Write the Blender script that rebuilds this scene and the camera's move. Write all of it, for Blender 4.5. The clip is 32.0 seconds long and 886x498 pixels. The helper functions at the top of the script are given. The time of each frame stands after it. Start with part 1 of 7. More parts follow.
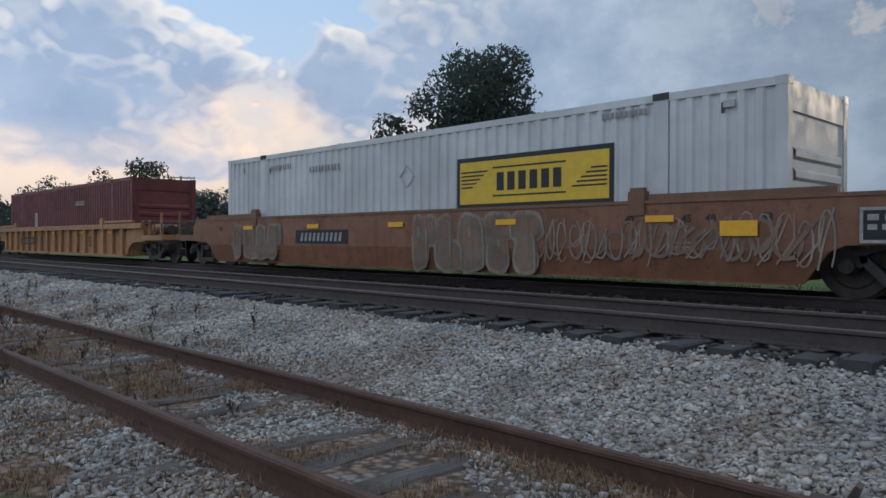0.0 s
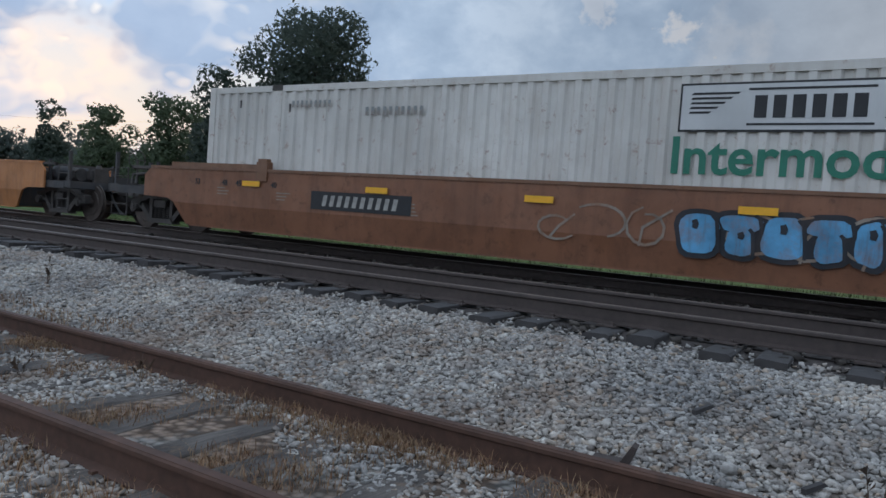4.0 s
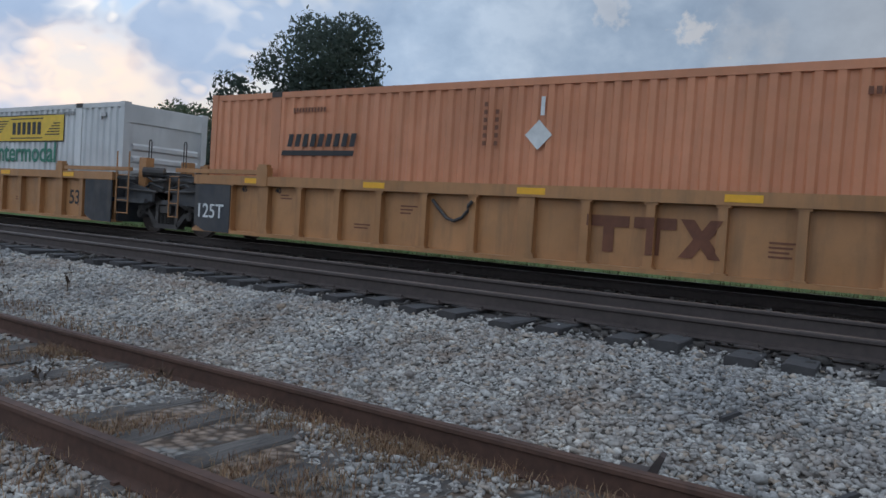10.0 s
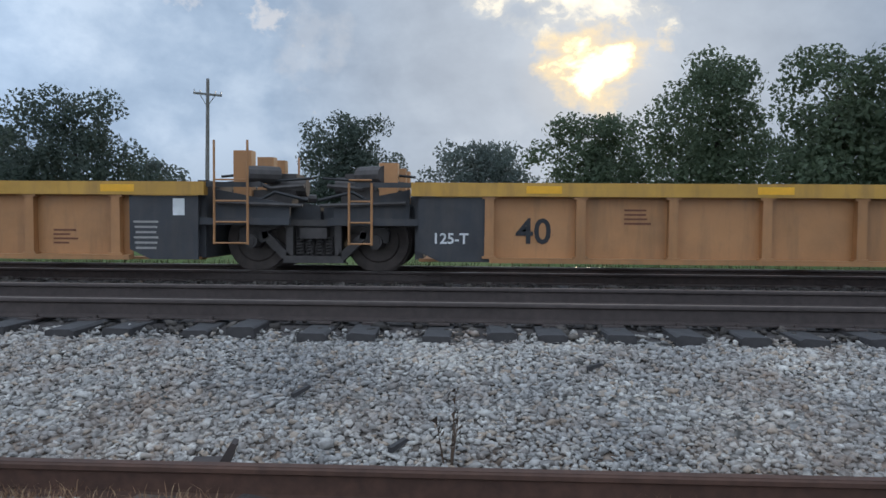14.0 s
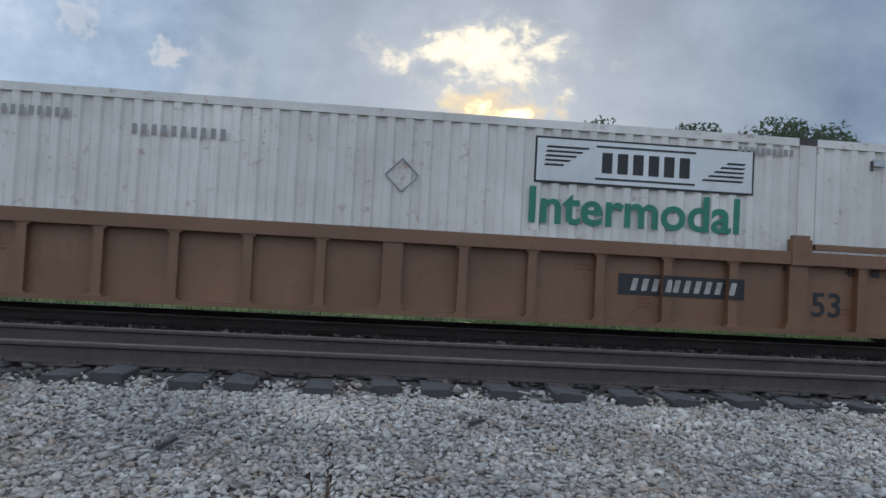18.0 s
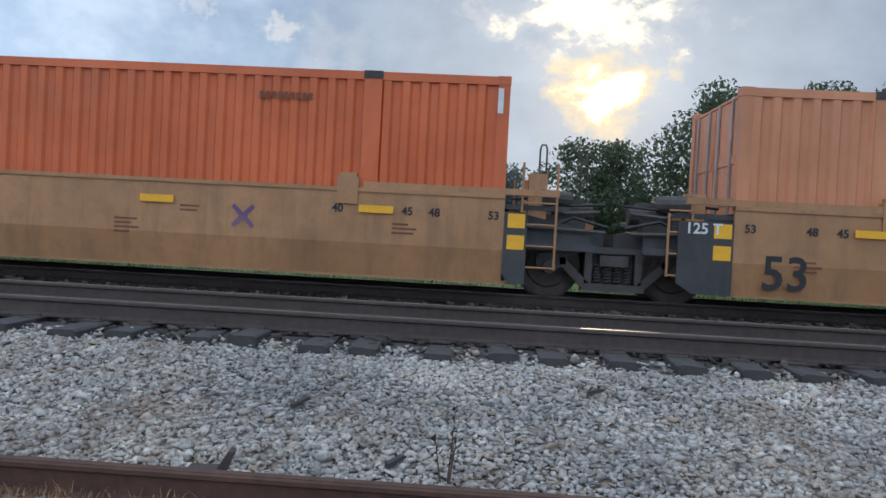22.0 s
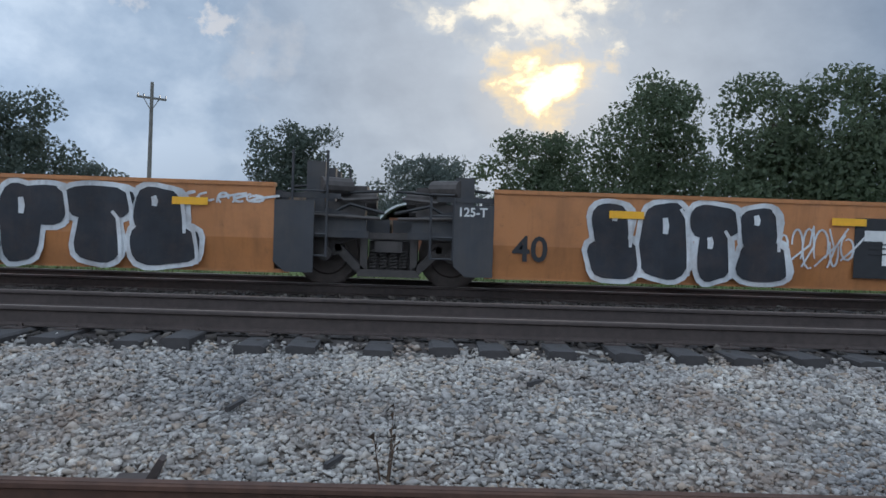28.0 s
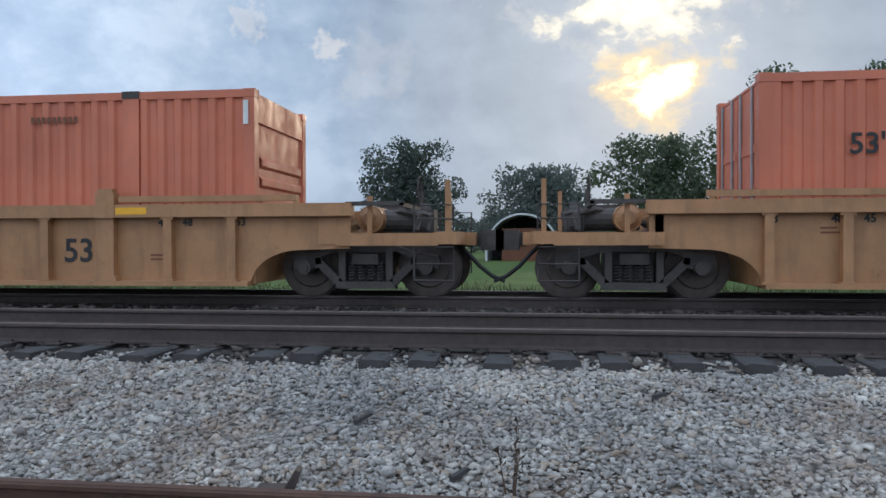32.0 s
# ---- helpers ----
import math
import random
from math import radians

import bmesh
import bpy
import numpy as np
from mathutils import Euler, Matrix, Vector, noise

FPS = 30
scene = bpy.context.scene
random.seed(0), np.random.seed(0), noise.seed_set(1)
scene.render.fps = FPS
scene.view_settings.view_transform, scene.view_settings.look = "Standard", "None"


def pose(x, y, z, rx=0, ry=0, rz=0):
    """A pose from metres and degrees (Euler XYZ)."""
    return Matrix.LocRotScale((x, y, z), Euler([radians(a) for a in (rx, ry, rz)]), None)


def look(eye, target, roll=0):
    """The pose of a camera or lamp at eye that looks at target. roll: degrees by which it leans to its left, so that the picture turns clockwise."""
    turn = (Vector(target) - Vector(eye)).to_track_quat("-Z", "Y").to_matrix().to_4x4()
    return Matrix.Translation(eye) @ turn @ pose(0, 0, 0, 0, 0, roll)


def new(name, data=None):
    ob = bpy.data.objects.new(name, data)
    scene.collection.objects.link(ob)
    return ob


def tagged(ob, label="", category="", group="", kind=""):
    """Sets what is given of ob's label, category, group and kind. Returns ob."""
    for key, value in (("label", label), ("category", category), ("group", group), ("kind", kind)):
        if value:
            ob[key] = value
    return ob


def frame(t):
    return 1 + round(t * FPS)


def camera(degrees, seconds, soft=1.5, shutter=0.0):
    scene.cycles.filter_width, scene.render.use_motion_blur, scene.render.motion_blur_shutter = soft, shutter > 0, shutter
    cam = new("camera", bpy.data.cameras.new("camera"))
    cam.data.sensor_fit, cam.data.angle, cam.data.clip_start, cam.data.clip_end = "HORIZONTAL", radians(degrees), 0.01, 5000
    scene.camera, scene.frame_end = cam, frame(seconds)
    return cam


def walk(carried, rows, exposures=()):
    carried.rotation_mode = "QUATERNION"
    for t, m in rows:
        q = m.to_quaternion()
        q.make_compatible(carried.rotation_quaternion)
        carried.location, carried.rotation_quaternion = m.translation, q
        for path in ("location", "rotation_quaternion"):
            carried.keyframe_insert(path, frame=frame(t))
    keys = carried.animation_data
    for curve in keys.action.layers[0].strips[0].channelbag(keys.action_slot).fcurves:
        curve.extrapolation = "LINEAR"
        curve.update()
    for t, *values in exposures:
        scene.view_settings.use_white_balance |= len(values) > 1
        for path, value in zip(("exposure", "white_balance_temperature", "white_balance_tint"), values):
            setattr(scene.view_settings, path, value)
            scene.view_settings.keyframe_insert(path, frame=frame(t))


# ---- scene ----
cam = camera(61.8, 32.0, soft=1.55)
walk(cam, [
    (0.0, pose(-0.049, -0.032, 1.344, 89.39, -0.15, 45.98)),
    (0.5, pose(-0.012, 0.001, 1.335, 89.53, -0.24, 32.18)),
    (1.0, pose(-0.024, -0.005, 1.333, 89.16, -1.60, 31.70)),
    (1.5, pose(-0.010, -0.025, 1.332, 88.94, -2.65, 31.87)),
    (2.0, pose(0.032, -0.033, 1.332, 88.81, -3.06, 31.33)),
    (2.5, pose(0.083, -0.016, 1.321, 88.82, -3.74, 22.62)),
    (4.5, pose(-0.069, -0.033, 1.323, 87.17, -4.26, 34.42)),
    (5.0, pose(-0.081, -0.028, 1.324, 86.98, -3.97, 33.97)),
    (5.5, pose(-0.154, -0.081, 1.367, 88.13, -4.33, 46.75)),
    (6.0, pose(-0.164, -0.078, 1.389, 88.85, -3.55, 51.08)),
    (6.5, pose(-0.090, -0.033, 1.352, 89.07, -6.31, 40.94)),
    (7.0, pose(-0.086, -0.005, 1.380, 89.74, -2.51, 34.02)),
    (7.5, pose(-0.129, -0.029, 1.355, 89.47, -2.13, 34.58)),
    (8.0, pose(-0.189, -0.075, 1.346, 89.43, -2.39, 40.69)),
    (8.5, pose(-0.209, -0.093, 1.343, 89.21, -2.70, 44.68)),
    (9.0, pose(-0.227, -0.119, 1.342, 88.86, -2.57, 53.08)),
    (9.5, pose(-0.151, -0.048, 1.360, 88.52, -2.80, 43.50)),
    (10.0, pose(-0.099, -0.007, 1.331, 87.73, -3.73, 33.67)),
    (10.5, pose(-0.105, -0.000, 1.341, 87.50, -4.34, 33.63)),
    (11.0, pose(-0.104, -0.019, 1.345, 87.46, -4.67, 33.71)),
    (11.5, pose(-0.072, -0.011, 1.347, 87.76, -3.94, 28.98)),
    (12.0, pose(0.030, 0.025, 1.374, 88.08, 0.32, 9.29)),
    (12.5, pose(-0.050, 0.016, 1.334, 87.41, 0.06, 14.65)),
    (13.0, pose(-0.022, 0.007, 1.345, 87.36, -0.21, 14.04)),
    (13.5, pose(0.098, 0.040, 1.357, 87.25, -0.73, -2.56)),
    (15.5, pose(-0.081, -0.128, 1.376, 91.17, -0.08, 52.98)),
    (16.0, pose(-0.092, -0.233, 1.380, 90.80, 0.00, 67.41)),
    (16.5, pose(-0.104, -0.253, 1.426, 90.98, 0.15, 69.83)),
    (17.0, pose(-0.087, -0.089, 1.414, 91.51, -0.56, 45.36)),
    (17.1, pose(-0.084, -0.068, 1.379, 92.13, -0.93, 36.95)),
    (17.5, pose(0.057, 0.008, 1.360, 92.59, -2.70, 10.72)),
    (18.0, pose(0.134, 0.073, 1.357, 91.96, -3.03, -5.27)),
    (18.5, pose(0.121, 0.053, 1.359, 90.72, -1.63, -4.29)),
    (19.0, pose(0.122, 0.061, 1.356, 90.35, -1.63, -3.52)),
    (19.5, pose(0.162, 0.080, 1.344, 89.94, -2.23, -7.64)),
    (20.0, pose(0.164, 0.112, 1.338, 89.56, -2.33, -9.42)),
    (20.5, pose(0.137, 0.085, 1.357, 89.46, -2.63, -8.00)),
    (21.0, pose(0.092, 0.051, 1.362, 89.40, -2.89, -1.90)),
    (21.5, pose(0.093, 0.043, 1.360, 89.23, -2.91, -1.17)),
    (22.0, pose(0.054, 0.022, 1.362, 89.07, -3.07, 3.04)),
    (22.5, pose(0.011, 0.012, 1.367, 89.08, -3.73, 9.22)),
    (23.0, pose(0.058, 0.018, 1.361, 88.94, -3.61, 7.31)),
    (23.5, pose(0.085, 0.040, 1.356, 88.50, -3.63, 3.70)),
    (24.0, pose(0.084, 0.033, 1.350, 88.30, -3.78, 3.60)),
    (24.5, pose(0.093, 0.036, 1.353, 88.25, -3.69, 2.50)),
    (25.0, pose(0.121, 0.041, 1.361, 88.05, -3.54, 1.03)),
    (25.5, pose(0.100, 0.032, 1.361, 88.06, -3.53, 0.69)),
    (27.5, pose(0.102, 0.081, 1.370, 88.76, -1.88, -1.30)),
    (28.0, pose(0.100, 0.073, 1.368, 88.76, -1.83, -1.34)),
    (28.5, pose(0.070, 0.074, 1.377, 88.90, -1.65, 0.39)),
    (29.0, pose(-0.041, 0.069, 1.404, 91.15, 1.58, 17.20)),
    (29.5, pose(0.033, 0.047, 1.382, 90.65, 1.62, 9.06)),
    (30.0, pose(0.096, 0.082, 1.380, 90.23, 1.37, -1.98)),
    (30.5, pose(0.108, 0.073, 1.385, 89.80, 0.80, -2.66)),
    (31.0, pose(0.082, 0.048, 1.382, 89.50, 0.32, -2.53)),
    (31.5, pose(0.087, 0.029, 1.390, 89.35, -0.04, -2.38)),
    (32.0, pose(0.075, 0.028, 1.392, 89.46, 0.15, 7.36)),
], exposures=[(0.0, -0.59), (0.5, -0.37), (1.0, -0.36), (2.0, -0.36), (2.5, -0.22), (4.5, -0.40), (5.0, -0.39), (5.5, -0.60), (6.0, -0.67), (6.5, -0.51), (7.0, -0.40), (7.5, -0.41), (8.0, -0.50), (8.5, -0.57), (9.0, -0.70), (9.5, -0.55), (10.0, -0.39), (10.5, -0.3), (11.0, -0.12), (11.5, -0.2), (12.0, -0.01), (12.5, -0.09), (13.0, -0.08), (13.5, 0.06), (15.5, -0.58), (16.0, -0.74), (16.5, -0.78), (16.8, -0.80), (17.0, -0.86), (17.2, -0.6), (17.5, -0.03), (18.0, -0.12), (19.0, 0.02), (20.0, 0.22), (22.0, 0.12), (23.0, -0.12), (24.0, 0.22), (25.0, 0.15), (28.0, -0.06), (29.0, -0.16), (30.0, -0.10), (31.0, 0.06), (32.0, 0.03)])

# ---- world, sun, light ----
SUN_AZ, SUN_EL = 8.7, 11.3
world = bpy.data.worlds.new("dusk_sky")
scene.world = world
world.use_nodes = True


class Nodes:
    """Short hand for building node trees."""

    def __init__(self, tree):
        self.t = tree
        tree.nodes.clear()

    def add(self, kind, **sets):
        n = self.t.nodes.new(kind)
        for k, v in sets.items():
            if k.startswith("i_"):
                n.inputs[k[2:].replace("_", " ")].default_value = v
        return n

    def link(self, a, b):
        self.t.links.new(a, b)

    def math(self, op, a, b=0.0, c=None):
        n = self.t.nodes.new("ShaderNodeMath")
        n.operation = op
        for i, v in enumerate((a, b, c)):
            if v is None:
                continue
            if hasattr(v, "is_linked"):
                self.link(v, n.inputs[i])
            else:
                n.inputs[i].default_value = v
        return n.outputs[0]

    def vmath(self, op, a, b=None):
        n = self.t.nodes.new("ShaderNodeVectorMath")
        n.operation = op
        for i, v in enumerate((a, b)):
            if v is None:
                continue
            if hasattr(v, "is_linked"):
                self.link(v, n.inputs[i])
            else:
                n.inputs[i].default_value = v
        return n

    def noise(self, vec, scale, detail=4.0, rough=0.55, dist=0.0):
        n = self.t.nodes.new("ShaderNodeTexNoise")
        n.inputs["Scale"].default_value = scale
        n.inputs["Detail"].default_value = detail
        n.inputs["Roughness"].default_value = rough
        n.inputs["Distortion"].default_value = dist
        if vec is not None:
            self.link(vec, n.inputs["Vector"])
        return n.outputs["Fac"]

    def grade(self, v, a, b):
        """0 at a, 1 at b, straight between."""
        n = self.t.nodes.new("ShaderNodeMapRange")
        self.link(v, n.inputs["Value"])
        n.inputs["From Min"].default_value, n.inputs["From Max"].default_value = a, b
        return n.outputs["Result"]

    def billow(self, vec, scale):
        """Rounded heaps, high in the middle of each."""
        n = self.t.nodes.new("ShaderNodeTexVoronoi")
        n.feature = "SMOOTH_F1"
        n.inputs["Scale"].default_value = scale
        n.inputs["Smoothness"].default_value = 0.35
        self.link(vec, n.inputs["Vector"])
        return self.math("SUBTRACT", 0.86, self.math("MULTIPLY", n.outputs["Distance"], 0.80))

    def colour_noise(self, vec, scale):
        n = self.t.nodes.new("ShaderNodeTexNoise")
        n.inputs["Scale"].default_value = scale
        n.inputs["Detail"].default_value = 4.0
        self.link(vec, n.inputs["Vector"])
        return n.outputs["Color"]

    def ramp(self, fac, stops):
        n = self.t.nodes.new("ShaderNodeValToRGB")
        el = n.color_ramp.elements
        while len(el) < len(stops):
            el.new(0.5)
        for e, (p, c) in zip(el, stops):
            e.position = p
            e.color = (c, c, c, 1) if not hasattr(c, "__len__") else (*c, 1)
        self.link(fac, n.inputs[0])
        return n.outputs[0]

    def mix(self, fac, a, b, mode="MIX"):
        n = self.t.nodes.new("ShaderNodeMix")
        n.data_type, n.blend_type = "RGBA", mode
        for s, v in ((n.inputs[0], fac), (n.inputs[6], a), (n.inputs[7], b)):
            if hasattr(v, "is_linked"):
                self.link(v, s)
            else:
                s.default_value = v if not hasattr(v, "__len__") else (*v, 1)
        return n.outputs[2]


def build_sky():
    w = Nodes(world.node_tree)
    out = w.add("ShaderNodeOutputWorld")
    bg = w.add("ShaderNodeBackground")
    w.link(bg.outputs[0], out.inputs[0])
    sky = w.add("ShaderNodeTexSky")
    sky.sky_type, sky.sun_disc = "NISHITA", False
    sky.sun_elevation, sky.sun_rotation = radians(SUN_EL), radians(SUN_AZ)
    sky.air_density, sky.dust_density = 1.4, 1.5
    base = w.vmath("MINIMUM", w.mix(1.0, sky.outputs[0], (0.12, 0.12, 0.12), "MULTIPLY"), (0.62, 0.62, 0.66)).outputs[0]
    co = w.add("ShaderNodeTexCoord").outputs["Generated"]
    sep = w.add("ShaderNodeSeparateXYZ")
    w.link(co, sep.inputs[0])
    x, y, z = sep.outputs
    west_x = w.math("MULTIPLY", x, -1.0)
    sun_dir = (math.sin(radians(SUN_AZ)) * math.cos(radians(SUN_EL)), math.cos(radians(SUN_AZ)) * math.cos(radians(SUN_EL)), math.sin(radians(SUN_EL)))
    near_sun = w.vmath("DOT_PRODUCT", co, sun_dir).outputs["Value"]

    def warped(shift):
        q = w.vmath("MULTIPLY", w.vmath("ADD", co, shift).outputs[0], (1.0, 1.0, 1.35)).outputs[0]
        off = w.vmath("MULTIPLY", w.vmath("SUBTRACT", w.colour_noise(q, 7.0), (0.5, 0.5, 0.5)).outputs[0], (0.07, 0.07, 0.06)).outputs[0]
        return w.vmath("ADD", q, off).outputs[0]

    def heap(shift):
        """How thick the heaped clouds are; the same field a little towards the light gives their lit sides."""
        q = warped(shift)
        puff = w.math("ADD", w.math("MULTIPLY", w.billow(q, 8.0), 0.50), w.math("ADD", w.math("MULTIPLY", w.billow(q, 18.0), 0.30), w.math("MULTIPLY", w.billow(q, 42.0), 0.20)))
        mass = None
        for az, el, wide, tall, k in ((-75.0, 11.0, 15.0, 5.6, 1.0), (-71.5, 15.5, 5.0, 3.4, 0.9), (-63.0, 13.0, 5.0, 3.0, 0.9), (-53.0, 11.6, 7.5, 4.4, 1.0), (-92.0, 9.0, 16.0, 3.2, 0.9), (-40.0, 13.5, 11.0, 8.0, 1.0), (-99.0, 18.0, 18.0, 5.0, 0.9), (-72.0, 6.0, 16.0, 1.8, 0.8), (-46.0, 21.0, 9.0, 4.0, 0.9)):
            c = Vector((math.sin(radians(az)) * math.cos(radians(el)), math.cos(radians(az)) * math.cos(radians(el)), math.sin(radians(el))))
            side = Vector((math.cos(radians(az)), -math.sin(radians(az)), 0.0))
            up = side.cross(c)
            at_ = w.vmath("ADD", co, shift).outputs[0]
            u = w.math("DIVIDE", w.vmath("DOT_PRODUCT", at_, side).outputs["Value"], radians(wide))
            v = w.math("DIVIDE", w.math("SUBTRACT", w.vmath("DOT_PRODUCT", at_, up).outputs["Value"], 0.0), radians(tall))
            front_ = w.math("LESS_THAN", w.vmath("DOT_PRODUCT", at_, c).outputs["Value"], 0.3)
            e = w.math("SUBTRACT", 1.0, w.math("SQRT", w.math("ADD", w.math("MULTIPLY", u, u), w.math("MULTIPLY", v, v))))
            e = w.math("SUBTRACT", w.math("MULTIPLY", w.math("MAXIMUM", e, -0.9), k), w.math("MULTIPLY", front_, 3.0))
            mass = e if mass is None else w.math("SMOOTH_MAX", mass, e, 0.25)
        wild = w.math("SUBTRACT", w.noise(q, 2.6, 3.0, 0.5), 0.60)
        mass = w.math("MAXIMUM", mass, w.math("MULTIPLY", wild, 4.0))
        return w.math("ADD", w.math("MULTIPLY", mass, 0.36), w.math("MULTIPLY", w.math("SUBTRACT", puff, 0.46), 0.72))

    def spot(az, el, wide, tall):
        """1 in the middle of an ellipse of the sky, 0 on its edge."""
        c = Vector((math.sin(radians(az)) * math.cos(radians(el)), math.cos(radians(az)) * math.cos(radians(el)), math.sin(radians(el))))
        side = Vector((math.cos(radians(az)), -math.sin(radians(az)), 0.0))
        u = w.math("DIVIDE", w.vmath("DOT_PRODUCT", co, side).outputs["Value"], radians(wide))
        v = w.math("DIVIDE", w.vmath("DOT_PRODUCT", co, side.cross(c)).outputs["Value"], radians(tall))
        e = w.math("SUBTRACT", 1.0, w.math("SQRT", w.math("ADD", w.math("MULTIPLY", u, u), w.math("MULTIPLY", v, v))))
        return w.math("MAXIMUM", w.math("SUBTRACT", e, w.math("MULTIPLY", w.math("LESS_THAN", w.vmath("DOT_PRODUCT", co, c).outputs["Value"], 0.3), 9.0)), -1.0)

    dens, lit_side = heap((0.0, 0.0, 0.0)), heap((0.010, 0.012, 0.013))
    soft = w.noise(warped((0.3, 0.1, 0.2)), 3.4, 6.0, 0.55)
    fine = w.noise(warped((0.1, 0.4, 0.0)), 11.0, 7.0, 0.58)
    # open air in the west: peach by the ground, pale blue above
    clear = w.ramp(z, [(0.0, (0.60, 0.47, 0.42)), (0.075, (0.68, 0.54, 0.46)), (0.15, (0.55, 0.52, 0.52)), (0.24, (0.38, 0.48, 0.62)), (0.40, (0.32, 0.47, 0.68)), (0.80, (0.55, 0.70, 0.92))])
    clear = w.mix(0.12, clear, base)
    cover = w.grade(dens, 0.015, 0.075)
    body = w.mix(w.grade(soft, 0.35, 0.66), (0.225, 0.290, 0.400), (0.345, 0.410, 0.515))
    body = w.mix(w.grade(z, 0.15, 0.06), body, (0.43, 0.41, 0.44))
    light = w.grade(w.math("SUBTRACT", dens, lit_side), 0.005, 0.085)
    thin = w.grade(dens, 0.13, 0.03)
    glow_w = w.math("MAXIMUM", w.math("MULTIPLY", light, w.grade(dens, 0.30, 0.05)), w.math("MULTIPLY", thin, 0.5))
    rim = w.mix(w.grade(z, 0.22, 0.10), (0.74, 0.68, 0.62), (0.78, 0.60, 0.48))
    left = w.mix(cover, clear, w.mix(w.math("MULTIPLY", glow_w, 0.9), body, rim))
    warm = w.math("MULTIPLY", w.grade(w.math("MAXIMUM", spot(-60.5, 8.2, 9.0, 4.2), w.math("MULTIPLY", spot(-74.0, 5.5, 16.0, 2.6), 0.6)), 0.0, 0.8), w.math("SUBTRACT", 1.0, w.math("MULTIPLY", w.grade(dens, 0.10, 0.24), 0.85)))
    left = w.mix(w.math("MULTIPLY", warm, w.math("ADD", 0.25, w.math("MULTIPLY", w.grade(fine, 0.40, 0.58), 0.5))), left, (0.84, 0.61, 0.45))
    # closed slate-blue cloud before and to the right, mottled, with a few bright breaks
    mott = w.math("ADD", w.math("MULTIPLY", soft, 0.65), w.math("MULTIPLY", fine, 0.35))
    front = w.ramp(mott, [(0.36, (0.205, 0.275, 0.378)), (0.44, (0.275, 0.355, 0.468)), (0.53, (0.365, 0.450, 0.565)), (0.61, (0.480, 0.560, 0.665))])
    front = w.mix(w.grade(z, 0.10, 0.0), front, (0.35, 0.415, 0.50))
    front = w.mix(w.math("MULTIPLY", w.grade(x, 0.25, 0.55), 0.40), front, (0.22, 0.28, 0.375))
    for az, el, size, k in ((-15.8, 14.4, 1.6, 0.6), (-21.8, 16.3, 1.4, 0.35), (-13.0, 13.0, 3.2, 0.22)):
        c = (math.sin(radians(az)) * math.cos(radians(el)), math.cos(radians(az)) * math.cos(radians(el)), math.sin(radians(el)))
        d = w.math("ADD", w.vmath("DOT_PRODUCT", co, c).outputs["Value"], w.math("MULTIPLY", w.math("SUBTRACT", w.noise(co, 26.0, 5.0, 0.6), 0.5), 0.0024 * size))
        m = w.math("MULTIPLY", w.grade(d, math.cos(radians(size)), math.cos(radians(size * 0.2))), k)
        front = w.mix(m, front, (0.72, 0.68, 0.66))
    col = w.mix(w.grade(w.math("ADD", west_x, w.math("MULTIPLY", w.math("SUBTRACT", soft, 0.5), 0.25)), 0.56, 0.72), front, left)
    # thin bright overcast overhead and behind, out of the shadow of the cloud bank
    over = w.ramp(w.math("ADD", z, w.math("MULTIPLY", y, -0.55)), [(0.30, 0.0), (0.80, 1.0)])
    veil = w.mix(w.grade(fine, 0.35, 0.65), (0.84, 1.00, 1.24), (1.12, 1.28, 1.50))
    col = w.mix(over, col, veil)
    # brighter away to the west, where the sun reaches under the cloud
    lift = w.ramp(west_x, [(0.10, 0.97), (0.45, 1.28), (0.74, 1.96), (0.95, 2.2)])
    col = w.mix(w.math("SUBTRACT", 1.0, over), col, w.mix(1.0, col, lift, "MULTIPLY"))
    # the veiled sun: a broad glow, a torn bright gap, and lit cloud edges above it
    glow = w.math("ADD", w.math("MULTIPLY", w.grade(near_sun, 0.910, 0.999), 0.42), w.math("MULTIPLY", w.grade(near_sun, 0.9940, 0.9999), 0.34))
    col = w.mix(glow, col, (0.84, 0.80, 0.76))
    torn = w.noise(warped((0.0, 0.2, 0.1)), 17.0, 6.0, 0.58)
    def patch(az, el, wide, tall):
        return w.math("ADD", spot(az, el, wide, tall), w.math("MULTIPLY", w.math("SUBTRACT", torn, 0.5), 3.2))
    high = patch(7.4, 16.6, 7.6, 3.2)
    col = w.mix(w.math("MULTIPLY", w.grade(high, 0.0, 0.9), 0.75), col, (0.92, 0.85, 0.74))
    col = w.mix(w.grade(high, 0.36, 0.85), col, (1.5, 1.28, 0.95))
    gap = w.math("MAXIMUM", patch(SUN_AZ, SUN_EL + 0.1, 3.4, 2.5), patch(SUN_AZ + 1.6, SUN_EL + 1.1, 3.0, 0.9))
    col = w.mix(w.grade(gap, -0.35, 0.40), col, (1.15, 0.86, 0.50))
    col = w.mix(w.grade(gap, 0.22, 0.62), col, (2.2, 1.75, 1.05))
    col = w.mix(1.0, col, (0.955, 1.0, 1.05), "MULTIPLY")
    w.link(col, bg.inputs[0])
    bg.inputs[1].default_value = 1.0


build_sky()
sun = new("sun", bpy.data.lights.new("sun", "SUN"))
sun.data.energy, sun.data.angle, sun.data.color = 0.6, radians(1.0), (1.0, 0.80, 0.58)
sun.matrix_world = look((0, 0, 0), (-math.sin(radians(SUN_AZ)) * math.cos(radians(SUN_EL)), -math.cos(radians(SUN_AZ)) * math.cos(radians(SUN_EL)), -math.sin(radians(SUN_EL))))

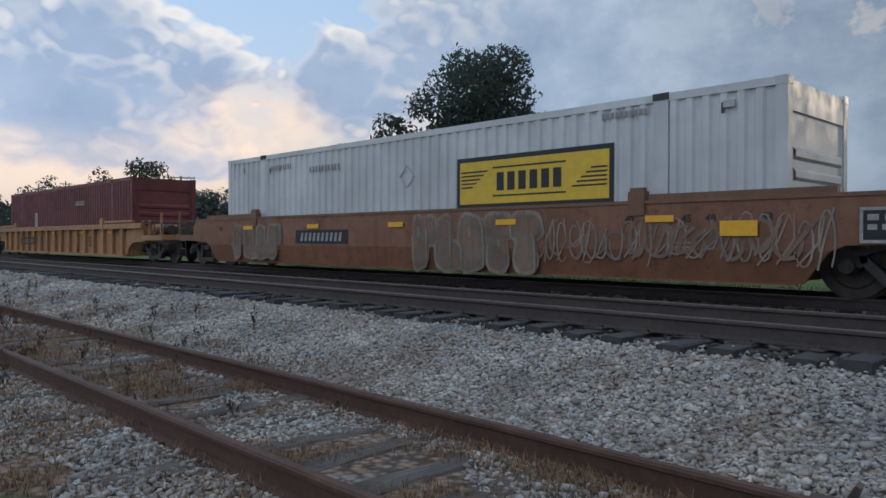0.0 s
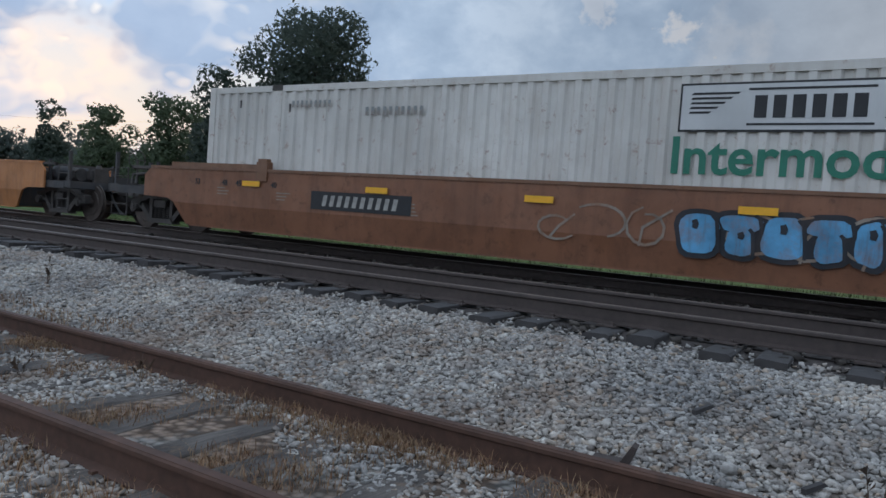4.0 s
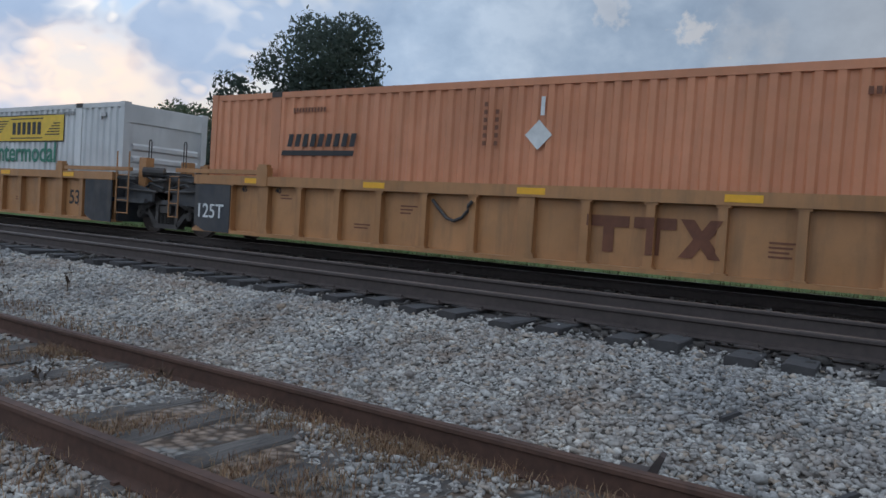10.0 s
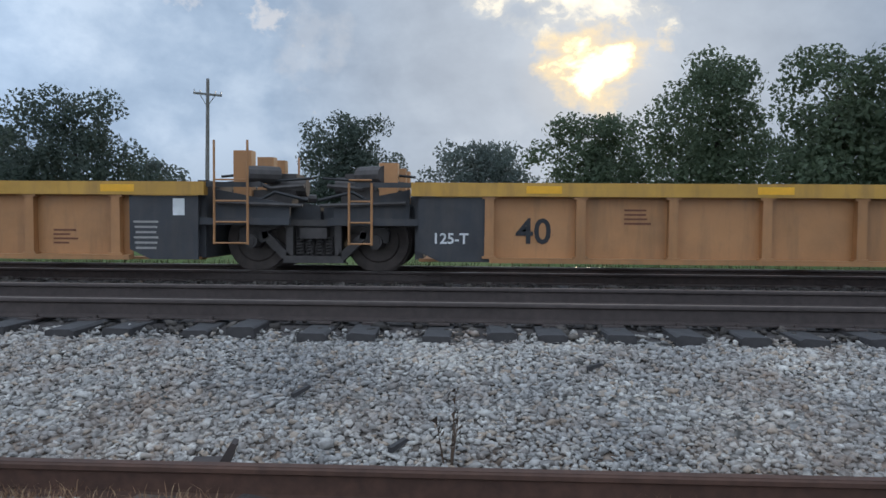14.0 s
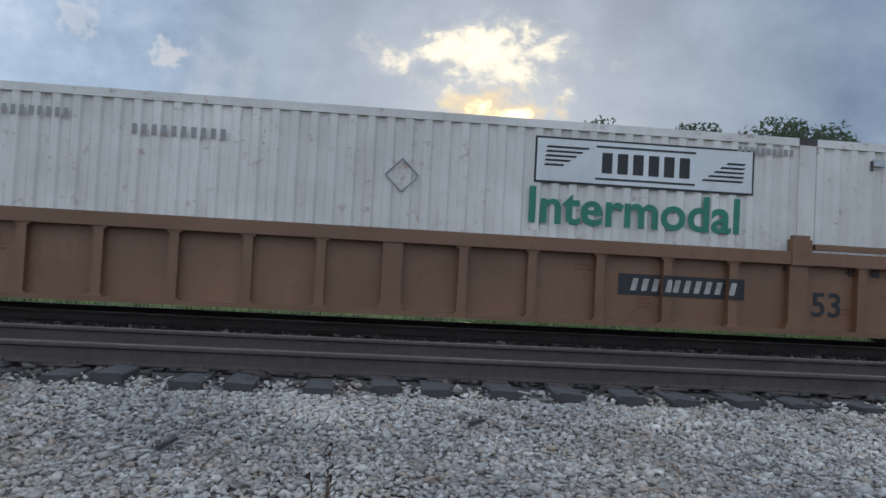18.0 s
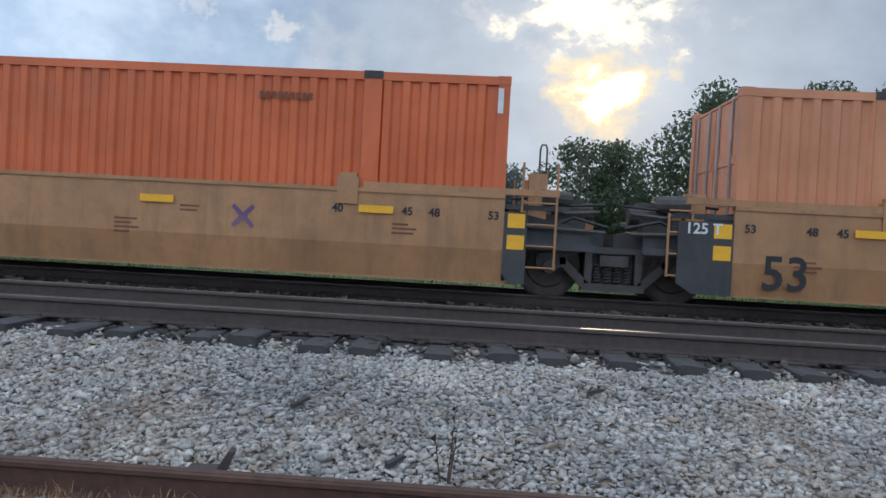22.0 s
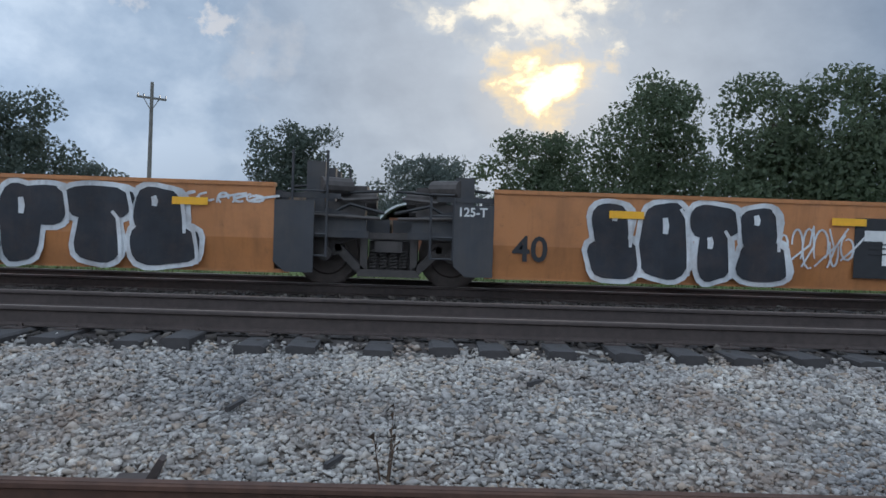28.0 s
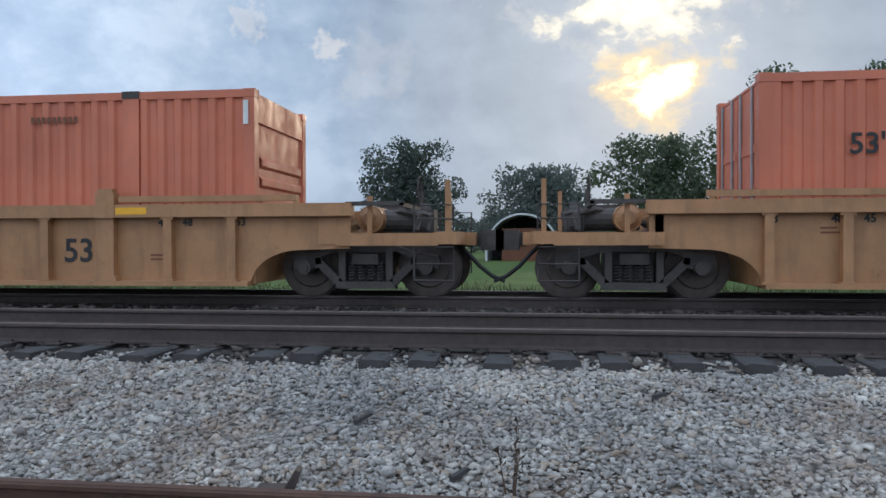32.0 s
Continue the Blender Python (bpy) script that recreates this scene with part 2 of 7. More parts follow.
# ---- plan, in metres ----
SIDING_Y, SIDING_Z = (2.087, 3.519), 0.173      # rail head centres, rail top
MAIN_Y, MAIN_Z = (6.498, 7.930), 0.635
TRAIN_Y, TRAIN_Z = (11.199, 12.631), 0.561
YC = 11.915                                     # centre line of the train
SPEED, GAIN = 25.192, 0.490                     # train to the left, m/s at 16 s, m/s per 10 s


def train_x(s, t):
    return s - SPEED * t - GAIN * (t - 16.0) ** 2 / 20.0


def ground_z(y):
    pts = ((-300, -0.3), (-30, -0.05), (0.6, 0.0), (1.3, 0.0), (2.0, -0.005), (3.6, 0.005), (3.95, 0.05), (4.75, 0.21), (5.4, 0.33),
           (5.8, 0.365), (6.05, 0.39), (6.3, 0.42), (8.6, 0.42), (9.2, 0.40), (10.4, 0.38), (13.3, 0.37), (14.2, 0.25), (15.6, -0.02), (40, -0.1), (400, -0.3))
    for (a, za), (b, zb) in zip(pts, pts[1:]):
        if y <= b:
            return za + (zb - za) * max(0.0, y - a) / (b - a)
    return -0.3

# ---- materials ----
def principled(name):
    m = bpy.data.materials.new(name)
    m.use_nodes = True
    w = Nodes(m.node_tree)
    out = w.add("ShaderNodeOutputMaterial")
    b = w.add("ShaderNodeBsdfPrincipled")
    w.link(b.outputs[0], out.inputs[0])
    return m, w, b


def obj_co(w):
    return w.add("ShaderNodeTexCoord").outputs["Object"]


def bump(w, b, height, strength, dist):
    n = w.add("ShaderNodeBump", i_Strength=strength, i_Distance=dist)
    w.link(height, n.inputs["Height"])
    w.link(n.outputs[0], b.inputs["Normal"])


def paint(name, base, rust=0.3, rust_col=(0.12, 0.05, 0.025), rough=0.5, streak=0.5, dirt=(0.10, 0.07, 0.05), grime=0.35):
    """Weathered paint on steel: fading, run-down streaks, rust spots and road grime."""
    m, w, b = principled(name)
    co = obj_co(w)
    rnd = w.add("ShaderNodeObjectInfo").outputs["Random"]
    shift = w.t.nodes.new("ShaderNodeCombineXYZ")
    w.link(w.math("MULTIPLY", rnd, 37.0), shift.inputs[0])
    w.link(w.math("MULTIPLY", rnd, 11.0), shift.inputs[2])
    pos = w.vmath("ADD", co, shift.outputs[0]).outputs[0]
    stretch = w.vmath("MULTIPLY", pos, (2.6, 2.6, 0.35)).outputs[0]
    fade = w.ramp(w.noise(pos, 0.55, 3.0), [(0.3, 0.0), (0.75, 1.0)])
    light = tuple(min(0.9, c * 1.16 + 0.012) for c in base)
    dark = tuple(c * 0.82 for c in base)
    col = w.mix(fade, dark, light)
    st = w.ramp(w.noise(stretch, 1.7, 6.0, 0.65), [(0.48, 0.0), (0.72, streak)])
    col = w.mix(st, col, dirt)
    gr = w.ramp(w.noise(pos, 2.4, 8.0, 0.7), [(0.45, 0.0), (0.8, grime)])
    col = w.mix(gr, col, dirt)
    sp = w.ramp(w.noise(pos, 4.6, 10.0, 0.75, 0.3), [(0.66 - 0.22 * rust, 0.0), (0.72 - 0.18 * rust, min(1.0, rust * 1.4))])
    col = w.mix(sp, col, rust_col)
    w.link(col, b.inputs["Base Color"])
    w.link(w.ramp(w.noise(pos, 3.0, 4.0), [(0.3, max(0.2, rough - 0.12)), (0.7, min(1.0, rough + 0.18))]), b.inputs["Roughness"])
    bump(w, b, w.noise(pos, 6.0, 6.0), 0.12, 0.02)
    return m


def plain(name, base, rough=0.6, metal=0.0, var=0.25, scale=6.0, bmp=0.15, spec=0.5):
    m, w, b = principled(name)
    co = obj_co(w)
    n1 = w.noise(co, scale, 6.0, 0.6)
    n2 = w.noise(co, scale * 0.17, 3.0)
    f = w.math("ADD", w.math("MULTIPLY", n1, 0.6), w.math("MULTIPLY", n2, 0.4))
    col = w.mix(w.ramp(f, [(0.3, 0.0), (0.7, 1.0)]), tuple(c * (1 - var) for c in base), tuple(min(0.95, c * (1 + var)) for c in base))
    w.link(col, b.inputs["Base Color"])
    b.inputs["Roughness"].default_value = rough
    b.inputs["Metallic"].default_value = metal
    b.inputs["Specular IOR Level"].default_value = spec
    bump(w, b, n1, bmp, 0.01)
    return m


def sprayed(name, base, worn=0.5):
    """Sprayed colour, uneven in its cover, with the rusty car side showing through where it is worn."""
    m, w, b = principled(name)
    co = obj_co(w)
    cloud = w.noise(co, 1.6, 5.0, 0.6)
    col = w.mix(w.grade(cloud, 0.33, 0.68), tuple(c * 0.62 for c in base), tuple(min(0.8, c * 1.25 + 0.01) for c in base))
    rub = w.math("MULTIPLY", w.grade(w.noise(co, 2.3, 8.0, 0.72), 0.47, 0.66), worn)
    col = w.mix(rub, col, (0.27, 0.125, 0.060))
    down = w.vmath("MULTIPLY", co, (5.0, 5.0, 0.5)).outputs[0]
    col = w.mix(w.math("MULTIPLY", w.grade(w.noise(down, 2.0, 6.0, 0.65), 0.52, 0.80), min(1.0, worn * 1.6)), col, (0.13, 0.085, 0.055))
    w.link(col, b.inputs["Base Color"])
    b.inputs["Roughness"].default_value = 0.68
    return m


def scattered(name, stops, rough=0.9, scale=40.0, soil=False):
    """Loose pieces, each with a tone of its own."""
    m, w, b = principled(name)
    g = w.add("ShaderNodeNewGeometry").outputs["Random Per Island"]
    col = w.ramp(g, stops)
    n = w.noise(obj_co(w), scale, 5.0, 0.7)
    col = w.mix(w.ramp(n, [(0.35, 0.45), (0.7, 0.0)]), col, (0.10, 0.09, 0.08))
    col = w.mix(1.0, col, w.ramp(w.noise(obj_co(w), 0.9, 5.0, 0.6), [(0.32, (0.66, 0.66, 0.66)), (0.68, (1.25, 1.2, 1.12))]), "MULTIPLY")
    if soil:
        stain = w.math("MULTIPLY", w.grade(w.noise(obj_co(w), 0.8, 6.0, 0.65), 0.47, 0.66), w.grade(w.noise(obj_co(w), 6.0, 4.0, 0.6), 0.32, 0.62))
        col = w.mix(w.math("MULTIPLY", stain, 0.75), col, (0.21, 0.135, 0.09))
    w.link(col, b.inputs["Base Color"])
    b.inputs["Roughness"].default_value = rough
    b.inputs["Specular IOR Level"].default_value = 0.25
    return m


def grained(name, dark, pale):
    """Old split timber: long grain, checks and grey weathering."""
    m, w, b = principled(name)
    co = obj_co(w)
    shift = w.t.nodes.new("ShaderNodeCombineXYZ")
    w.link(w.math("MULTIPLY", w.add("ShaderNodeObjectInfo").outputs["Random"], 23.0), shift.inputs[1])
    pos = w.vmath("ADD", co, shift.outputs[0]).outputs[0]
    long = w.vmath("MULTIPLY", pos, (30.0, 1.3, 30.0)).outputs[0]
    g = w.noise(long, 1.6, 6.0, 0.7)
    col = w.mix(w.grade(g, 0.32, 0.66), dark, pale)
    col = w.mix(w.grade(w.noise(pos, 2.2, 5.0), 0.42, 0.7), col, tuple(c * 0.6 for c in dark))
    col = w.mix(w.grade(w.noise(pos, 5.0, 4.0), 0.58, 0.74), col, (0.20, 0.13, 0.085))
    w.link(col, b.inputs["Base Color"])
    b.inputs["Roughness"].default_value = 0.92
    bump(w, b, g, 0.9, 0.02)
    return m


def leafy(name, a, c, trans=0.25):
    m, w, b = principled(name)
    g = w.add("ShaderNodeNewGeometry").outputs["Random Per Island"]
    n = w.noise(obj_co(w), 0.35, 3.0)
    f = w.math("ADD", w.math("MULTIPLY", g, 0.6), w.math("MULTIPLY", n, 0.4))
    col = w.ramp(f, [(0.2, a), (0.8, c)])
    w.link(col, b.inputs["Base Color"])
    b.inputs["Roughness"].default_value = 0.65
    b.inputs["Specular IOR Level"].default_value = 0.3
    tr = w.add("ShaderNodeBsdfTranslucent")
    w.link(col, tr.inputs[0])
    mx = w.add("ShaderNodeMixShader")
    mx.inputs[0].default_value = trans
    out = [n for n in w.t.nodes if n.type == "OUTPUT_MATERIAL"][0]
    w.link(b.outputs[0], mx.inputs[1])
    w.link(tr.outputs[0], mx.inputs[2])
    w.link(mx.outputs[0], out.inputs[0])
    return m


def ground_material():
    """Grey ballast by the tracks, dry weeds over the siding, mown grass either side."""
    m, w, b = principled("ground")
    co = obj_co(w)
    sep = w.add("ShaderNodeSeparateXYZ")
    w.link(co, sep.inputs[0])
    x, y = sep.outputs[0], sep.outputs[1]
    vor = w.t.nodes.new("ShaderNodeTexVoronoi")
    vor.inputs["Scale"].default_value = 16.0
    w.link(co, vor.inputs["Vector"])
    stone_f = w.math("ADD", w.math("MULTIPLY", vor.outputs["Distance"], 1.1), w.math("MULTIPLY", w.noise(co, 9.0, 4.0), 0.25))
    # stone cells darken towards their edges: shade between stones put into the colour
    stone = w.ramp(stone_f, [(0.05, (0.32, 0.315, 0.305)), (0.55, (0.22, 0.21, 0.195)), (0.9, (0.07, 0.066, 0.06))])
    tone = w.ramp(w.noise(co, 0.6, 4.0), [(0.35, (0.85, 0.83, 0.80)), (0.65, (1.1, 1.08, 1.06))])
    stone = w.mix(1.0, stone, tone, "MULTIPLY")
    grime_band = w.math("MULTIPLY", w.math("GREATER_THAN", y, 6.05), w.math("LESS_THAN", y, 13.8))
    dirty = w.ramp(w.noise(co, 5.0, 6.0, 0.7), [(0.3, (0.042, 0.036, 0.034)), (0.7, (0.088, 0.076, 0.070))])
    stone = w.mix(grime_band, stone, dirty)
    dry = w.ramp(w.noise(co, 7.0, 7.0, 0.7), [(0.3, (0.15, 0.085, 0.052)), (0.55, (0.30, 0.185, 0.115)), (0.75, (0.40, 0.29, 0.20))])
    # the same gap shade is multiplied into the dry ground colour below
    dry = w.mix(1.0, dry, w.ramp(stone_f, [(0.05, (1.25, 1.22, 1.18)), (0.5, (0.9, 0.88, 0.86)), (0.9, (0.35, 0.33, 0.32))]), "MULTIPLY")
    dry = w.mix(w.grade(w.noise(co, 2.6, 5.0, 0.6), 0.53, 0.66), dry, stone)
    wob = w.math("MULTIPLY", w.math("SUBTRACT", w.noise(co, 0.9, 5.0, 0.6), 0.5), 2.6)
    yy = w.math("ADD", y, wob)
    patch = w.ramp(w.noise(co, 0.75, 6.0, 0.62), [(0.36, 0.0), (0.52, 0.9)])
    bank = w.math("MULTIPLY", w.grade(w.math("SUBTRACT", 2.0, yy), 0.0, 0.5), w.grade(w.math("MULTIPLY", x, -1.0), 4.0, 9.0))
    patch = w.math("MAXIMUM", patch, w.math("MULTIPLY", bank, w.ramp(w.noise(co, 3.0, 6.0, 0.7), [(0.3, 0.35), (0.6, 1.0)])))
    near = w.math("MULTIPLY", w.ramp(w.math("MULTIPLY", w.math("SUBTRACT", yy, 0.6), 0.5), [(0.0, 0.0), (0.25, 1.0)]), w.ramp(w.math("MULTIPLY", w.math("SUBTRACT", 4.7, yy), 0.5), [(0.0, 0.0), (0.4, 1.0)]))
    far_left = w.ramp(w.math("MULTIPLY", w.math("ADD", x, 4.0), -0.06), [(0.0, 0.7), (0.4, 1.0)])
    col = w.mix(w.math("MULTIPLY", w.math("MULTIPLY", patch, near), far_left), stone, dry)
    turf = w.ramp(w.noise(co, 1.1, 8.0, 0.72), [(0.30, (0.036, 0.054, 0.015)), (0.47, (0.068, 0.088, 0.026)), (0.58, (0.120, 0.105, 0.048)), (0.72, (0.200, 0.170, 0.105))])
    is_turf = w.ramp(w.math("MULTIPLY", w.math("SUBTRACT", 1.15, w.math("ADD", y, w.math("MULTIPLY", wob, 0.5))), 2.0), [(0.0, 0.0), (0.5, 1.0)])
    col = w.mix(is_turf, col, turf)
    lot = w.math("MULTIPLY", w.math("LESS_THAN", x, w.math("ADD", -46.0, w.math("MULTIPLY", wob, 4.0))), w.math("LESS_THAN", yy, 1.0))
    col = w.mix(lot, col, w.ramp(w.noise(co, 1.2, 6.0), [(0.3, (0.22, 0.20, 0.17)), (0.7, (0.33, 0.31, 0.28))]))
    col = w.mix(w.math("GREATER_THAN", w.math("ADD", y, w.math("MULTIPLY", wob, 0.4)), 15.1), col, w.ramp(w.noise(co, 0.8, 8.0, 0.7), [(0.3, (0.050, 0.085, 0.022)), (0.7, (0.105, 0.150, 0.045))]))
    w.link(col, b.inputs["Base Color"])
    b.inputs["Roughness"].default_value = 0.95
    b.inputs["Specular IOR Level"].default_value = 0.2
    bump(w, b, stone_f, 0.6, 0.03)
    return m


M = {}
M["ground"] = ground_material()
M["stone"] = scattered("ballast_stone", [(0.0, (0.22, 0.20, 0.19)), (0.15, (0.35, 0.34, 0.33)), (0.45, (0.47, 0.46, 0.45)), (0.65, (0.54, 0.52, 0.50)), (0.74, (0.45, 0.36, 0.285)), (0.86, (0.60, 0.58, 0.55)), (1.0, (0.68, 0.66, 0.64))], soil=True)
M["black_stone"] = scattered("oily_stone", [(0.0, (0.034, 0.030, 0.028)), (0.7, (0.076, 0.066, 0.061)), (1.0, (0.14, 0.125, 0.115))])
M["rail_rust"] = plain("rusted_rail_steel", (0.085, 0.042, 0.028), 0.75, 0.1, 0.4, 14.0)
M["rail_dark"] = plain("dark_rail_steel", (0.066, 0.049, 0.043), 0.7, 0.1, 0.35, 14.0)
M["rail_top"] = plain("worn_rail_head", (0.36, 0.33, 0.31), 0.32, 0.9, 0.2, 9.0, 0.05)
M["rail_top_dull"] = plain("dull_rail_head", (0.20, 0.155, 0.13), 0.48, 0.6, 0.3, 9.0, 0.05)
M["tie_old"] = grained("weathered_tie_wood", (0.070, 0.058, 0.052), (0.185, 0.160, 0.140))
M["tie_dark"] = plain("creosoted_tie_wood", (0.052, 0.047, 0.046), 0.85, 0.0, 0.45, 8.0, 0.5)
M["truck"] = plain("grimy_cast_steel", (0.076, 0.066, 0.061), 0.7, 0.2, 0.5, 5.0)
M["wheel"] = plain("wheel_steel", (0.082, 0.064, 0.055), 0.6, 0.4, 0.4, 6.0)
M["black"] = paint("black_end_paint", (0.038, 0.039, 0.044), 0.15, rough=0.6, dirt=(0.085, 0.072, 0.060), grime=0.5)
M["orange"] = paint("faded_orange_paint", (0.465, 0.182, 0.058), 0.28, dirt=(0.20, 0.085, 0.035), grime=0.5)
M["rust_orange"] = paint("rust_browned_orange_paint", (0.36, 0.135, 0.050), 0.4, dirt=(0.17, 0.075, 0.038), grime=0.6)
M["tan"] = paint("tan_yellow_paint", (0.43, 0.212, 0.092), 0.22, dirt=(0.19, 0.10, 0.05), grime=0.6)
M["mustard"] = paint("mustard_paint", (0.43, 0.200, 0.074), 0.15, dirt=(0.17, 0.10, 0.05))
M["brown"] = paint("brown_weathered_paint", (0.20, 0.090, 0.045), 0.4, dirt=(0.10, 0.055, 0.035))
M["rusty"] = paint("rust_red_paint", (0.240, 0.096, 0.046), 0.5, dirt=(0.11, 0.045, 0.025), grime=0.5)
M["rib_brown"] = paint("brown_rust_paint", (0.178, 0.086, 0.042), 0.4, dirt=(0.14, 0.07, 0.04))
M["yellow_chord"] = paint("yellow_chord_paint", (0.56, 0.30, 0.045), 0.15, dirt=(0.2, 0.11, 0.05))
M["white"] = paint("white_container_paint", (0.61, 0.61, 0.60), 0.06, rough=0.45, dirt=(0.40, 0.40, 0.40), grime=0.3, streak=0.3)
M["white_rusty"] = paint("rust_streaked_white_paint", (0.64, 0.61, 0.565), 0.36, rust_col=(0.25, 0.09, 0.04), rough=0.5, dirt=(0.44, 0.38, 0.32), streak=0.4)
M["c_orange"] = paint("orange_container_paint", (0.62, 0.125, 0.030), 0.05, rough=0.42, dirt=(0.36, 0.09, 0.035), streak=0.3, grime=0.3)
M["c_pale"] = paint("sun_bleached_orange_paint", (0.60, 0.235, 0.115), 0.05, rough=0.5, dirt=(0.38, 0.17, 0.08), streak=0.35)
M["c_red"] = paint("red_container_paint", (0.55, 0.095, 0.065), 0.05, rough=0.45, dirt=(0.28, 0.05, 0.035), streak=0.3)
M["c_faded"] = paint("faded_red_orange_paint", (0.60, 0.165, 0.085), 0.05, rough=0.5, dirt=(0.40, 0.13, 0.08), streak=0.3)
M["c_maroon"] = paint("maroon_container_paint", (0.16, 0.035, 0.035), 0.08, rough=0.5, dirt=(0.08, 0.03, 0.03))
M["c_green"] = paint("dark_green_container_paint", (0.013, 0.085, 0.058), 0.04, rough=0.4, dirt=(0.03, 0.07, 0.055), streak=0.25)
M["c_grey"] = paint("dull_grey_container_paint", (0.27, 0.29, 0.31), 0.1, dirt=(0.17, 0.17, 0.17))
M["c_navy"] = plain("navy_paint", (0.018, 0.028, 0.050), 0.45, 0.0, 0.25, 3.0)
M["lime"] = plain("lime_paint", (0.24, 0.50, 0.13), 0.5, 0.0, 0.2, 3.0)
M["mark_white"] = plain("white_marking", (0.66, 0.66, 0.64), 0.6, 0.0, 0.2, 7.0)
M["mark_dull"] = plain("worn_white_marking", (0.33, 0.31, 0.28), 0.65, 0.0, 0.4, 9.0)
M["mark_black"] = plain("black_marking", (0.020, 0.020, 0.022), 0.6, 0.0, 0.3, 7.0)
M["mark_brown"] = plain("brown_marking", (0.16, 0.055, 0.025), 0.6, 0.0, 0.3, 7.0)
M["mark_green"] = plain("green_marking", (0.020, 0.17, 0.11), 0.55, 0.0, 0.2, 7.0)
M["mark_red"] = plain("red_marking", (0.40, 0.03, 0.05), 0.55, 0.0, 0.2, 7.0)
M["sign_yellow"] = plain("yellow_sign_paint", (0.72, 0.46, 0.035), 0.5, 0.0, 0.15, 5.0)
M["reflector"] = plain("yellow_reflector", (0.85, 0.42, 0.02), 0.45, 0.0, 0.12, 9.0)
M["g_teal"] = sprayed("teal_spray_paint", (0.145, 0.235, 0.245), 0.75)
M["g_blue"] = sprayed("blue_spray_paint", (0.10, 0.33, 0.55), 0.6)
M["g_grey"] = sprayed("grey_spray_paint", (0.29, 0.305, 0.30), 0.6)
M["g_purple"] = sprayed("purple_spray_paint", (0.16, 0.09, 0.20), 0.5)
M["g_black"] = sprayed("black_spray_paint", (0.014, 0.017, 0.024), 0.08)
M["g_dust"] = sprayed("dusty_pale_spray_paint", (0.27, 0.22, 0.175), 0.8)
M["g_umber"] = sprayed("umber_spray_paint", (0.19, 0.135, 0.10), 0.7)
M["g_white"] = sprayed("white_spray_paint", (0.62, 0.64, 0.66), 0.3)
M["g_green"] = sprayed("green_spray_paint", (0.10, 0.45, 0.28), 0.55)
M["leaf_dark"] = leafy("dark_leaves", (0.072, 0.094, 0.078), (0.104, 0.128, 0.102), 0.55)
M["leaf_mid"] = leafy("green_leaves", (0.086, 0.116, 0.070), (0.126, 0.160, 0.096), 0.55)
# distance haze put into the leaf colour: paler and bluer than the nearer leaves
M["leaf_hazed"] = leafy("hazed_far_leaves", (0.105, 0.128, 0.116), (0.145, 0.170, 0.148), 0.55)
M["bark"] = plain("bark", (0.055, 0.045, 0.038), 0.9, 0.0, 0.4, 6.0, 0.7)
M["pole"] = plain("grey_pole_wood", (0.17, 0.155, 0.14), 0.85, 0.0, 0.35, 5.0, 0.5)
M["concrete"] = plain("silo_concrete", (0.235, 0.242, 0.255), 0.85, 0.0, 0.16, 0.6, 0.4)
M["galv"] = plain("galvanised_steel", (0.36, 0.37, 0.38), 0.45, 0.7, 0.2, 3.0)
M["dry_grass"] = scattered("dry_grass", [(0.0, (0.19, 0.095, 0.055)), (0.5, (0.34, 0.195, 0.11)), (1.0, (0.46, 0.32, 0.19))])
M["green_grass"] = scattered("green_grass", [(0.0, (0.048, 0.075, 0.018)), (0.6, (0.090, 0.120, 0.032)), (1.0, (0.165, 0.150, 0.065))])
M["weed"] = scattered("dead_weed", [(0.0, (0.055, 0.035, 0.025)), (1.0, (0.14, 0.09, 0.06))])
M["red_metal"] = paint("red_machine_paint", (0.38, 0.045, 0.035), 0.2)
M["house_white"] = plain("white_siding", (0.62, 0.63, 0.64), 0.7, 0.0, 0.1, 2.0)
M["roof"] = plain("grey_shingles", (0.12, 0.12, 0.125), 0.85, 0.0, 0.3, 4.0)
M["glass"] = plain("dark_window_glass", (0.02, 0.025, 0.03), 0.08, 0.0, 0.2, 2.0, 0.0)
M["hose"] = plain("black_rubber", (0.018, 0.018, 0.018), 0.6)


# ---- mesh tools ----
def mesh_of(name, bm):
    me = bpy.data.meshes.new(name)
    bm.to_mesh(me)
    bm.free()
    return me


def box(bm, x0, x1, y0, y1, z0, z1):
    v = [bm.verts.new(p) for p in ((x0, y0, z0), (x1, y0, z0), (x1, y1, z0), (x0, y1, z0), (x0, y0, z1), (x1, y0, z1), (x1, y1, z1), (x0, y1, z1))]
    for f in ((3, 2, 1, 0), (4, 5, 6, 7), (0, 1, 5, 4), (1, 2, 6, 5), (2, 3, 7, 6), (3, 0, 4, 7)):
        bm.faces.new([v[i] for i in f])


def rod(bm, a, b, r0, r1=None, n=8, caps=True):
    a, b = Vector(a), Vector(b)
    r1 = r0 if r1 is None else r1
    q = (b - a).to_track_quat("Z", "Y")
    rings = []
    for p, r in ((a, r0), (b, r1)):
        rings.append([bm.verts.new(p + q @ Vector((r * math.cos(k * math.tau / n), r * math.sin(k * math.tau / n), 0))) for k in range(n)])
    for k in range(n):
        bm.faces.new((rings[0][k], rings[0][(k + 1) % n], rings[1][(k + 1) % n], rings[1][k]))
    if caps:
        bm.faces.new(rings[0][::-1])
        bm.faces.new(rings[1])


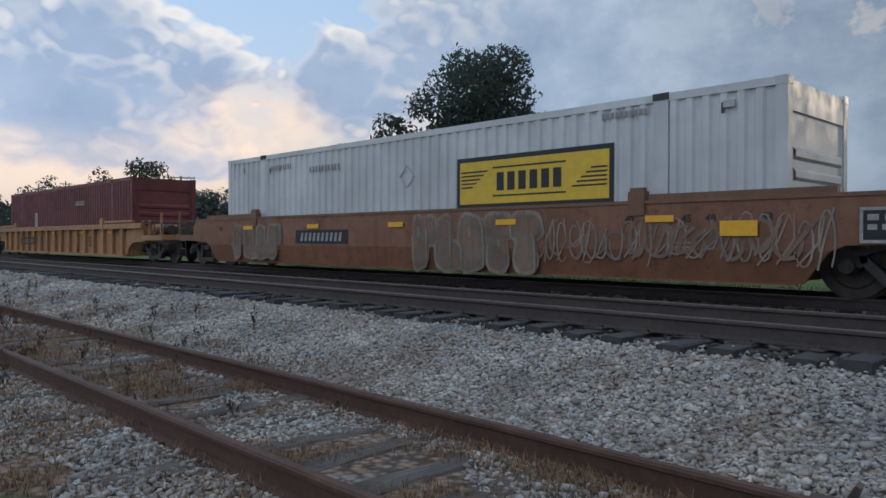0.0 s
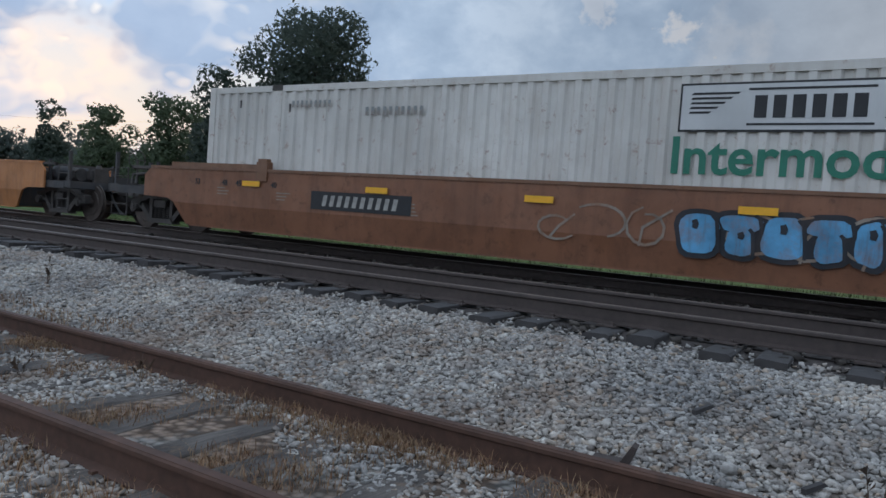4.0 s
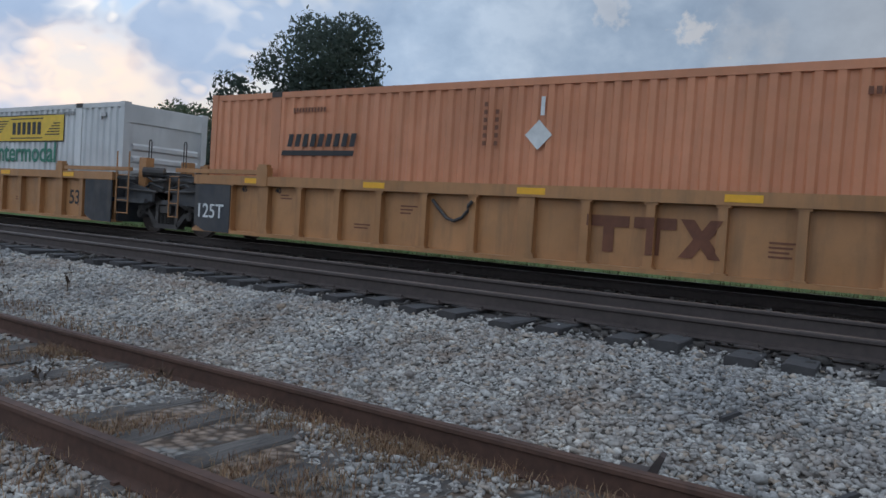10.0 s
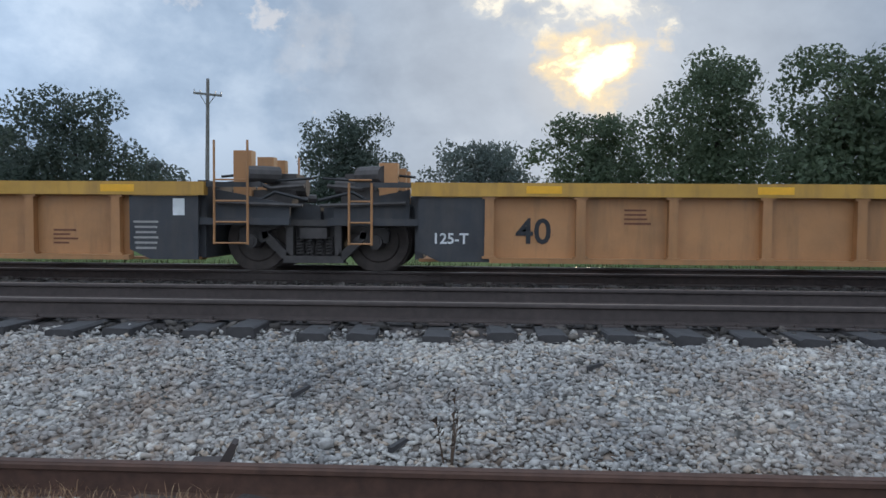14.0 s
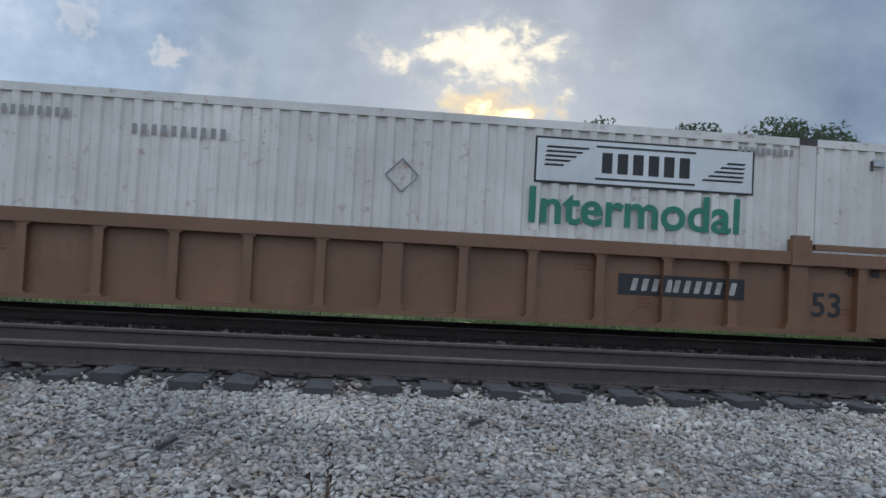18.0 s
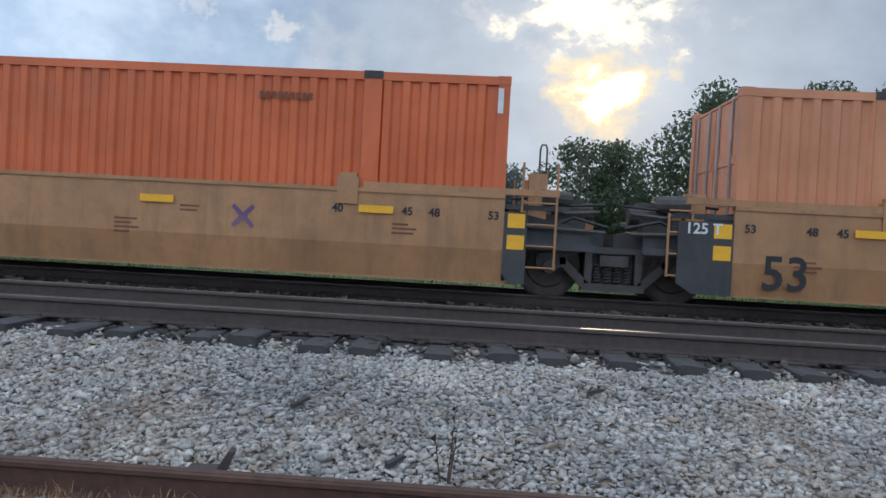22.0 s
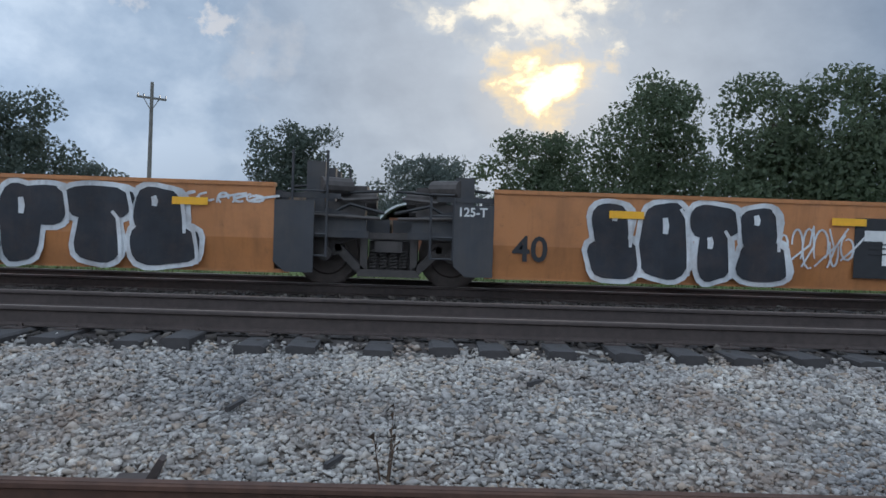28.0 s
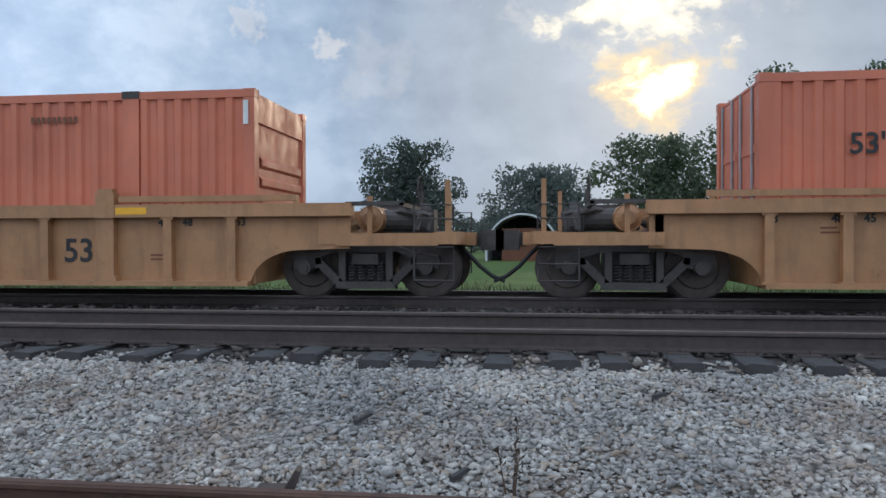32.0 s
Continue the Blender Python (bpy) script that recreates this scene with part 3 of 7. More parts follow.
def slab(bm, outline, y0, y1, lean=None):
    """A plate from an outline in x and z, between two y; lean(z) shifts y."""
    f = lean or (lambda z: 0.0)
    area = sum(a[0] * b[1] - b[0] * a[1] for a, b in zip(outline, outline[1:] + outline[:1]))
    pts = outline if area > 0 else outline[::-1]
    fr = [bm.verts.new((x, y0 + f(z), z)) for x, z in pts]
    bk = [bm.verts.new((x, y1 + f(z), z)) for x, z in pts]
    bm.faces.new(fr)
    bm.faces.new(bk[::-1])
    n = len(pts)
    for i in range(n):
        bm.faces.new((fr[(i + 1) % n], fr[i], bk[i], bk[(i + 1) % n]))


def tube(bm, pts, r, n=6):
    """One continuous round bar along points."""
    pts = [Vector(p) for p in pts]
    rings = []
    for i, p in enumerate(pts):
        d = (pts[min(i + 1, len(pts) - 1)] - pts[max(i - 1, 0)]).normalized()
        q = d.to_track_quat("Z", "Y")
        rings.append([bm.verts.new(p + q @ Vector((r * math.cos(k * math.tau / n), r * math.sin(k * math.tau / n), 0))) for k in range(n)])
    for a, b in zip(rings, rings[1:]):
        for k in range(n):
            bm.faces.new((a[k], a[(k + 1) % n], b[(k + 1) % n], b[k]))
    bm.faces.new(rings[0][::-1])
    bm.faces.new(rings[-1])


def put(name, me, mat, parent=None, label="", m=None):
    """An object on a mesh that may be shared; its material sits on the object."""
    ob = new(name, me)
    if not me.materials:
        me.materials.append(None)
    ob.material_slots[0].link = "OBJECT"
    ob.material_slots[0].material = mat
    if parent is not None:
        ob.parent = parent
    if m is not None:
        ob.matrix_basis = m
    if label:
        tagged(ob, label)
    return ob


def part(name, bm, material, parent, label=""):
    return put(name, mesh_of(name, bm), material, parent, label)


CACHE = {}


def shared(key, fill):
    """A mesh built once for a key by fill(bm)."""
    if key not in CACHE:
        bm = bmesh.new()
        fill(bm)
        CACHE[key] = mesh_of(str(key if isinstance(key, str) else key[0]), bm)
    return CACHE[key]


def lettering(text, size, bold=0.0, shear=0.0, tall=1.0, gap=1.0):
    """A flat mesh of readable characters, from the built-in font, lying in x and z."""
    key = ("lettering", text, size, bold, shear, tall, gap)
    if key not in CACHE:
        cu = bpy.data.curves.new("lettering", "FONT")
        cu.body, cu.size, cu.offset, cu.shear, cu.space_character = text, size, bold, shear, gap
        cu.align_x, cu.align_y, cu.extrude, cu.resolution_u = "CENTER", "CENTER", 0.002, 3
        ob = new("lettering", cu)
        bpy.context.view_layer.update()
        me = bpy.data.meshes.new_from_object(ob)
        me.materials.clear()
        bpy.data.objects.remove(ob)
        me.transform(Matrix.Rotation(radians(90), 4, "X"))
        me.transform(Matrix.Diagonal((1, 1, tall, 1)))
        CACHE[key] = me
    return CACHE[key]

# ---- the ground ----
def build_ground():
    xs = [-900, -500, -300, -200, -140] + [-100 + 2.5 * i for i in range(53)] + [36, 45, 60, 90, 140, 220, 400, 900]
    ys = [-900, -300, -120, -60, -30, -15, -8, -4, -2, -1, -0.3, 0.3, 0.8, 1.2, 1.6, 2.0, 2.4, 2.8, 3.2, 3.6, 3.8, 3.95, 4.2, 4.45, 4.75, 5.05, 5.3, 5.55, 5.75, 5.9, 6.4, 7.2, 8.0, 8.6, 8.9, 9.2, 9.8, 10.4, 11.5, 12.5, 13.3, 13.7, 14.2, 14.8, 15.6, 18, 25, 40, 70, 120, 250, 600, 1500]
    verts, faces = [], []
    for y in ys:
        for x in xs:
            n = 0.035 * noise.noise((x * 0.35, y * 0.8, 0.0)) if abs(x) < 60 and (y < 5 or y > 14) else 0.0
            verts.append((x, y, ground_z(y) + n))
    w = len(xs)
    for j in range(len(ys) - 1):
        for i in range(w - 1):
            faces.append((j * w + i, j * w + i + 1, j * w + w + i + 1, j * w + w + i))
    me = bpy.data.meshes.new("ground")
    me.from_pydata(verts, [], faces)
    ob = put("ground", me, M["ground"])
    tagged(ob, "grey ballast beds, dry weedy siding and green mown grass", "ground", kind="structure")


build_ground()

# ---- tracks ----
RAIL = [(-0.07, 0.0), (-0.07, 0.014), (-0.012, 0.032), (-0.010, 0.125), (-0.036, 0.138), (-0.036, 0.160), (-0.026, 0.170)]


def rail_mesh(x0, x1, name):
    prof = RAIL + [(-a, b) for a, b in RAIL[::-1]]
    n = len(prof)
    verts = [(x, a, b) for x in (x0, x1) for a, b in prof]
    faces = [((i + 1) % n, i, i + n, (i + 1) % n + n) for i in range(n)]
    me = bpy.data.meshes.new(name)
    me.from_pydata(verts, [], faces)
    return me


def build_track(name, ys, top, rail_mat, head_mat, tie_mat, tie_x, tie_top, label, seed):
    rnd = random.Random(seed)
    tr = tagged(new(name), label, "railway track", kind="structure")
    body = rail_mesh(-600, 260, name + "_rail")
    head = shared("rail_head", lambda bm: box(bm, -600, 260, -0.027, 0.027, 0.168, 0.1725))
    for y in ys:
        r = put("rail", body, rail_mat, tr, m=pose(0, y, top - 0.1725))
        put("railhead", head, head_mat, r, "worn running surface")
    mid = (ys[0] + ys[1]) / 2
    forms = []
    for k in range(6):
        def fill(bm, k=k):
            q = random.Random(seed * 10 + k)
            pts = []
            n = 6
            for i in range(n + 1):
                y = -1.30 + 2.6 * i / n
                pts.append([(y, w_ + q.uniform(-.010, .010), z_ + q.uniform(-.012, .006)) for w_, z_ in ((-.112, -.18), (.112, -.18), (.112, -.012), (.09, 0.0), (-.09, 0.0), (-.112, -.012))])
            rows = [[bm.verts.new((b, a, c)) for a, b, c in ring] for ring in pts]
            for a, b in zip(rows, rows[1:]):
                for i in range(6):
                    bm.faces.new((a[i], a[(i + 1) % 6], b[(i + 1) % 6], b[i]))
            bm.faces.new(rows[0][::-1])
            bm.faces.new(rows[-1])
        forms.append(shared((name + "_tie", k), fill))
    plate = shared("tie_plate", lambda bm: (box(bm, -0.09, 0.09, -0.16, 0.16, 0, 0.014), box(bm, -0.05, -0.02, 0.07, 0.10, 0.014, 0.04), box(bm, 0.02, 0.05, -0.10, -0.07, 0.014, 0.04)))
    for x in tie_x:
        t = put("tie", rnd.choice(forms), tie_mat, tr, m=pose(x + rnd.uniform(-.04, .04), mid + rnd.uniform(-.10, .10), tie_top + rnd.uniform(-.015, .01), rnd.uniform(-.6, .6), 0, rnd.uniform(-1.5, 1.5)))
    for x in tie_x:
        if -14 < x < 8:
            for y in ys:
                put("tie_plate", plate, rail_mat, tr, m=pose(x, y, top - 0.1725 - 0.012))
    return tr


def tie_row(a, b, step, seed):
    r = random.Random(seed)
    return [a + step * i + r.uniform(-.05, .05) for i in range(int((b - a) / step))]


build_track("siding_track", SIDING_Y, SIDING_Z, M["rail_rust"], M["rail_rust"], M["tie_old"], tie_row(-34, 9, 0.56, 1), SIDING_Z - 0.148, "rusted disused siding on half-buried grey ties", 11)
build_track("main_track", MAIN_Y, MAIN_Z, M["rail_dark"], M["rail_top_dull"], M["tie_dark"], tie_row(-36, 16, 0.51, 2), MAIN_Z - 0.178, "empty main track with dark oily ties", 12)
build_track("train_track", TRAIN_Y, TRAIN_Z, M["rail_dark"], M["rail_top"], M["tie_dark"], tie_row(-30, 16, 0.56, 3), TRAIN_Z - 0.178, "main track under the passing freight train", 13)

# ---- the train ----
Z_LO, Z_FOLD, Z_TOP = 0.21, 0.66, 1.40
WEB = 0.128                                     # how far the web plates lie behind the ribs
LEN53, LEN40 = 16.15, 12.35
NEAR = -1.53


def side_outline(L, le, re, zt=Z_TOP):
    """Outline pieces of a car side in x and z: above and below the fold. Ends: coup, art_l, art_r."""
    def end(kind):
        if kind == "coup":
            return [(0.30, Z_LO), (0.66, Z_FOLD), (0.85, 0.74), (1.68, 0.76), (1.68, 1.22), (1.45, zt)]
        if kind == "art_l":
            return [(0.1, Z_LO), (0.1, Z_FOLD), (0.1, zt)]
        return [(0.0, Z_LO), (0.0, Z_FOLD), (0.0, zt)]
    a, b = end(le), end(re)
    lower = [(-a[0][0], Z_LO), (L + b[0][0], Z_LO), (L + b[1][0], Z_FOLD), (-a[1][0], Z_FOLD)]
    upper = [(-u, z) for u, z in a[1:]][::-1] + [(L + u, z) for u, z in b[1:]]
    return lower, upper


def smooth_side(L, le, re):
    def fill(bm):
        lower, upper = side_outline(L, le, re)
        slab(bm, upper, NEAR, NEAR + 0.05)
        slab(bm, lower, NEAR, NEAR + 0.05, lambda z: (Z_FOLD - z) * 0.17)
    return shared(("side_wall_smooth", L, le, re), fill)


def ribbed_side(L, le, re, zt):
    """A recessed web plate; at coupler ends it arches over the wheels."""
    def fill(bm):
        def end(kind):
            if kind == "coup" and L < 13:
                return [(-0.02, 0.24), (-0.02, zt - 0.14)]
            if kind == "coup":
                return [(-0.02, 0.24)] + [(0.78 - u, z) for u, z in [(0.76 * math.cos(radians(t)), 0.24 + 0.48 * math.sin(radians(t))) for t in range(10, 91, 10)]] + [(1.50, 0.74), (1.50, zt - 0.14)]
            if kind in ("dia_l", "dia_r"):
                return [(0.10, 0.24), (0.80, 0.74), (0.95, 0.80), (0.95, zt - 0.14)]
            u0 = -1.0 if L < 13 else 0.05
            return [(u0, 0.24), (u0, zt - 0.14)]
        a, b = end(le), end(re)
        slab(bm, [(-u, z) for u, z in a][::-1] + [(L + u, z) for u, z in b], NEAR + WEB + 0.002, NEAR + WEB + 0.035)
    return shared(("side_web", L, le, re, zt), fill)


def truck_meshes():
    def wheel(bm):
        for a, b, r in ((-0.065, 0.0, 0.455), (0.0, 0.03, 0.49)):
            rod(bm, (0, a, 0), (0, b, 0), r, r, 28)
        rod(bm, (0, -0.085, 0), (0, -0.06, 0), 0.30, 0.33, 20)
        rod(bm, (0, -0.16, 0), (0, -0.08, 0), 0.11, 0.12, 12)
    def frame_(bm):
        def strut(a, b, h):
            dx, dz = b[0] - a[0], b[1] - a[1]
            l = math.hypot(dx, dz)
            nx, nz = -dz / l * h / 2, dx / l * h / 2
            slab(bm, [(a[0] + nx, a[1] + nz), (a[0] - nx, a[1] - nz), (b[0] - nx, b[1] - nz), (b[0] + nx, b[1] + nz)], -0.085, 0.085)
        slab(bm, [(-1.10, 0.58), (-0.72, 0.60), (-0.45, 0.69), (0.45, 0.69), (0.72, 0.60), (1.10, 0.58), (1.10, 0.645), (0.72, 0.685), (0.48, 0.775), (-0.48, 0.775), (-0.72, 0.685), (-1.10, 0.645)], -0.09, 0.09)
        for s in (-1, 1):
            strut((s * 0.80, 0.61), (s * 0.38, 0.20), 0.12)
            strut((s * 0.36, 0.22), (s * 0.36, 0.72), 0.10)
            strut((s * 0.72, 0.50), (s * 0.74, 0.62), 0.09)
            slab(bm, [(s * 0.74, 0.44), (s * 1.10, 0.44), (s * 1.12, 0.60), (s * 0.74, 0.60)], -0.075, 0.075)
            rod(bm, (s * 0.92, -0.17, 0.456), (s * 0.92, 0.06, 0.456), 0.10, 0.10, 12)
            rod(bm, (s * 0.92, -0.19, 0.456), (s * 0.92, -0.17, 0.456), 0.06, 0.06, 8)
        slab(bm, [(-0.46, 0.14), (0.46, 0.14), (0.40, 0.245), (-0.40, 0.245)], -0.11, 0.11)
    def spring(bm):
        tube(bm, [(0.046 * math.cos(k * 0.7854), 0.046 * math.sin(k * 0.7854), 0.014 + 0.27 * k / 48) for k in range(49)], 0.014, 5)
    def bolster(bm):
        box(bm, -0.30, 0.30, -0.92, 0.92, 0.20, 0.66)
        box(bm, -0.20, 0.20, -1.12, 1.12, 0.50, 0.66)
        box(bm, -0.30, 0.30, -0.35, 0.35, 0.62, 0.76)
    def axle(bm):
        rod(bm, (0, -1.0, 0), (0, 1.0, 0), 0.08, 0.08, 10)
    return {k: shared("truck_" + k, f) for k, f in (("wheel", wheel), ("frame", frame_), ("spring", spring), ("bolster", bolster), ("axle", axle))}


TRUCK = truck_meshes()


def add_truck(unit, x):
    t = put("truck", TRUCK["bolster"], M["truck"], unit, "grimy black two-axle truck", pose(x, 0, 0))
    for s in (-1, 1):
        put("side_frame", TRUCK["frame"], M["truck"], t, m=pose(0, s * 1.0, 0, 0, 0, 0 if s < 0 else 180))
        for dx in (-0.92, 0.92):
            put("wheel", TRUCK["wheel"], M["wheel"], t, m=pose(dx, s * 0.716, 0.456, 0, 0, 0 if s < 0 else 180))
    for dx in (-0.22, -0.075, 0.075, 0.22):
        put("spring", TRUCK["spring"], M["truck"], t, m=pose(dx, -1.02, 0.24))
    for dx in (-0.92, 0.92):
        put("axle", TRUCK["axle"], M["wheel"], t, m=pose(dx, 0, 0.456))
    return t


def chord(L, a, b, z0, z1, out, name):
    return shared((name, L, a, b, z0, z1), lambda bm: box(bm, -a, L + b, NEAR - out, NEAR + 0.15, z0, z1))


def reflect():
    def fill(bm):
        box(bm, -0.245, 0.245, -0.003, 0.0, -0.052, 0.052)
    return shared("reflector", fill)


def flat(w, h):
    return shared(("flat", w, h), lambda bm: box(bm, -w / 2, w / 2, -0.004, 0.0, -h / 2, h / 2))


def both(unit, name, me, mat, y=None, label=""):
    """A part on the near side and its twin, turned round, on the far side."""
    L = unit["length"]
    put(name, me, mat, unit, label)
    put(name, me, mat, unit, label, pose(L, 0, 0, 0, 0, 180))


def end_gear(unit, at, out, kind, mat, post_mat):
    """Platform, coupler, steps and brake gear beyond the well, out = -1 (left) or 1 (right)."""
    reach = 0.88 if unit["length"] == LEN40 and kind == "coup" else 1.0
    def px(u):
        return at + out * u * reach
    def span(bm, u0, u1, *r):
        a, b = sorted((px(u0), px(u1)))
        box(bm, a, b, *r)
    if kind == "coup":
        bm = bmesh.new()
        span(bm, 0.2, 3.25, -0.45, 0.45, 0.78, 0.98)
        span(bm, 2.75, 3.1, -1.45, 1.45, 0.80, 0.98)
        span(bm, 1.3, 2.8, -1.46, -1.34, 0.78, 0.96)
        span(bm, 1.3, 2.8, 1.34, 1.46, 0.78, 0.96)
        span(bm, 1.3, 1.42, -1.4, 1.4, 0.80, 1.2)
        span(bm, -0.05, 0.05, -1.34, 1.34, 0.22, 1.3)
        part("end_platform", bm, mat, unit)
        bm = bmesh.new()
        span(bm, 3.2, 3.75, -0.10, 0.10, 0.76, 0.98)
        span(bm, 3.55, 3.92, -0.19, 0.16, 0.70, 1.02)
        part("coupler", bm, M["truck"], unit, "dark cast knuckle coupler")
        bm = bmesh.new()
        tube(bm, [(px(a), -0.32, za) for a, za in ((2.95, 0.80), (3.12, 0.66), (3.3, 0.46), (3.5, 0.30), (3.7, 0.22))], 0.032, 8)
        part("air_hose", bm, M["hose"], unit, "black rubber air hose")
        for y in (-1.42, 1.42):
            bm = bmesh.new()
            tube(bm, [(px(2.45), y, 0.28), (px(2.45), y, 1.36), (px(3.02), y, 1.36), (px(3.02), y, 0.28), (px(2.45), y, 0.28)], 0.018)
            for z in (0.52, 0.76, 1.16):
                tube(bm, [(px(2.45), y, z), (px(3.02), y, z)], 0.013)
            part("ladder", bm, M["truck"], unit)
        bm = bmesh.new()
        span(bm, 0.55, 1.25, -0.9, -0.35, 1.02, 1.30)
        part("brake_cylinder_box", bm, M["truck"], unit)
        bm = bmesh.new()
        rod(bm, (px(1.55), -0.75, 1.16), (px(2.35), -0.75, 1.16), 0.17, 0.17, 14)
        part("air_tank", bm, M["truck"], unit)
        for u, y in ((0.55, -1.1), (1.75, -1.35), (2.9, -1.42), (0.9, 0.9), (2.6, 1.3)):
            bm = bmesh.new()
            span(bm, u, u + 0.07, y, y + 0.07, 0.95, 1.72 if u > 2 else 1.5)
            part("guide_post", bm, post_mat, unit)
        bm = bmesh.new()
        span(bm, 1.45, 2.30, -1.44, -1.36, 1.36, 1.42)
        span(bm, 1.45, 2.30, 0.2, 0.28, 1.36, 1.42)
        span(bm, 2.24, 2.30, -1.44, 0.28, 1.34, 1.40)
        part("end_rail", bm, M["truck"], unit)
        bm = bmesh.new()
        rod(bm, (px(1.75), -1.15, 1.17), (px(1.75), -0.2, 1.17), 0.20, 0.20, 18)
        rod(bm, (px(1.75), -1.20, 1.17), (px(1.75), -1.15, 1.17), 0.10, 0.18, 14)
        part("air_reservoir", bm, post_mat, unit, "round air reservoir set across the platform")
        for u, r_ in ((2.45, 0.05), (2.62, 0.035)):
            bm = bmesh.new()
            tube(bm, [(px(u), -1.2, 1.0), (px(u + 0.05), -1.15, 1.22), (px(u - 0.25), -0.9, 1.30), (px(u - 0.7), -0.6, 1.24), (px(u - 1.1), -0.5, 1.05)], r_)
            part("brake_pipe", bm, M["truck"], unit)
        bm = bmesh.new()
        span(bm, 2.30, 2.62, -0.55, -0.15, 0.98, 1.34)
        span(bm, 2.36, 2.56, -0.62, -0.55, 1.05, 1.28)
        rod(bm, (px(2.46), -0.35, 1.34), (px(2.46), -0.35, 1.44), 0.09, 0.06, 10)
        part("brake_valve", bm, M["truck"], unit)
        bm = bmesh.new()
        rod(bm, (px(2.2), 0.95, 1.02), (px(2.2), 0.95, 1.72), 0.022, 0.022, 6)
        c = [(px(2.16), 0.95 + 0.26 * math.cos(k * math.tau / 14), 1.72 + 0.26 * math.sin(k * math.tau / 14)) for k in range(14)]
        for p, q in zip(c, c[1:] + c[:1]):
            rod(bm, p, q, 0.014, 0.014, 5, False)
        for k in range(0, 14, 5):
            rod(bm, (px(2.16), 0.95, 1.72), c[k], 0.012, 0.012, 5, False)
        part("brake_wheel", bm, M["truck"], unit, "round hand brake wheel on a post")
    else:
        bm = bmesh.new()
        span(bm, 0.0, 1.55, -0.5, 0.5, 0.78, 0.98)
        span(bm, -0.06, 0.06, -1.34, 1.34, 0.22, 1.34)
        part("end_platform", bm, M["black"], unit)
        for y in (-1.0, 0.2, 0.9):
            bm = bmesh.new()
            span(bm, 0.35, 0.62, y, y + 0.22, 1.0, 1.80 if out > 0 else 1.62)
            part("corner_guide", bm, post_mat, unit)
        for y in (-1.22, 1.16):
            bm = bmesh.new()
            a, b = sorted((px(0.15), px(1.25)))
            slab(bm, [(a, 0.74), (b, 0.74), (b, 1.0 if out > 0 else 1.22), (a, 1.22 if out > 0 else 1.0)], y, y + 0.06)
            part("end_frame", bm, M["black"], unit)
        bm = bmesh.new()
        tube(bm, [(px(u), -0.95, z) for u, z in ((0.2, 1.30), (0.6, 1.36), (0.9, 1.24), (1.4, 1.28))], 0.035)
        part("brake_pipe", bm, M["truck"], unit)
        bm = bmesh.new()
        rod(bm, (px(0.75), -0.5, 1.28), (px(1.35), -0.5, 1.28), 0.15, 0.15, 14)
        part("air_tank", bm, M["truck"], unit)
        bm = bmesh.new()
        span(bm, 0.3, 1.2, -0.9, -0.5, 0.98, 1.22)
        rod(bm, (px(0.3), -0.2, 1.15), (px(1.3), 0.3, 1.12), 0.07, 0.07, 8)
        rod(bm, (px(0.2), -1.3, 1.02), (px(1.45), -1.25, 0.98), 0.03, 0.03, 6)
        part("brake_rigging", bm, M["truck"], unit)
        bm = bmesh.new()
        tube(bm, [(px(u), -1.1, z) for u, z in ((0.1, 0.95), (0.35, 1.12), (0.7, 1.02), (1.0, 1.18), (1.5, 1.06))], 0.028)
        tube(bm, [(px(u), -0.8, z) for u, z in ((0.1, 1.42), (0.5, 1.46), (0.9, 1.36), (1.5, 1.40))], 0.022)
        part("brake_hose", bm, M["hose"], unit)
        bm = bmesh.new()
        rod(bm, (px(0.55), -1.0, 1.45), (px(0.95), -0.7, 1.45), 0.13, 0.13, 12)
        span(bm, 0.85, 1.2, -0.6, -0.1, 1.2, 1.48)
        part("brake_cylinder", bm, M["truck"], unit)
        bm = bmesh.new()
        span(bm, 0.0, 1.3, -1.46, -1.36, 0.70, 0.80)
        span(bm, 0.0, 0.9, -1.46, -1.38, 1.24, 1.31)
        part("step_beam", bm, M["black"], unit)
        for y in (NEAR + 0.02, -NEAR - 0.02):
            bm = bmesh.new()
            a, b = (0.24, 0.72) if out > 0 else (0.66, 0.98)
            for u in (a, b):
                rod(bm, (px(u), y, 0.42), (px(u), y, 1.9 if out > 0 else 1.3), 0.018, 0.018, 6)
            for z in [0.44 + 0.3 * k for k in range(4)]:
                rod(bm, (px(a), y, z), (px(b), y, z), 0.014, 0.014, 6)
            part("ladder", bm, post_mat, unit)
        if out > 0 and unit["length"] > 15:
            for u, y in ((0.55, -0.85), (1.22, -0.35)):
                bm = bmesh.new()
                tube(bm, [(px(u - 0.05), y, 1.05), (px(u - 0.05), y, 2.18), (px(u - 0.03), y, 2.24), (px(u + 0.03), y, 2.24), (px(u + 0.05), y, 2.18), (px(u + 0.05), y, 1.05)], 0.016)
                part("grab_loop", bm, M["truck"], unit, "tall dark bent grab handle")


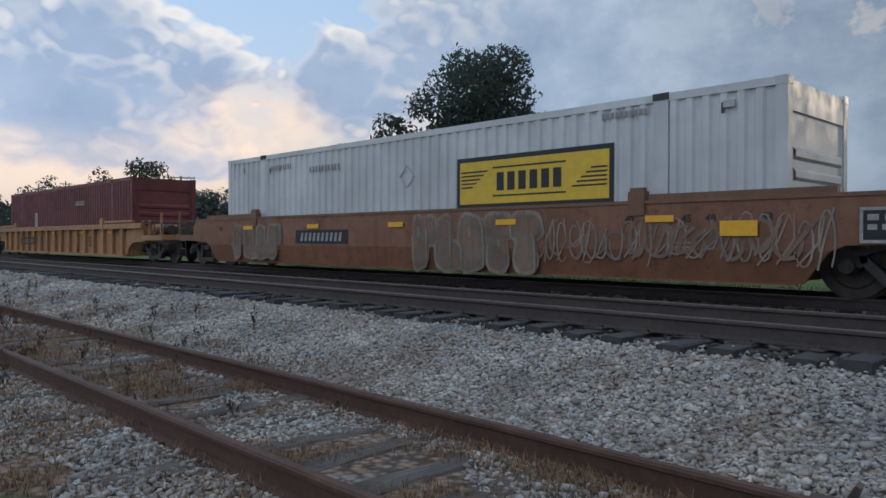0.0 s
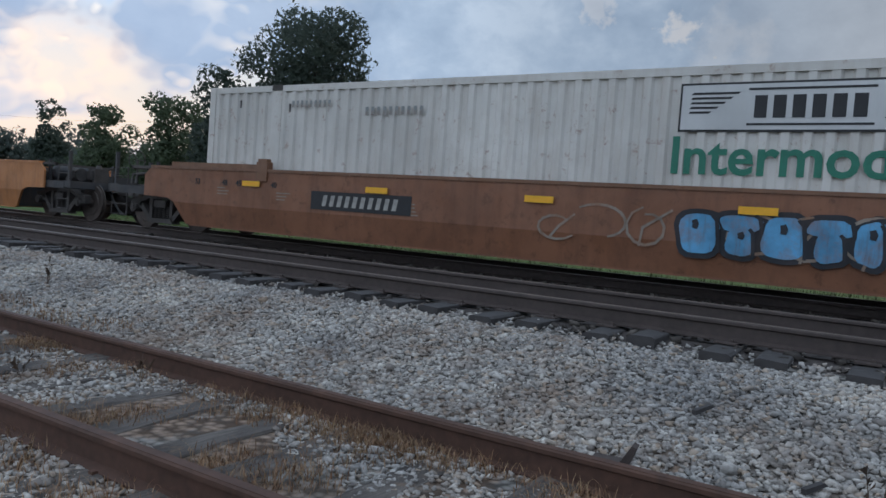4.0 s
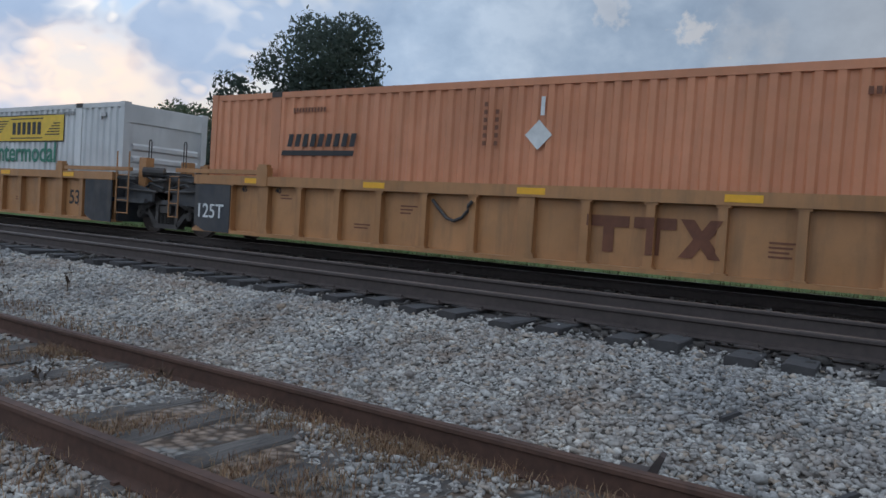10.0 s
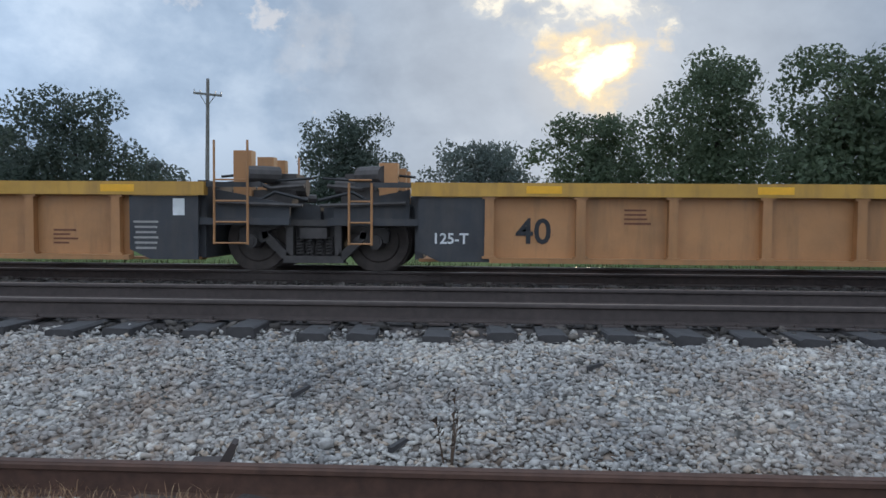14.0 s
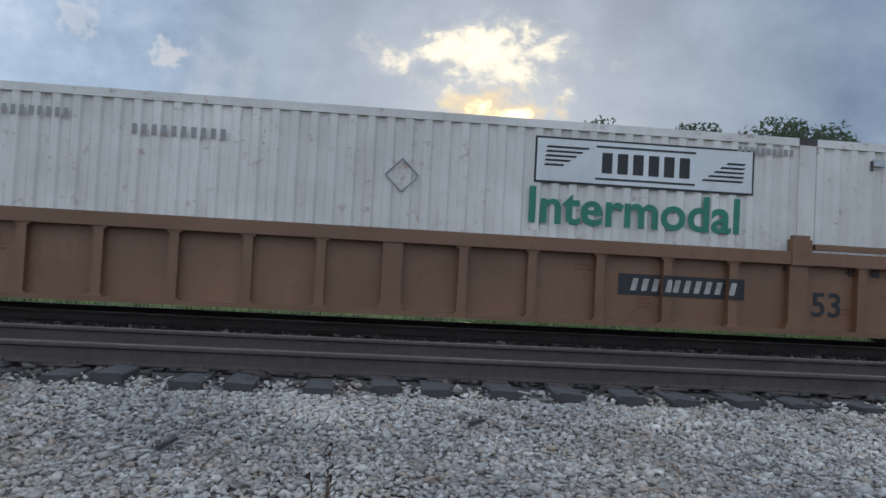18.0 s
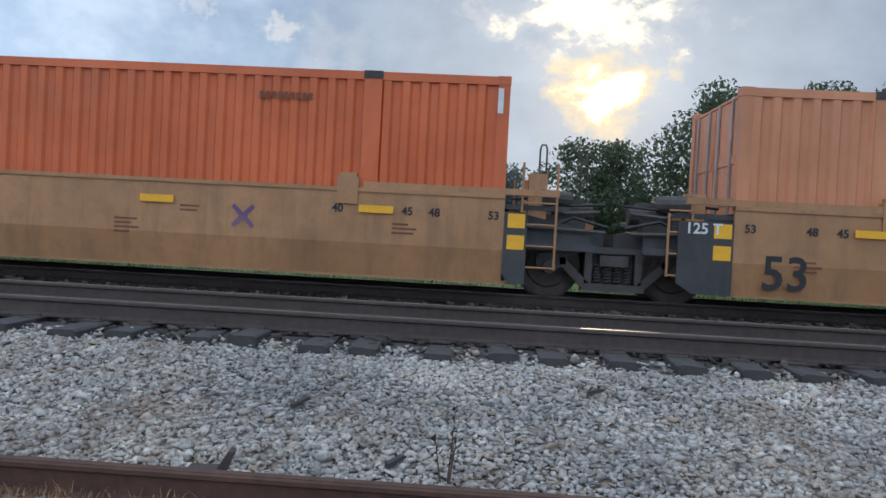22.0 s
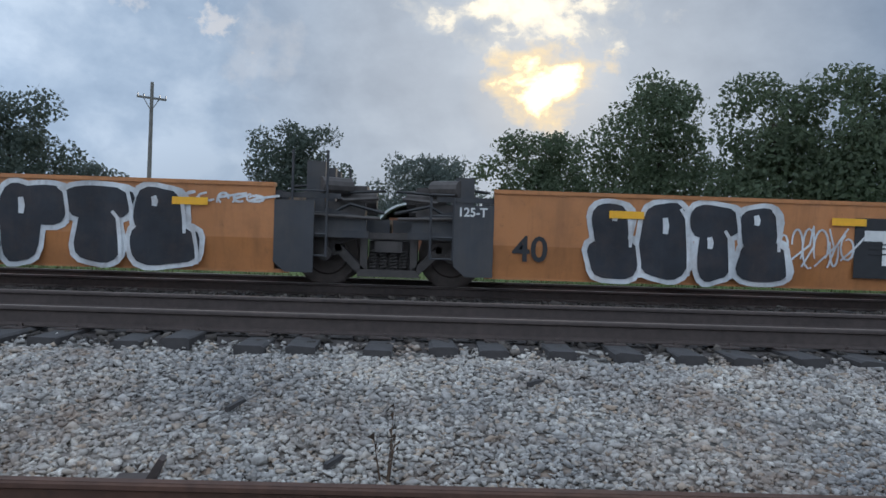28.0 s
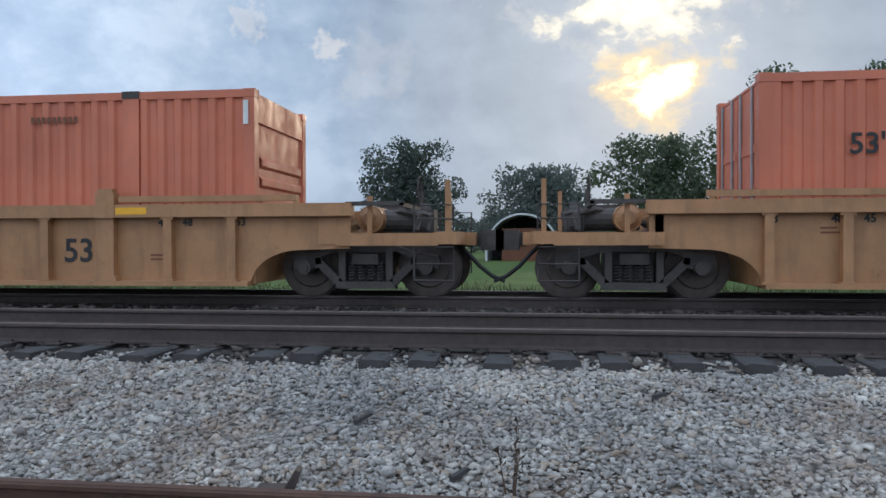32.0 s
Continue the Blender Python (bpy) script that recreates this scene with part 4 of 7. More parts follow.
def over_ribs(mesh, x, spans):
    """Paint that runs across ribs: cut at their edges, the strips on the ribs lying as far forward as they do."""
    xs = [v.co.x + x for v in mesh.vertices]
    hit = [(a - x, b - x) for a, b in spans if a < max(xs) and b > min(xs)]
    if not hit:
        return mesh
    bm = bmesh.new()
    bm.from_mesh(mesh)
    for edge in [e for ab in hit for e in ab]:
        bmesh.ops.bisect_plane(bm, geom=bm.verts[:] + bm.edges[:] + bm.faces[:], plane_co=(edge, 0, 0), plane_no=(1, 0, 0))
    for a, b in hit:
        on = [f for f in bm.faces if a < f.calc_center_median().x < b]
        if on:
            made = bmesh.ops.split(bm, geom=on)["geom"]
            bmesh.ops.translate(bm, vec=(0, 0.010 - WEB, 0), verts=[g for g in made if isinstance(g, bmesh.types.BMVert)])
    me = mesh_of(mesh.name, bm)
    return me


def make_unit(s, L, le, re, style, mat, chord_mat, label, group, rib_mat=None, post=None, marks=(), zt=Z_TOP, gear=None):
    """One well platform of a car; s is where its well begins along the train."""
    unit = tagged(new("well_car"), label, "railway car", group)
    unit["length"] = L
    post = post or chord_mat
    rib_spans = []
    if style == "smooth":
        both(unit, "side_wall", smooth_side(L, le, re), mat)
        ua = {"coup": 1.45, "art_l": 0.1, "art_r": 0.0}
        both(unit, "top_chord", chord(L, ua[le], ua[re], Z_TOP - 0.02, Z_TOP + 0.035, 0.02, "top_chord"), chord_mat)
        both(unit, "side_sill", chord(L, 0.2, 0.2, Z_LO - 0.03, Z_LO + 0.02, -0.08, "side_sill"), mat)
    else:
        both(unit, "side_wall", ribbed_side(L, le, re, zt), mat)
        ua = {"coup": 1.55, "art_l": 0.1, "art_r": 0.1, "dia_l": 0.95, "dia_r": 0.95}
        both(unit, "top_chord", chord(L, ua[le], ua[re], zt - 0.19, zt, 0.012, "top_chord_box"), chord_mat)
        ub = {"coup": 0.0, "art_l": 0.1 if L > 15 else -1.0, "art_r": 0.1 if L > 15 else -1.0, "dia_l": 0.1, "dia_r": 0.1}
        both(unit, "side_sill", chord(L, ub[le], ub[re], Z_LO - 0.02, Z_LO + 0.05, 0.0, "side_sill_box"), mat)
        rib = shared(("rib", zt), lambda bm: (slab(bm, [(-0.066, 0.26), (0.066, 0.26), (0.062, zt - 0.185), (-0.062, zt - 0.185)], NEAR + 0.012, NEAR + WEB + 0.004), slab(bm, [(-0.10, 0.25), (0.10, 0.25), (0.10, 0.285), (-0.10, 0.285)], NEAR - 0.004, NEAR + WEB + 0.003), slab(bm, [(-0.10, zt - 0.225), (0.10, zt - 0.225), (0.10, zt - 0.188), (-0.10, zt - 0.188)], NEAR + 0.006, NEAR + WEB + 0.003)))
        wide = shared(("wide_rib", zt), lambda bm: (slab(bm, [(-0.14, 0.30), (0.14, 0.30), (0.14, zt - 0.185), (-0.14, zt - 0.185)], NEAR + 0.010, NEAR + WEB + 0.004), slab(bm, [(-0.19, 0.25), (0.19, 0.25), (0.17, 0.34), (-0.17, 0.34)], NEAR - 0.004, NEAR + WEB + 0.003)))
        dia = "dia" in le + re
        step = 1.27 if L < 15 else (1.42 if dia else 0.99)
        n = 4 if L < 15 else (5 if dia else 8)
        for k in range(-n, n + 1):
            x = L / 2 - 0.1 + step * k
            rib_spans.append((x - 0.067, x + 0.067))
            form = wide if L > 15 and (k == 0 or abs(k * step) > 5.9 and abs((k - 1 if k > 0 else k + 1) * step) < 5.9) else rib
            if form == wide:
                rib_spans[-1] = (x - 0.142, x + 0.142)
            for turn in (0, 180):
                put("rib", form, rib_mat or mat, unit, m=pose(x, 0, 0, 0, 0, turn))
    # well floor and its cross bearers
    bm = bmesh.new()
    for k in range(int(L / 3.0) + 1):
        x = min(L - 0.4, 3.0 * k)
        box(bm, x, x + 0.4, -1.38, 1.38, 0.20, 0.235)
    box(bm, 0, L, -1.36, -1.16, 0.19, 0.225)
    box(bm, 0, L, 1.16, 1.36, 0.19, 0.225)
    part("well_floor", bm, mat, unit)
    if L > 15:
        box_plate = shared("placard_frame", lambda bm: (box(bm, -0.24, 0.24, -0.012, 0.0, -0.20, 0.20), box(bm, -0.19, 0.19, -0.018, -0.012, -0.02, 0.05), box(bm, -0.19, 0.19, -0.018, -0.012, -0.14, -0.09)))
        if re == "coup":
            put("card_holder", box_plate, M["mark_black"] if style == "smooth" else chord_mat, unit, "small framed card holder", pose(L + 1.28, NEAR - 0.001 + (0.0 if style == "smooth" else WEB - 0.003), 1.0))
            if style == "smooth":
                fr = shared("card_frame", lambda bm: [box(bm, a, b, -0.022, -0.012, c, d) for a, b, c, d in ((-0.26, 0.26, 0.19, 0.23), (-0.26, 0.26, -0.23, -0.19), (-0.26, -0.22, -0.2, 0.2), (0.22, 0.26, -0.2, 0.2), (-0.17, -0.04, 0.06, 0.14), (0.03, 0.16, 0.06, 0.14), (-0.17, -0.06, -0.06, 0.01), (0.0, 0.17, -0.06, 0.01))])
                put("card_frame", fr, M["mark_dull"], unit, m=pose(L + 1.28, NEAR - 0.001, 1.0))
        tall = shared(("raised_guide", L), lambda bm: box(bm, -0.75, 2.0, NEAR - 0.01, NEAR + 0.10, Z_TOP + 0.036, Z_TOP + 0.125))
        for m in (pose(0, 0, 0), pose(L - 1.25, 0, 0)):
            put("raised_guide", tall, chord_mat, unit, m=m)
        peg = shared("stacking_guide", lambda bm: (box(bm, -0.15, 0.15, NEAR - 0.03, NEAR + 0.12, Z_TOP - 0.20, Z_TOP + 0.18), box(bm, -0.12, 0.12, NEAR - 0.02, NEAR + 0.10, Z_TOP + 0.18, Z_TOP + 0.24)))
        for x in (L / 2 - 6.06, L / 2 + 5.86):
            put("stacking_guide", peg, chord_mat, unit, m=pose(x, 0, 0))
    for end, at, out in ((le, 0.0, -1), (re, L, 1)):
        end_gear(unit, at, out, end, gear or mat, post)
        if end == "coup":
            add_truck(unit, at + out * (1.68 if L == LEN40 else 1.66))
        elif end in ("art_r", "dia_r"):
            add_truck(unit, at + (1.62 if L > 15 else 1.575))
        if end.startswith("art"):
            w = (0.75 if end == "art_l" else 0.32) if L > 15 else (0.55 if style == "smooth" else 1.0)
            x0 = -0.1 - w if end == "art_l" else L
            if L < 15:
                x0 = (-w - 0.1, L)[end == "art_r"] if style == "smooth" else (0.0, L - 1.0)[end == "art_r"]
            if L > 15 and style == "ribbed":
                w = 1.12
                x0 = -0.04 if end == "art_l" else L - 1.02
            dy = 0.0 if style == "smooth" or L > 15 else 0.05
            pan = shared(("end_panel", w, zt), lambda bm: slab(bm, [(0, 0.34), (w * 0.3, 0.20), (w, 0.20), (w, zt - 0.20), (0, zt - 0.20)], NEAR - 0.012, NEAR + 0.02))
            put("end_panel", pan, M["black"], unit, "black painted end panel", pose(x0, dy, 0))
            if L < 15 and end == "art_r" and style == "ribbed":
                put("label_plate", flat(0.17, 0.24), M["mark_white"], unit, "small white label plate", pose(x0 + w * 0.72, NEAR - 0.014 + dy, zt - 0.36))
                for q in range(6):
                    put("print_bar", flat(0.30 + 0.03 * (q % 3), 0.030), M["mark_dull"], unit, m=pose(x0 + w * 0.24, NEAR - 0.014 + dy, 0.36 + 0.075 * q))
            if L > 15 and style == "smooth":
                sq = flat(0.24, 0.20)
                for zq in (0.78, 1.08):
                    put("reflector", sq, M["reflector"], unit, "yellow reflective square", pose(x0 + w - 0.15, NEAR - 0.014, zq))
            if end == "art_l":
                put("numeral", lettering(("125 T" if style == "smooth" else "125T") if L > 15 else "125-T", (0.42 if style == "ribbed" and L > 15 else 0.21) if w > 0.6 else 0.17, 0.004), M["mark_white"], unit, m=pose(x0 + w * 0.45, NEAR - 0.02 + dy, (1.10 if style == "smooth" else 0.62) if L > 15 or style == "smooth" else 0.52))
    me = reflect()
    low_strip = style == "ribbed" and mat == M["tan"] and s < 600
    zz = 1.14 if style == "smooth" else zt - (0.30 if low_strip else 0.095)
    yz = NEAR + WEB - 0.006 if low_strip else NEAR - (0.004 if style == "smooth" else 0.016)
    k = 0
    x = 1.75
    if style == "smooth":
        yz -= 0.034
    while x < L - 0.8 and not (style == "ribbed" and mat == M["rib_brown"] and chord_mat == mat and s > 400):
        put("reflector", over_ribs(me, x, rib_spans) if low_strip else me, M["reflector"], unit, "yellow reflective stripe", pose(x, yz, zz))
        x += 3.15
    rr = random.Random(int(s * 10))
    if L > 15:
        for text, xk in (("53", 0.12), ("48", 0.95), ("45", 1.36), ("40", 2.35), ("40", L - 2.35), ("45", L - 1.36), ("48", L - 0.98), ("53", L - 0.15)):
            put("load_numeral", lettering(text, 0.16, 0.004), M["mark_black"] if mat != M["brown"] else M["g_dust"], unit, m=pose(xk, (NEAR if style == "smooth" else NEAR + WEB) - 0.006, 1.13))
    ink = M["mark_brown"] if style != "smooth" or mat == M["tan"] else M["g_dust"]
    for xk in ((0.75, 2.45, 4.4, 5.45, 10.6, 11.55, 14.6) if L > 15 else (2.9, 8.0, 10.2)):
        if rr.random() < 0.8:
            nb = rr.randint(2, 4)
            me_ = shared(("stencil", nb, rr.randint(0, 5)), lambda bm: [box(bm, -0.02, 0.30 * rr.uniform(0.6, 1.2), -0.002, 0, -0.062 * q, -0.062 * q + 0.026) for q in range(nb)])
            put("stencil_print", me_, ink, unit, m=pose(xk, (NEAR if style == "smooth" else NEAR + WEB) - 0.003, rr.uniform(0.55, 1.05)))
    if style == "smooth" and L < 15 and abs(s - 725.5) < 3:
        for xk, wk in ((3.1, 1.0), (6.15, 1.0), (9.25, 1.05)):
            door = shared("raised_side_door", lambda bm: slab(bm, [(-0.98, Z_TOP + 0.13), (0.98, Z_TOP + 0.13), (1.0, Z_TOP + 0.02), (0.72, Z_TOP - 0.16), (-0.72, Z_TOP - 0.16), (-1.0, Z_TOP + 0.02)], NEAR - 0.03, NEAR + 0.05))
            put("raised_side_door", door, mat, unit, m=pose(xk, 0, 0))
    for name, mesh, mt, px_, pz, dy in marks:
        base_y = (NEAR if style == "smooth" else NEAR + WEB) - 0.006 - dy
        me_ = over_ribs(mesh, px_, rib_spans)
        ob = put(name, me_, mt, unit, m=pose(px_, base_y, pz))
        if name.startswith(("spray", "stencil")):
            tagged(ob, kind="stuff")
    MOVING.append((unit, s))
    return unit


MOVING = []


# ---- containers ----
def corrugated(L, h, pitch=0.272, depth=0.040):
    def fill(bm):
        xs = []
        n = int((L - 0.3) / pitch)
        x0 = (L - n * pitch) / 2
        for k in range(n):
            x = x0 + k * pitch
            xs += [(x, 0.0), (x + pitch * 0.36, 0.0), (x + pitch * 0.5, depth), (x + pitch * 0.86, depth)]
        xs = [(0.0, 0.0)] + xs + [(L, 0.0)]
        prev = None
        for x, d in xs:
            cur = (bm.verts.new((x, -1.215 + d, 0.14)), bm.verts.new((x, -1.215 + d, h - 0.11)))
            if prev:
                bm.faces.new((prev[0], cur[0], cur[1], prev[1]))
            prev = cur
    return shared(("side_panel", L, h), fill)


def make_container(s, L, mat, label, marks=(), group="freight containers", front=None, h=2.90):
    c = tagged(new("freight_container"), label, "container", group)
    side = corrugated(L, h)
    put("side_panel", side, mat, c)
    put("side_panel", side, mat, c, m=pose(L, 0, 0, 0, 0, 180))
    def rail(z0, z1, key):
        return shared((key, L, z0), lambda bm: box(bm, 0, L, -1.222, -1.13, z0, z1))
    for z0, z1, key in ((0.0, 0.15, "bottom_rail"), (h - 0.12, h, "top_rail")):
        put(key, rail(z0, z1, key), mat, c)
        put(key, rail(z0, z1, key), mat, c, m=pose(L, 0, 0, 0, 0, 180))
    roof = shared(("roof", L), lambda bm: [box(bm, 0.1 + k * (L - 0.2) / 40, 0.1 + (k + 0.8) * (L - 0.2) / 40, -1.14, 1.14, h - 0.05, h - 0.02 + 0.008 * (k % 2)) for k in range(40)] + [box(bm, 0.05, L - 0.05, -1.14, 1.14, h - 0.09, h - 0.05)])
    put("roof", roof, mat, c)
    post = shared("corner_post", lambda bm: (box(bm, 0, 0.17, -1.232, -1.06, 0.0, h), box(bm, -0.006, 0.18, -1.238, -1.05, 0, 0.118), box(bm, -0.006, 0.18, -1.238, -1.05, h - 0.118, h + 0.006)))
    for m in (pose(0, 0, 0), pose(L, 0, 0, 0, 0, 180)):
        put("corner_post", post, mat, c, m=m)
    post2 = shared("corner_post_right", lambda bm: (box(bm, -0.17, 0, -1.232, -1.06, 0.0, h), box(bm, -0.18, 0.006, -1.238, -1.05, 0, 0.118), box(bm, -0.18, 0.006, -1.238, -1.05, h - 0.118, h + 0.006)))
    for m in (pose(L, 0, 0), pose(0, 0, 0, 0, 0, 180)):
        put("corner_post", post2, mat, c, m=m)
    if L > 15:
        lift = shared("lifting_post", lambda bm: box(bm, -0.13, 0.13, -1.226, -1.12, 0.0, h))
        cast = shared("lifting_casting", lambda bm: (box(bm, -0.14, 0.14, -1.236, -1.08, h - 0.10, h + 0.01), box(bm, -0.07, 0.07, -1.240, -1.20, h - 0.085, h - 0.025)))
        for x in (1.98, L - 1.98):
            put("lifting_post", lift, mat, c, m=pose(x, 0, 0))
            put("lifting_casting", cast, M["truck"], c, "dark steel lifting point", pose(x, 0, 0))
    # front wall, with cross ribs
    def wall(bm):
        box(bm, L - 0.06, L - 0.03, -1.07, 1.07, 0.1, h - 0.1)
    def slab_y(bm, x, z, hh):
        v = [bm.verts.new(p) for p in ((x, -0.98, z - hh / 2), (x, 0.98, z - hh / 2), (x + 0.035, 0.95, z - hh / 4), (x + 0.035, -0.95, z - hh / 4), (x + 0.035, -0.95, z + hh / 4), (x + 0.035, 0.95, z + hh / 4), (x, 0.98, z + hh / 2), (x, -0.98, z + hh / 2))]
        for f in ((0, 1, 2, 3), (3, 2, 5, 4), (4, 5, 6, 7)):
            bm.faces.new([v[i] for i in f])
    put("front_wall", shared(("front_wall", L), wall), front or mat, c)
    put("header_plate", shared(("header_plate", L), lambda bm: box(bm, L - 0.03, L - 0.005, -1.06, 1.06, 2.42, h - 0.05)), front or mat, c)
    wr = shared("wall_rib", lambda bm: slab_y(bm, 0.0, 0.0, 0.18))
    for z in (0.32, 0.62, 0.92, 1.22, 1.52, 1.82):
        put("wall_rib", wr, front or mat, c, m=pose(L - 0.03, 0, z))
    def doors(bm):
        for y in (-0.53, 0.53):
            box(bm, 0.03, 0.07, y - 0.51, y + 0.51, 0.12, h - 0.12)
            for z in (0.7, 1.3, 1.9):
                box(bm, 0.015, 0.03, y - 0.45, y + 0.45, z - 0.06, z + 0.06)
    put("door", shared(("doors", L), doors), front or mat, c)
    for y in (-0.85, -0.25, 0.25, 0.85):
        put("lock_rod", shared("lock_rod", lambda bm: (rod(bm, (0.005, 0, 0.1), (0.005, 0, h - 0.1), 0.02, 0.02, 6), box(bm, -0.02, 0.02, -0.02, 0.16, 1.0, 1.06))), M["galv"], c, m=pose(0, y, 0))
    for name, mesh, mt, px_, pz, dy in marks:
        put(name, mesh, mt, c, m=pose(px_, -1.222 - dy, pz))
    MOVING.append((c, s))
    return c


def bars(items):
    """Plain bars that stand for unread or unlettered writing: (x, z, w, h, slant)."""
    def fill(bm):
        for x, z, w, h, sl in items:
            slab(bm, [(x - w / 2 - sl / 2, z - h / 2), (x + w / 2 - sl / 2, z - h / 2), (x + w / 2 + sl / 2, z + h / 2), (x - w / 2 + sl / 2, z + h / 2)], -0.003, 0.0)
    return shared(("bars", tuple(items)), fill)


def bar_row(name, mat, x, z, dy, n, h, gap=0.3, slant=0.0, w=0.6):
    """A row of plain bars in place of lettering, each a part of its own."""
    step = h * (w + gap)
    one = bars([(0, 0, h * w, h, slant)])
    return [(name, one, mat, x + step * (k - (n - 1) / 2), z, dy) for k in range(n)]


def sign_board(kind):
    """The long panel on the white containers: yellow or pale, with a dark border and unlettered bars."""
    out = []
    if kind == "framed":
        W, H, cx, cz, k = 3.72, 1.02, 11.45, 1.70, 0.76
        out.append(("sign_border", flat(W, H), M["mark_black"], cx, cz, 0.0))
        out.append(("sign_panel", flat(W - 0.18, H - 0.18), M["sign_yellow"], cx, cz, 0.006))
    else:
        W, H, cx, cz, k = (3.80, 0.74, 11.6, 2.30, 0.74) if kind == "yellow" else (3.35, 0.68, 11.65, 2.32, 0.66)
        out.append(("sign_border", flat(W, H), M["mark_black"], cx, cz, 0.0))
        out.append(("sign_panel", flat(W - 0.06, H - 0.06), M["sign_yellow"] if kind == "yellow" else M["white"], cx, cz, 0.006))
    ink = M["mark_black"]
    out += bar_row("sign_mark", ink, cx, cz, 0.012, 6, 0.46 * k, 0.26, 0.0, 0.52)
    out += [("sign_rule", bars([(0, 0, 2.3 * k, 0.03, 0)]), ink, cx, cz + dz * k, 0.012) for dz in (-0.36, 0.36)]
    for sx in (-1, 1):
        out += [("sign_flash", bars([(0, 0, (0.95 - 0.13 * j) * k, 0.03, 0.03)]), ink, cx + sx * (1.80 * k + 0.05 * j), cz + 0.02 - sx * (0.26 - 0.1 * j) * k, 0.012) for j in range(5)]
    if kind != "framed":
        out.append(("word", lettering("Intermodal", 0.74, 0.014), M["mark_green"], 11.52, 1.62, 0.004))
    out += bar_row("number_bar", M["g_grey"], 2.9, 2.52, 0.004, 9, 0.13, 0.45, 0.0, 0.45) + bar_row("number_bar", M["g_grey"], 4.9, 2.36, 0.004, 10, 0.15, 0.45, 0.0, 0.45)
    out += bar_row("number_bar", M["g_grey"], 13.5, 2.66, 0.004, 10, 0.10)
    out += [("rub_mark", flat(0.05, 0.16), M["truck"], xk, zk, 0.004) for xk, zk in ((0.95, 2.55), (2.35, 2.45), (15.2, 2.55))]
    out.append(("vent_cover", shared("vent_cover", lambda bm: box(bm, -0.09, 0.09, -0.03, 0.0, -0.05, 0.05)), M["galv"], 15.3, 2.6, 0.0))
    out.append(("placard_frame", shared("placard_outline", lambda bm: [rod(bm, (0.24 * math.cos(a), 0, 0.24 * math.sin(a)), (0.24 * math.cos(a + math.pi / 2), 0, 0.24 * math.sin(a + math.pi / 2)), 0.012, 0.012, 4) for a in (0, math.pi / 2, math.pi, 3 * math.pi / 2)]), M["galv"], 8.05, 1.95, 0.01))
    return out


def orange_marks(dark=True, placard=True):
    m = M["mark_black"]
    out = bar_row("maker_mark", m, 3.25, 1.92, 0.004, 9, 0.25, 0.32, 0.05, 0.50) + [("maker_rule", bars([(0, 0, 1.9, 0.10, 0.03)]), m, 3.15, 1.67, 0.004)]
    out += bar_row("number_bar", M["mark_brown"], 2.9, 2.52, 0.004, 11, 0.09) + bar_row("number_bar", M["mark_brown"], 12.9, 2.50, 0.004, 9, 0.10)
    out += [("number_bar", flat(0.065, 0.075), M["mark_brown"], 6.95 + 0.22 * c, 1.85 + 0.13 * k, 0.004) for c in (0, 1) for k in range(6 - c)]
    if placard:
        out.append(("placard", shared("placard", lambda bm: slab(bm, [(0, -0.24), (0.24, 0), (0, 0.24), (-0.24, 0)], -0.004, 0)), M["mark_white"], 7.95, 1.98, 0.004))
        out.append(("placard_strip", flat(0.07, 0.30), M["mark_white"], 8.0, 2.44, 0.004))
    out.append(("edge_strip", flat(0.08, 0.36), M["mark_white"], 16.02, 2.55, 0.024))
    return out


def hub_marks(ink):
    house = shared("house_shape", lambda bm: slab(bm, [(-0.6, 0), (0.6, 0), (0.6, 0.85), (0, 1.12), (-0.6, 0.85)], -0.003, 0))
    out = [("emblem", house, M["mark_white"], 6.9, 1.10, 0.004)]
    for dx in (-0.34, -0.14, 0.14, 0.34):
        out.append(("emblem_bar", flat(0.075, 0.66), M["mark_red"], 6.9 + dx, 1.50, 0.010))
    for dz in (-0.06, 0.06):
        out.append(("emblem_bar", flat(0.30, 0.06), M["mark_red"], 6.9, 1.50 + dz, 0.014))
    out += bar_row("name_bar", ink, 8.62, 1.84, 0.004, 3, 0.36, 0.30, 0.0, 0.48) + bar_row("name_bar", ink, 8.78, 1.38, 0.004, 5, 0.34, 0.30, 0.0, 0.52)
    out += bar_row("number_bar", ink, 12.9, 2.45, 0.004, 11, 0.15) + [("warning_words", lettering("WARNING  HIGH CUBE", 0.17, 0.003), ink, 8.35, 2.48, 0.004)]
    return out


# ---- the make-up of the train ----
def plate(w=2.3, h=0.34):
    return [("number_plate", flat(w, h), M["mark_black"], 0, 0, 0.0), *bar_row("number_bar", M["mark_dull"], 0, 0, 0.006, 10, h * 0.60, min(0.42, w / 10 / (h * 0.60) * 0.40), 0.04, min(0.46, w / 10 / (h * 0.60) * 0.44))]


def at(items, x, z):
    return [(n, me, mt, px_ + x, pz + z, dy) for n, me, mt, px_, pz, dy in items]


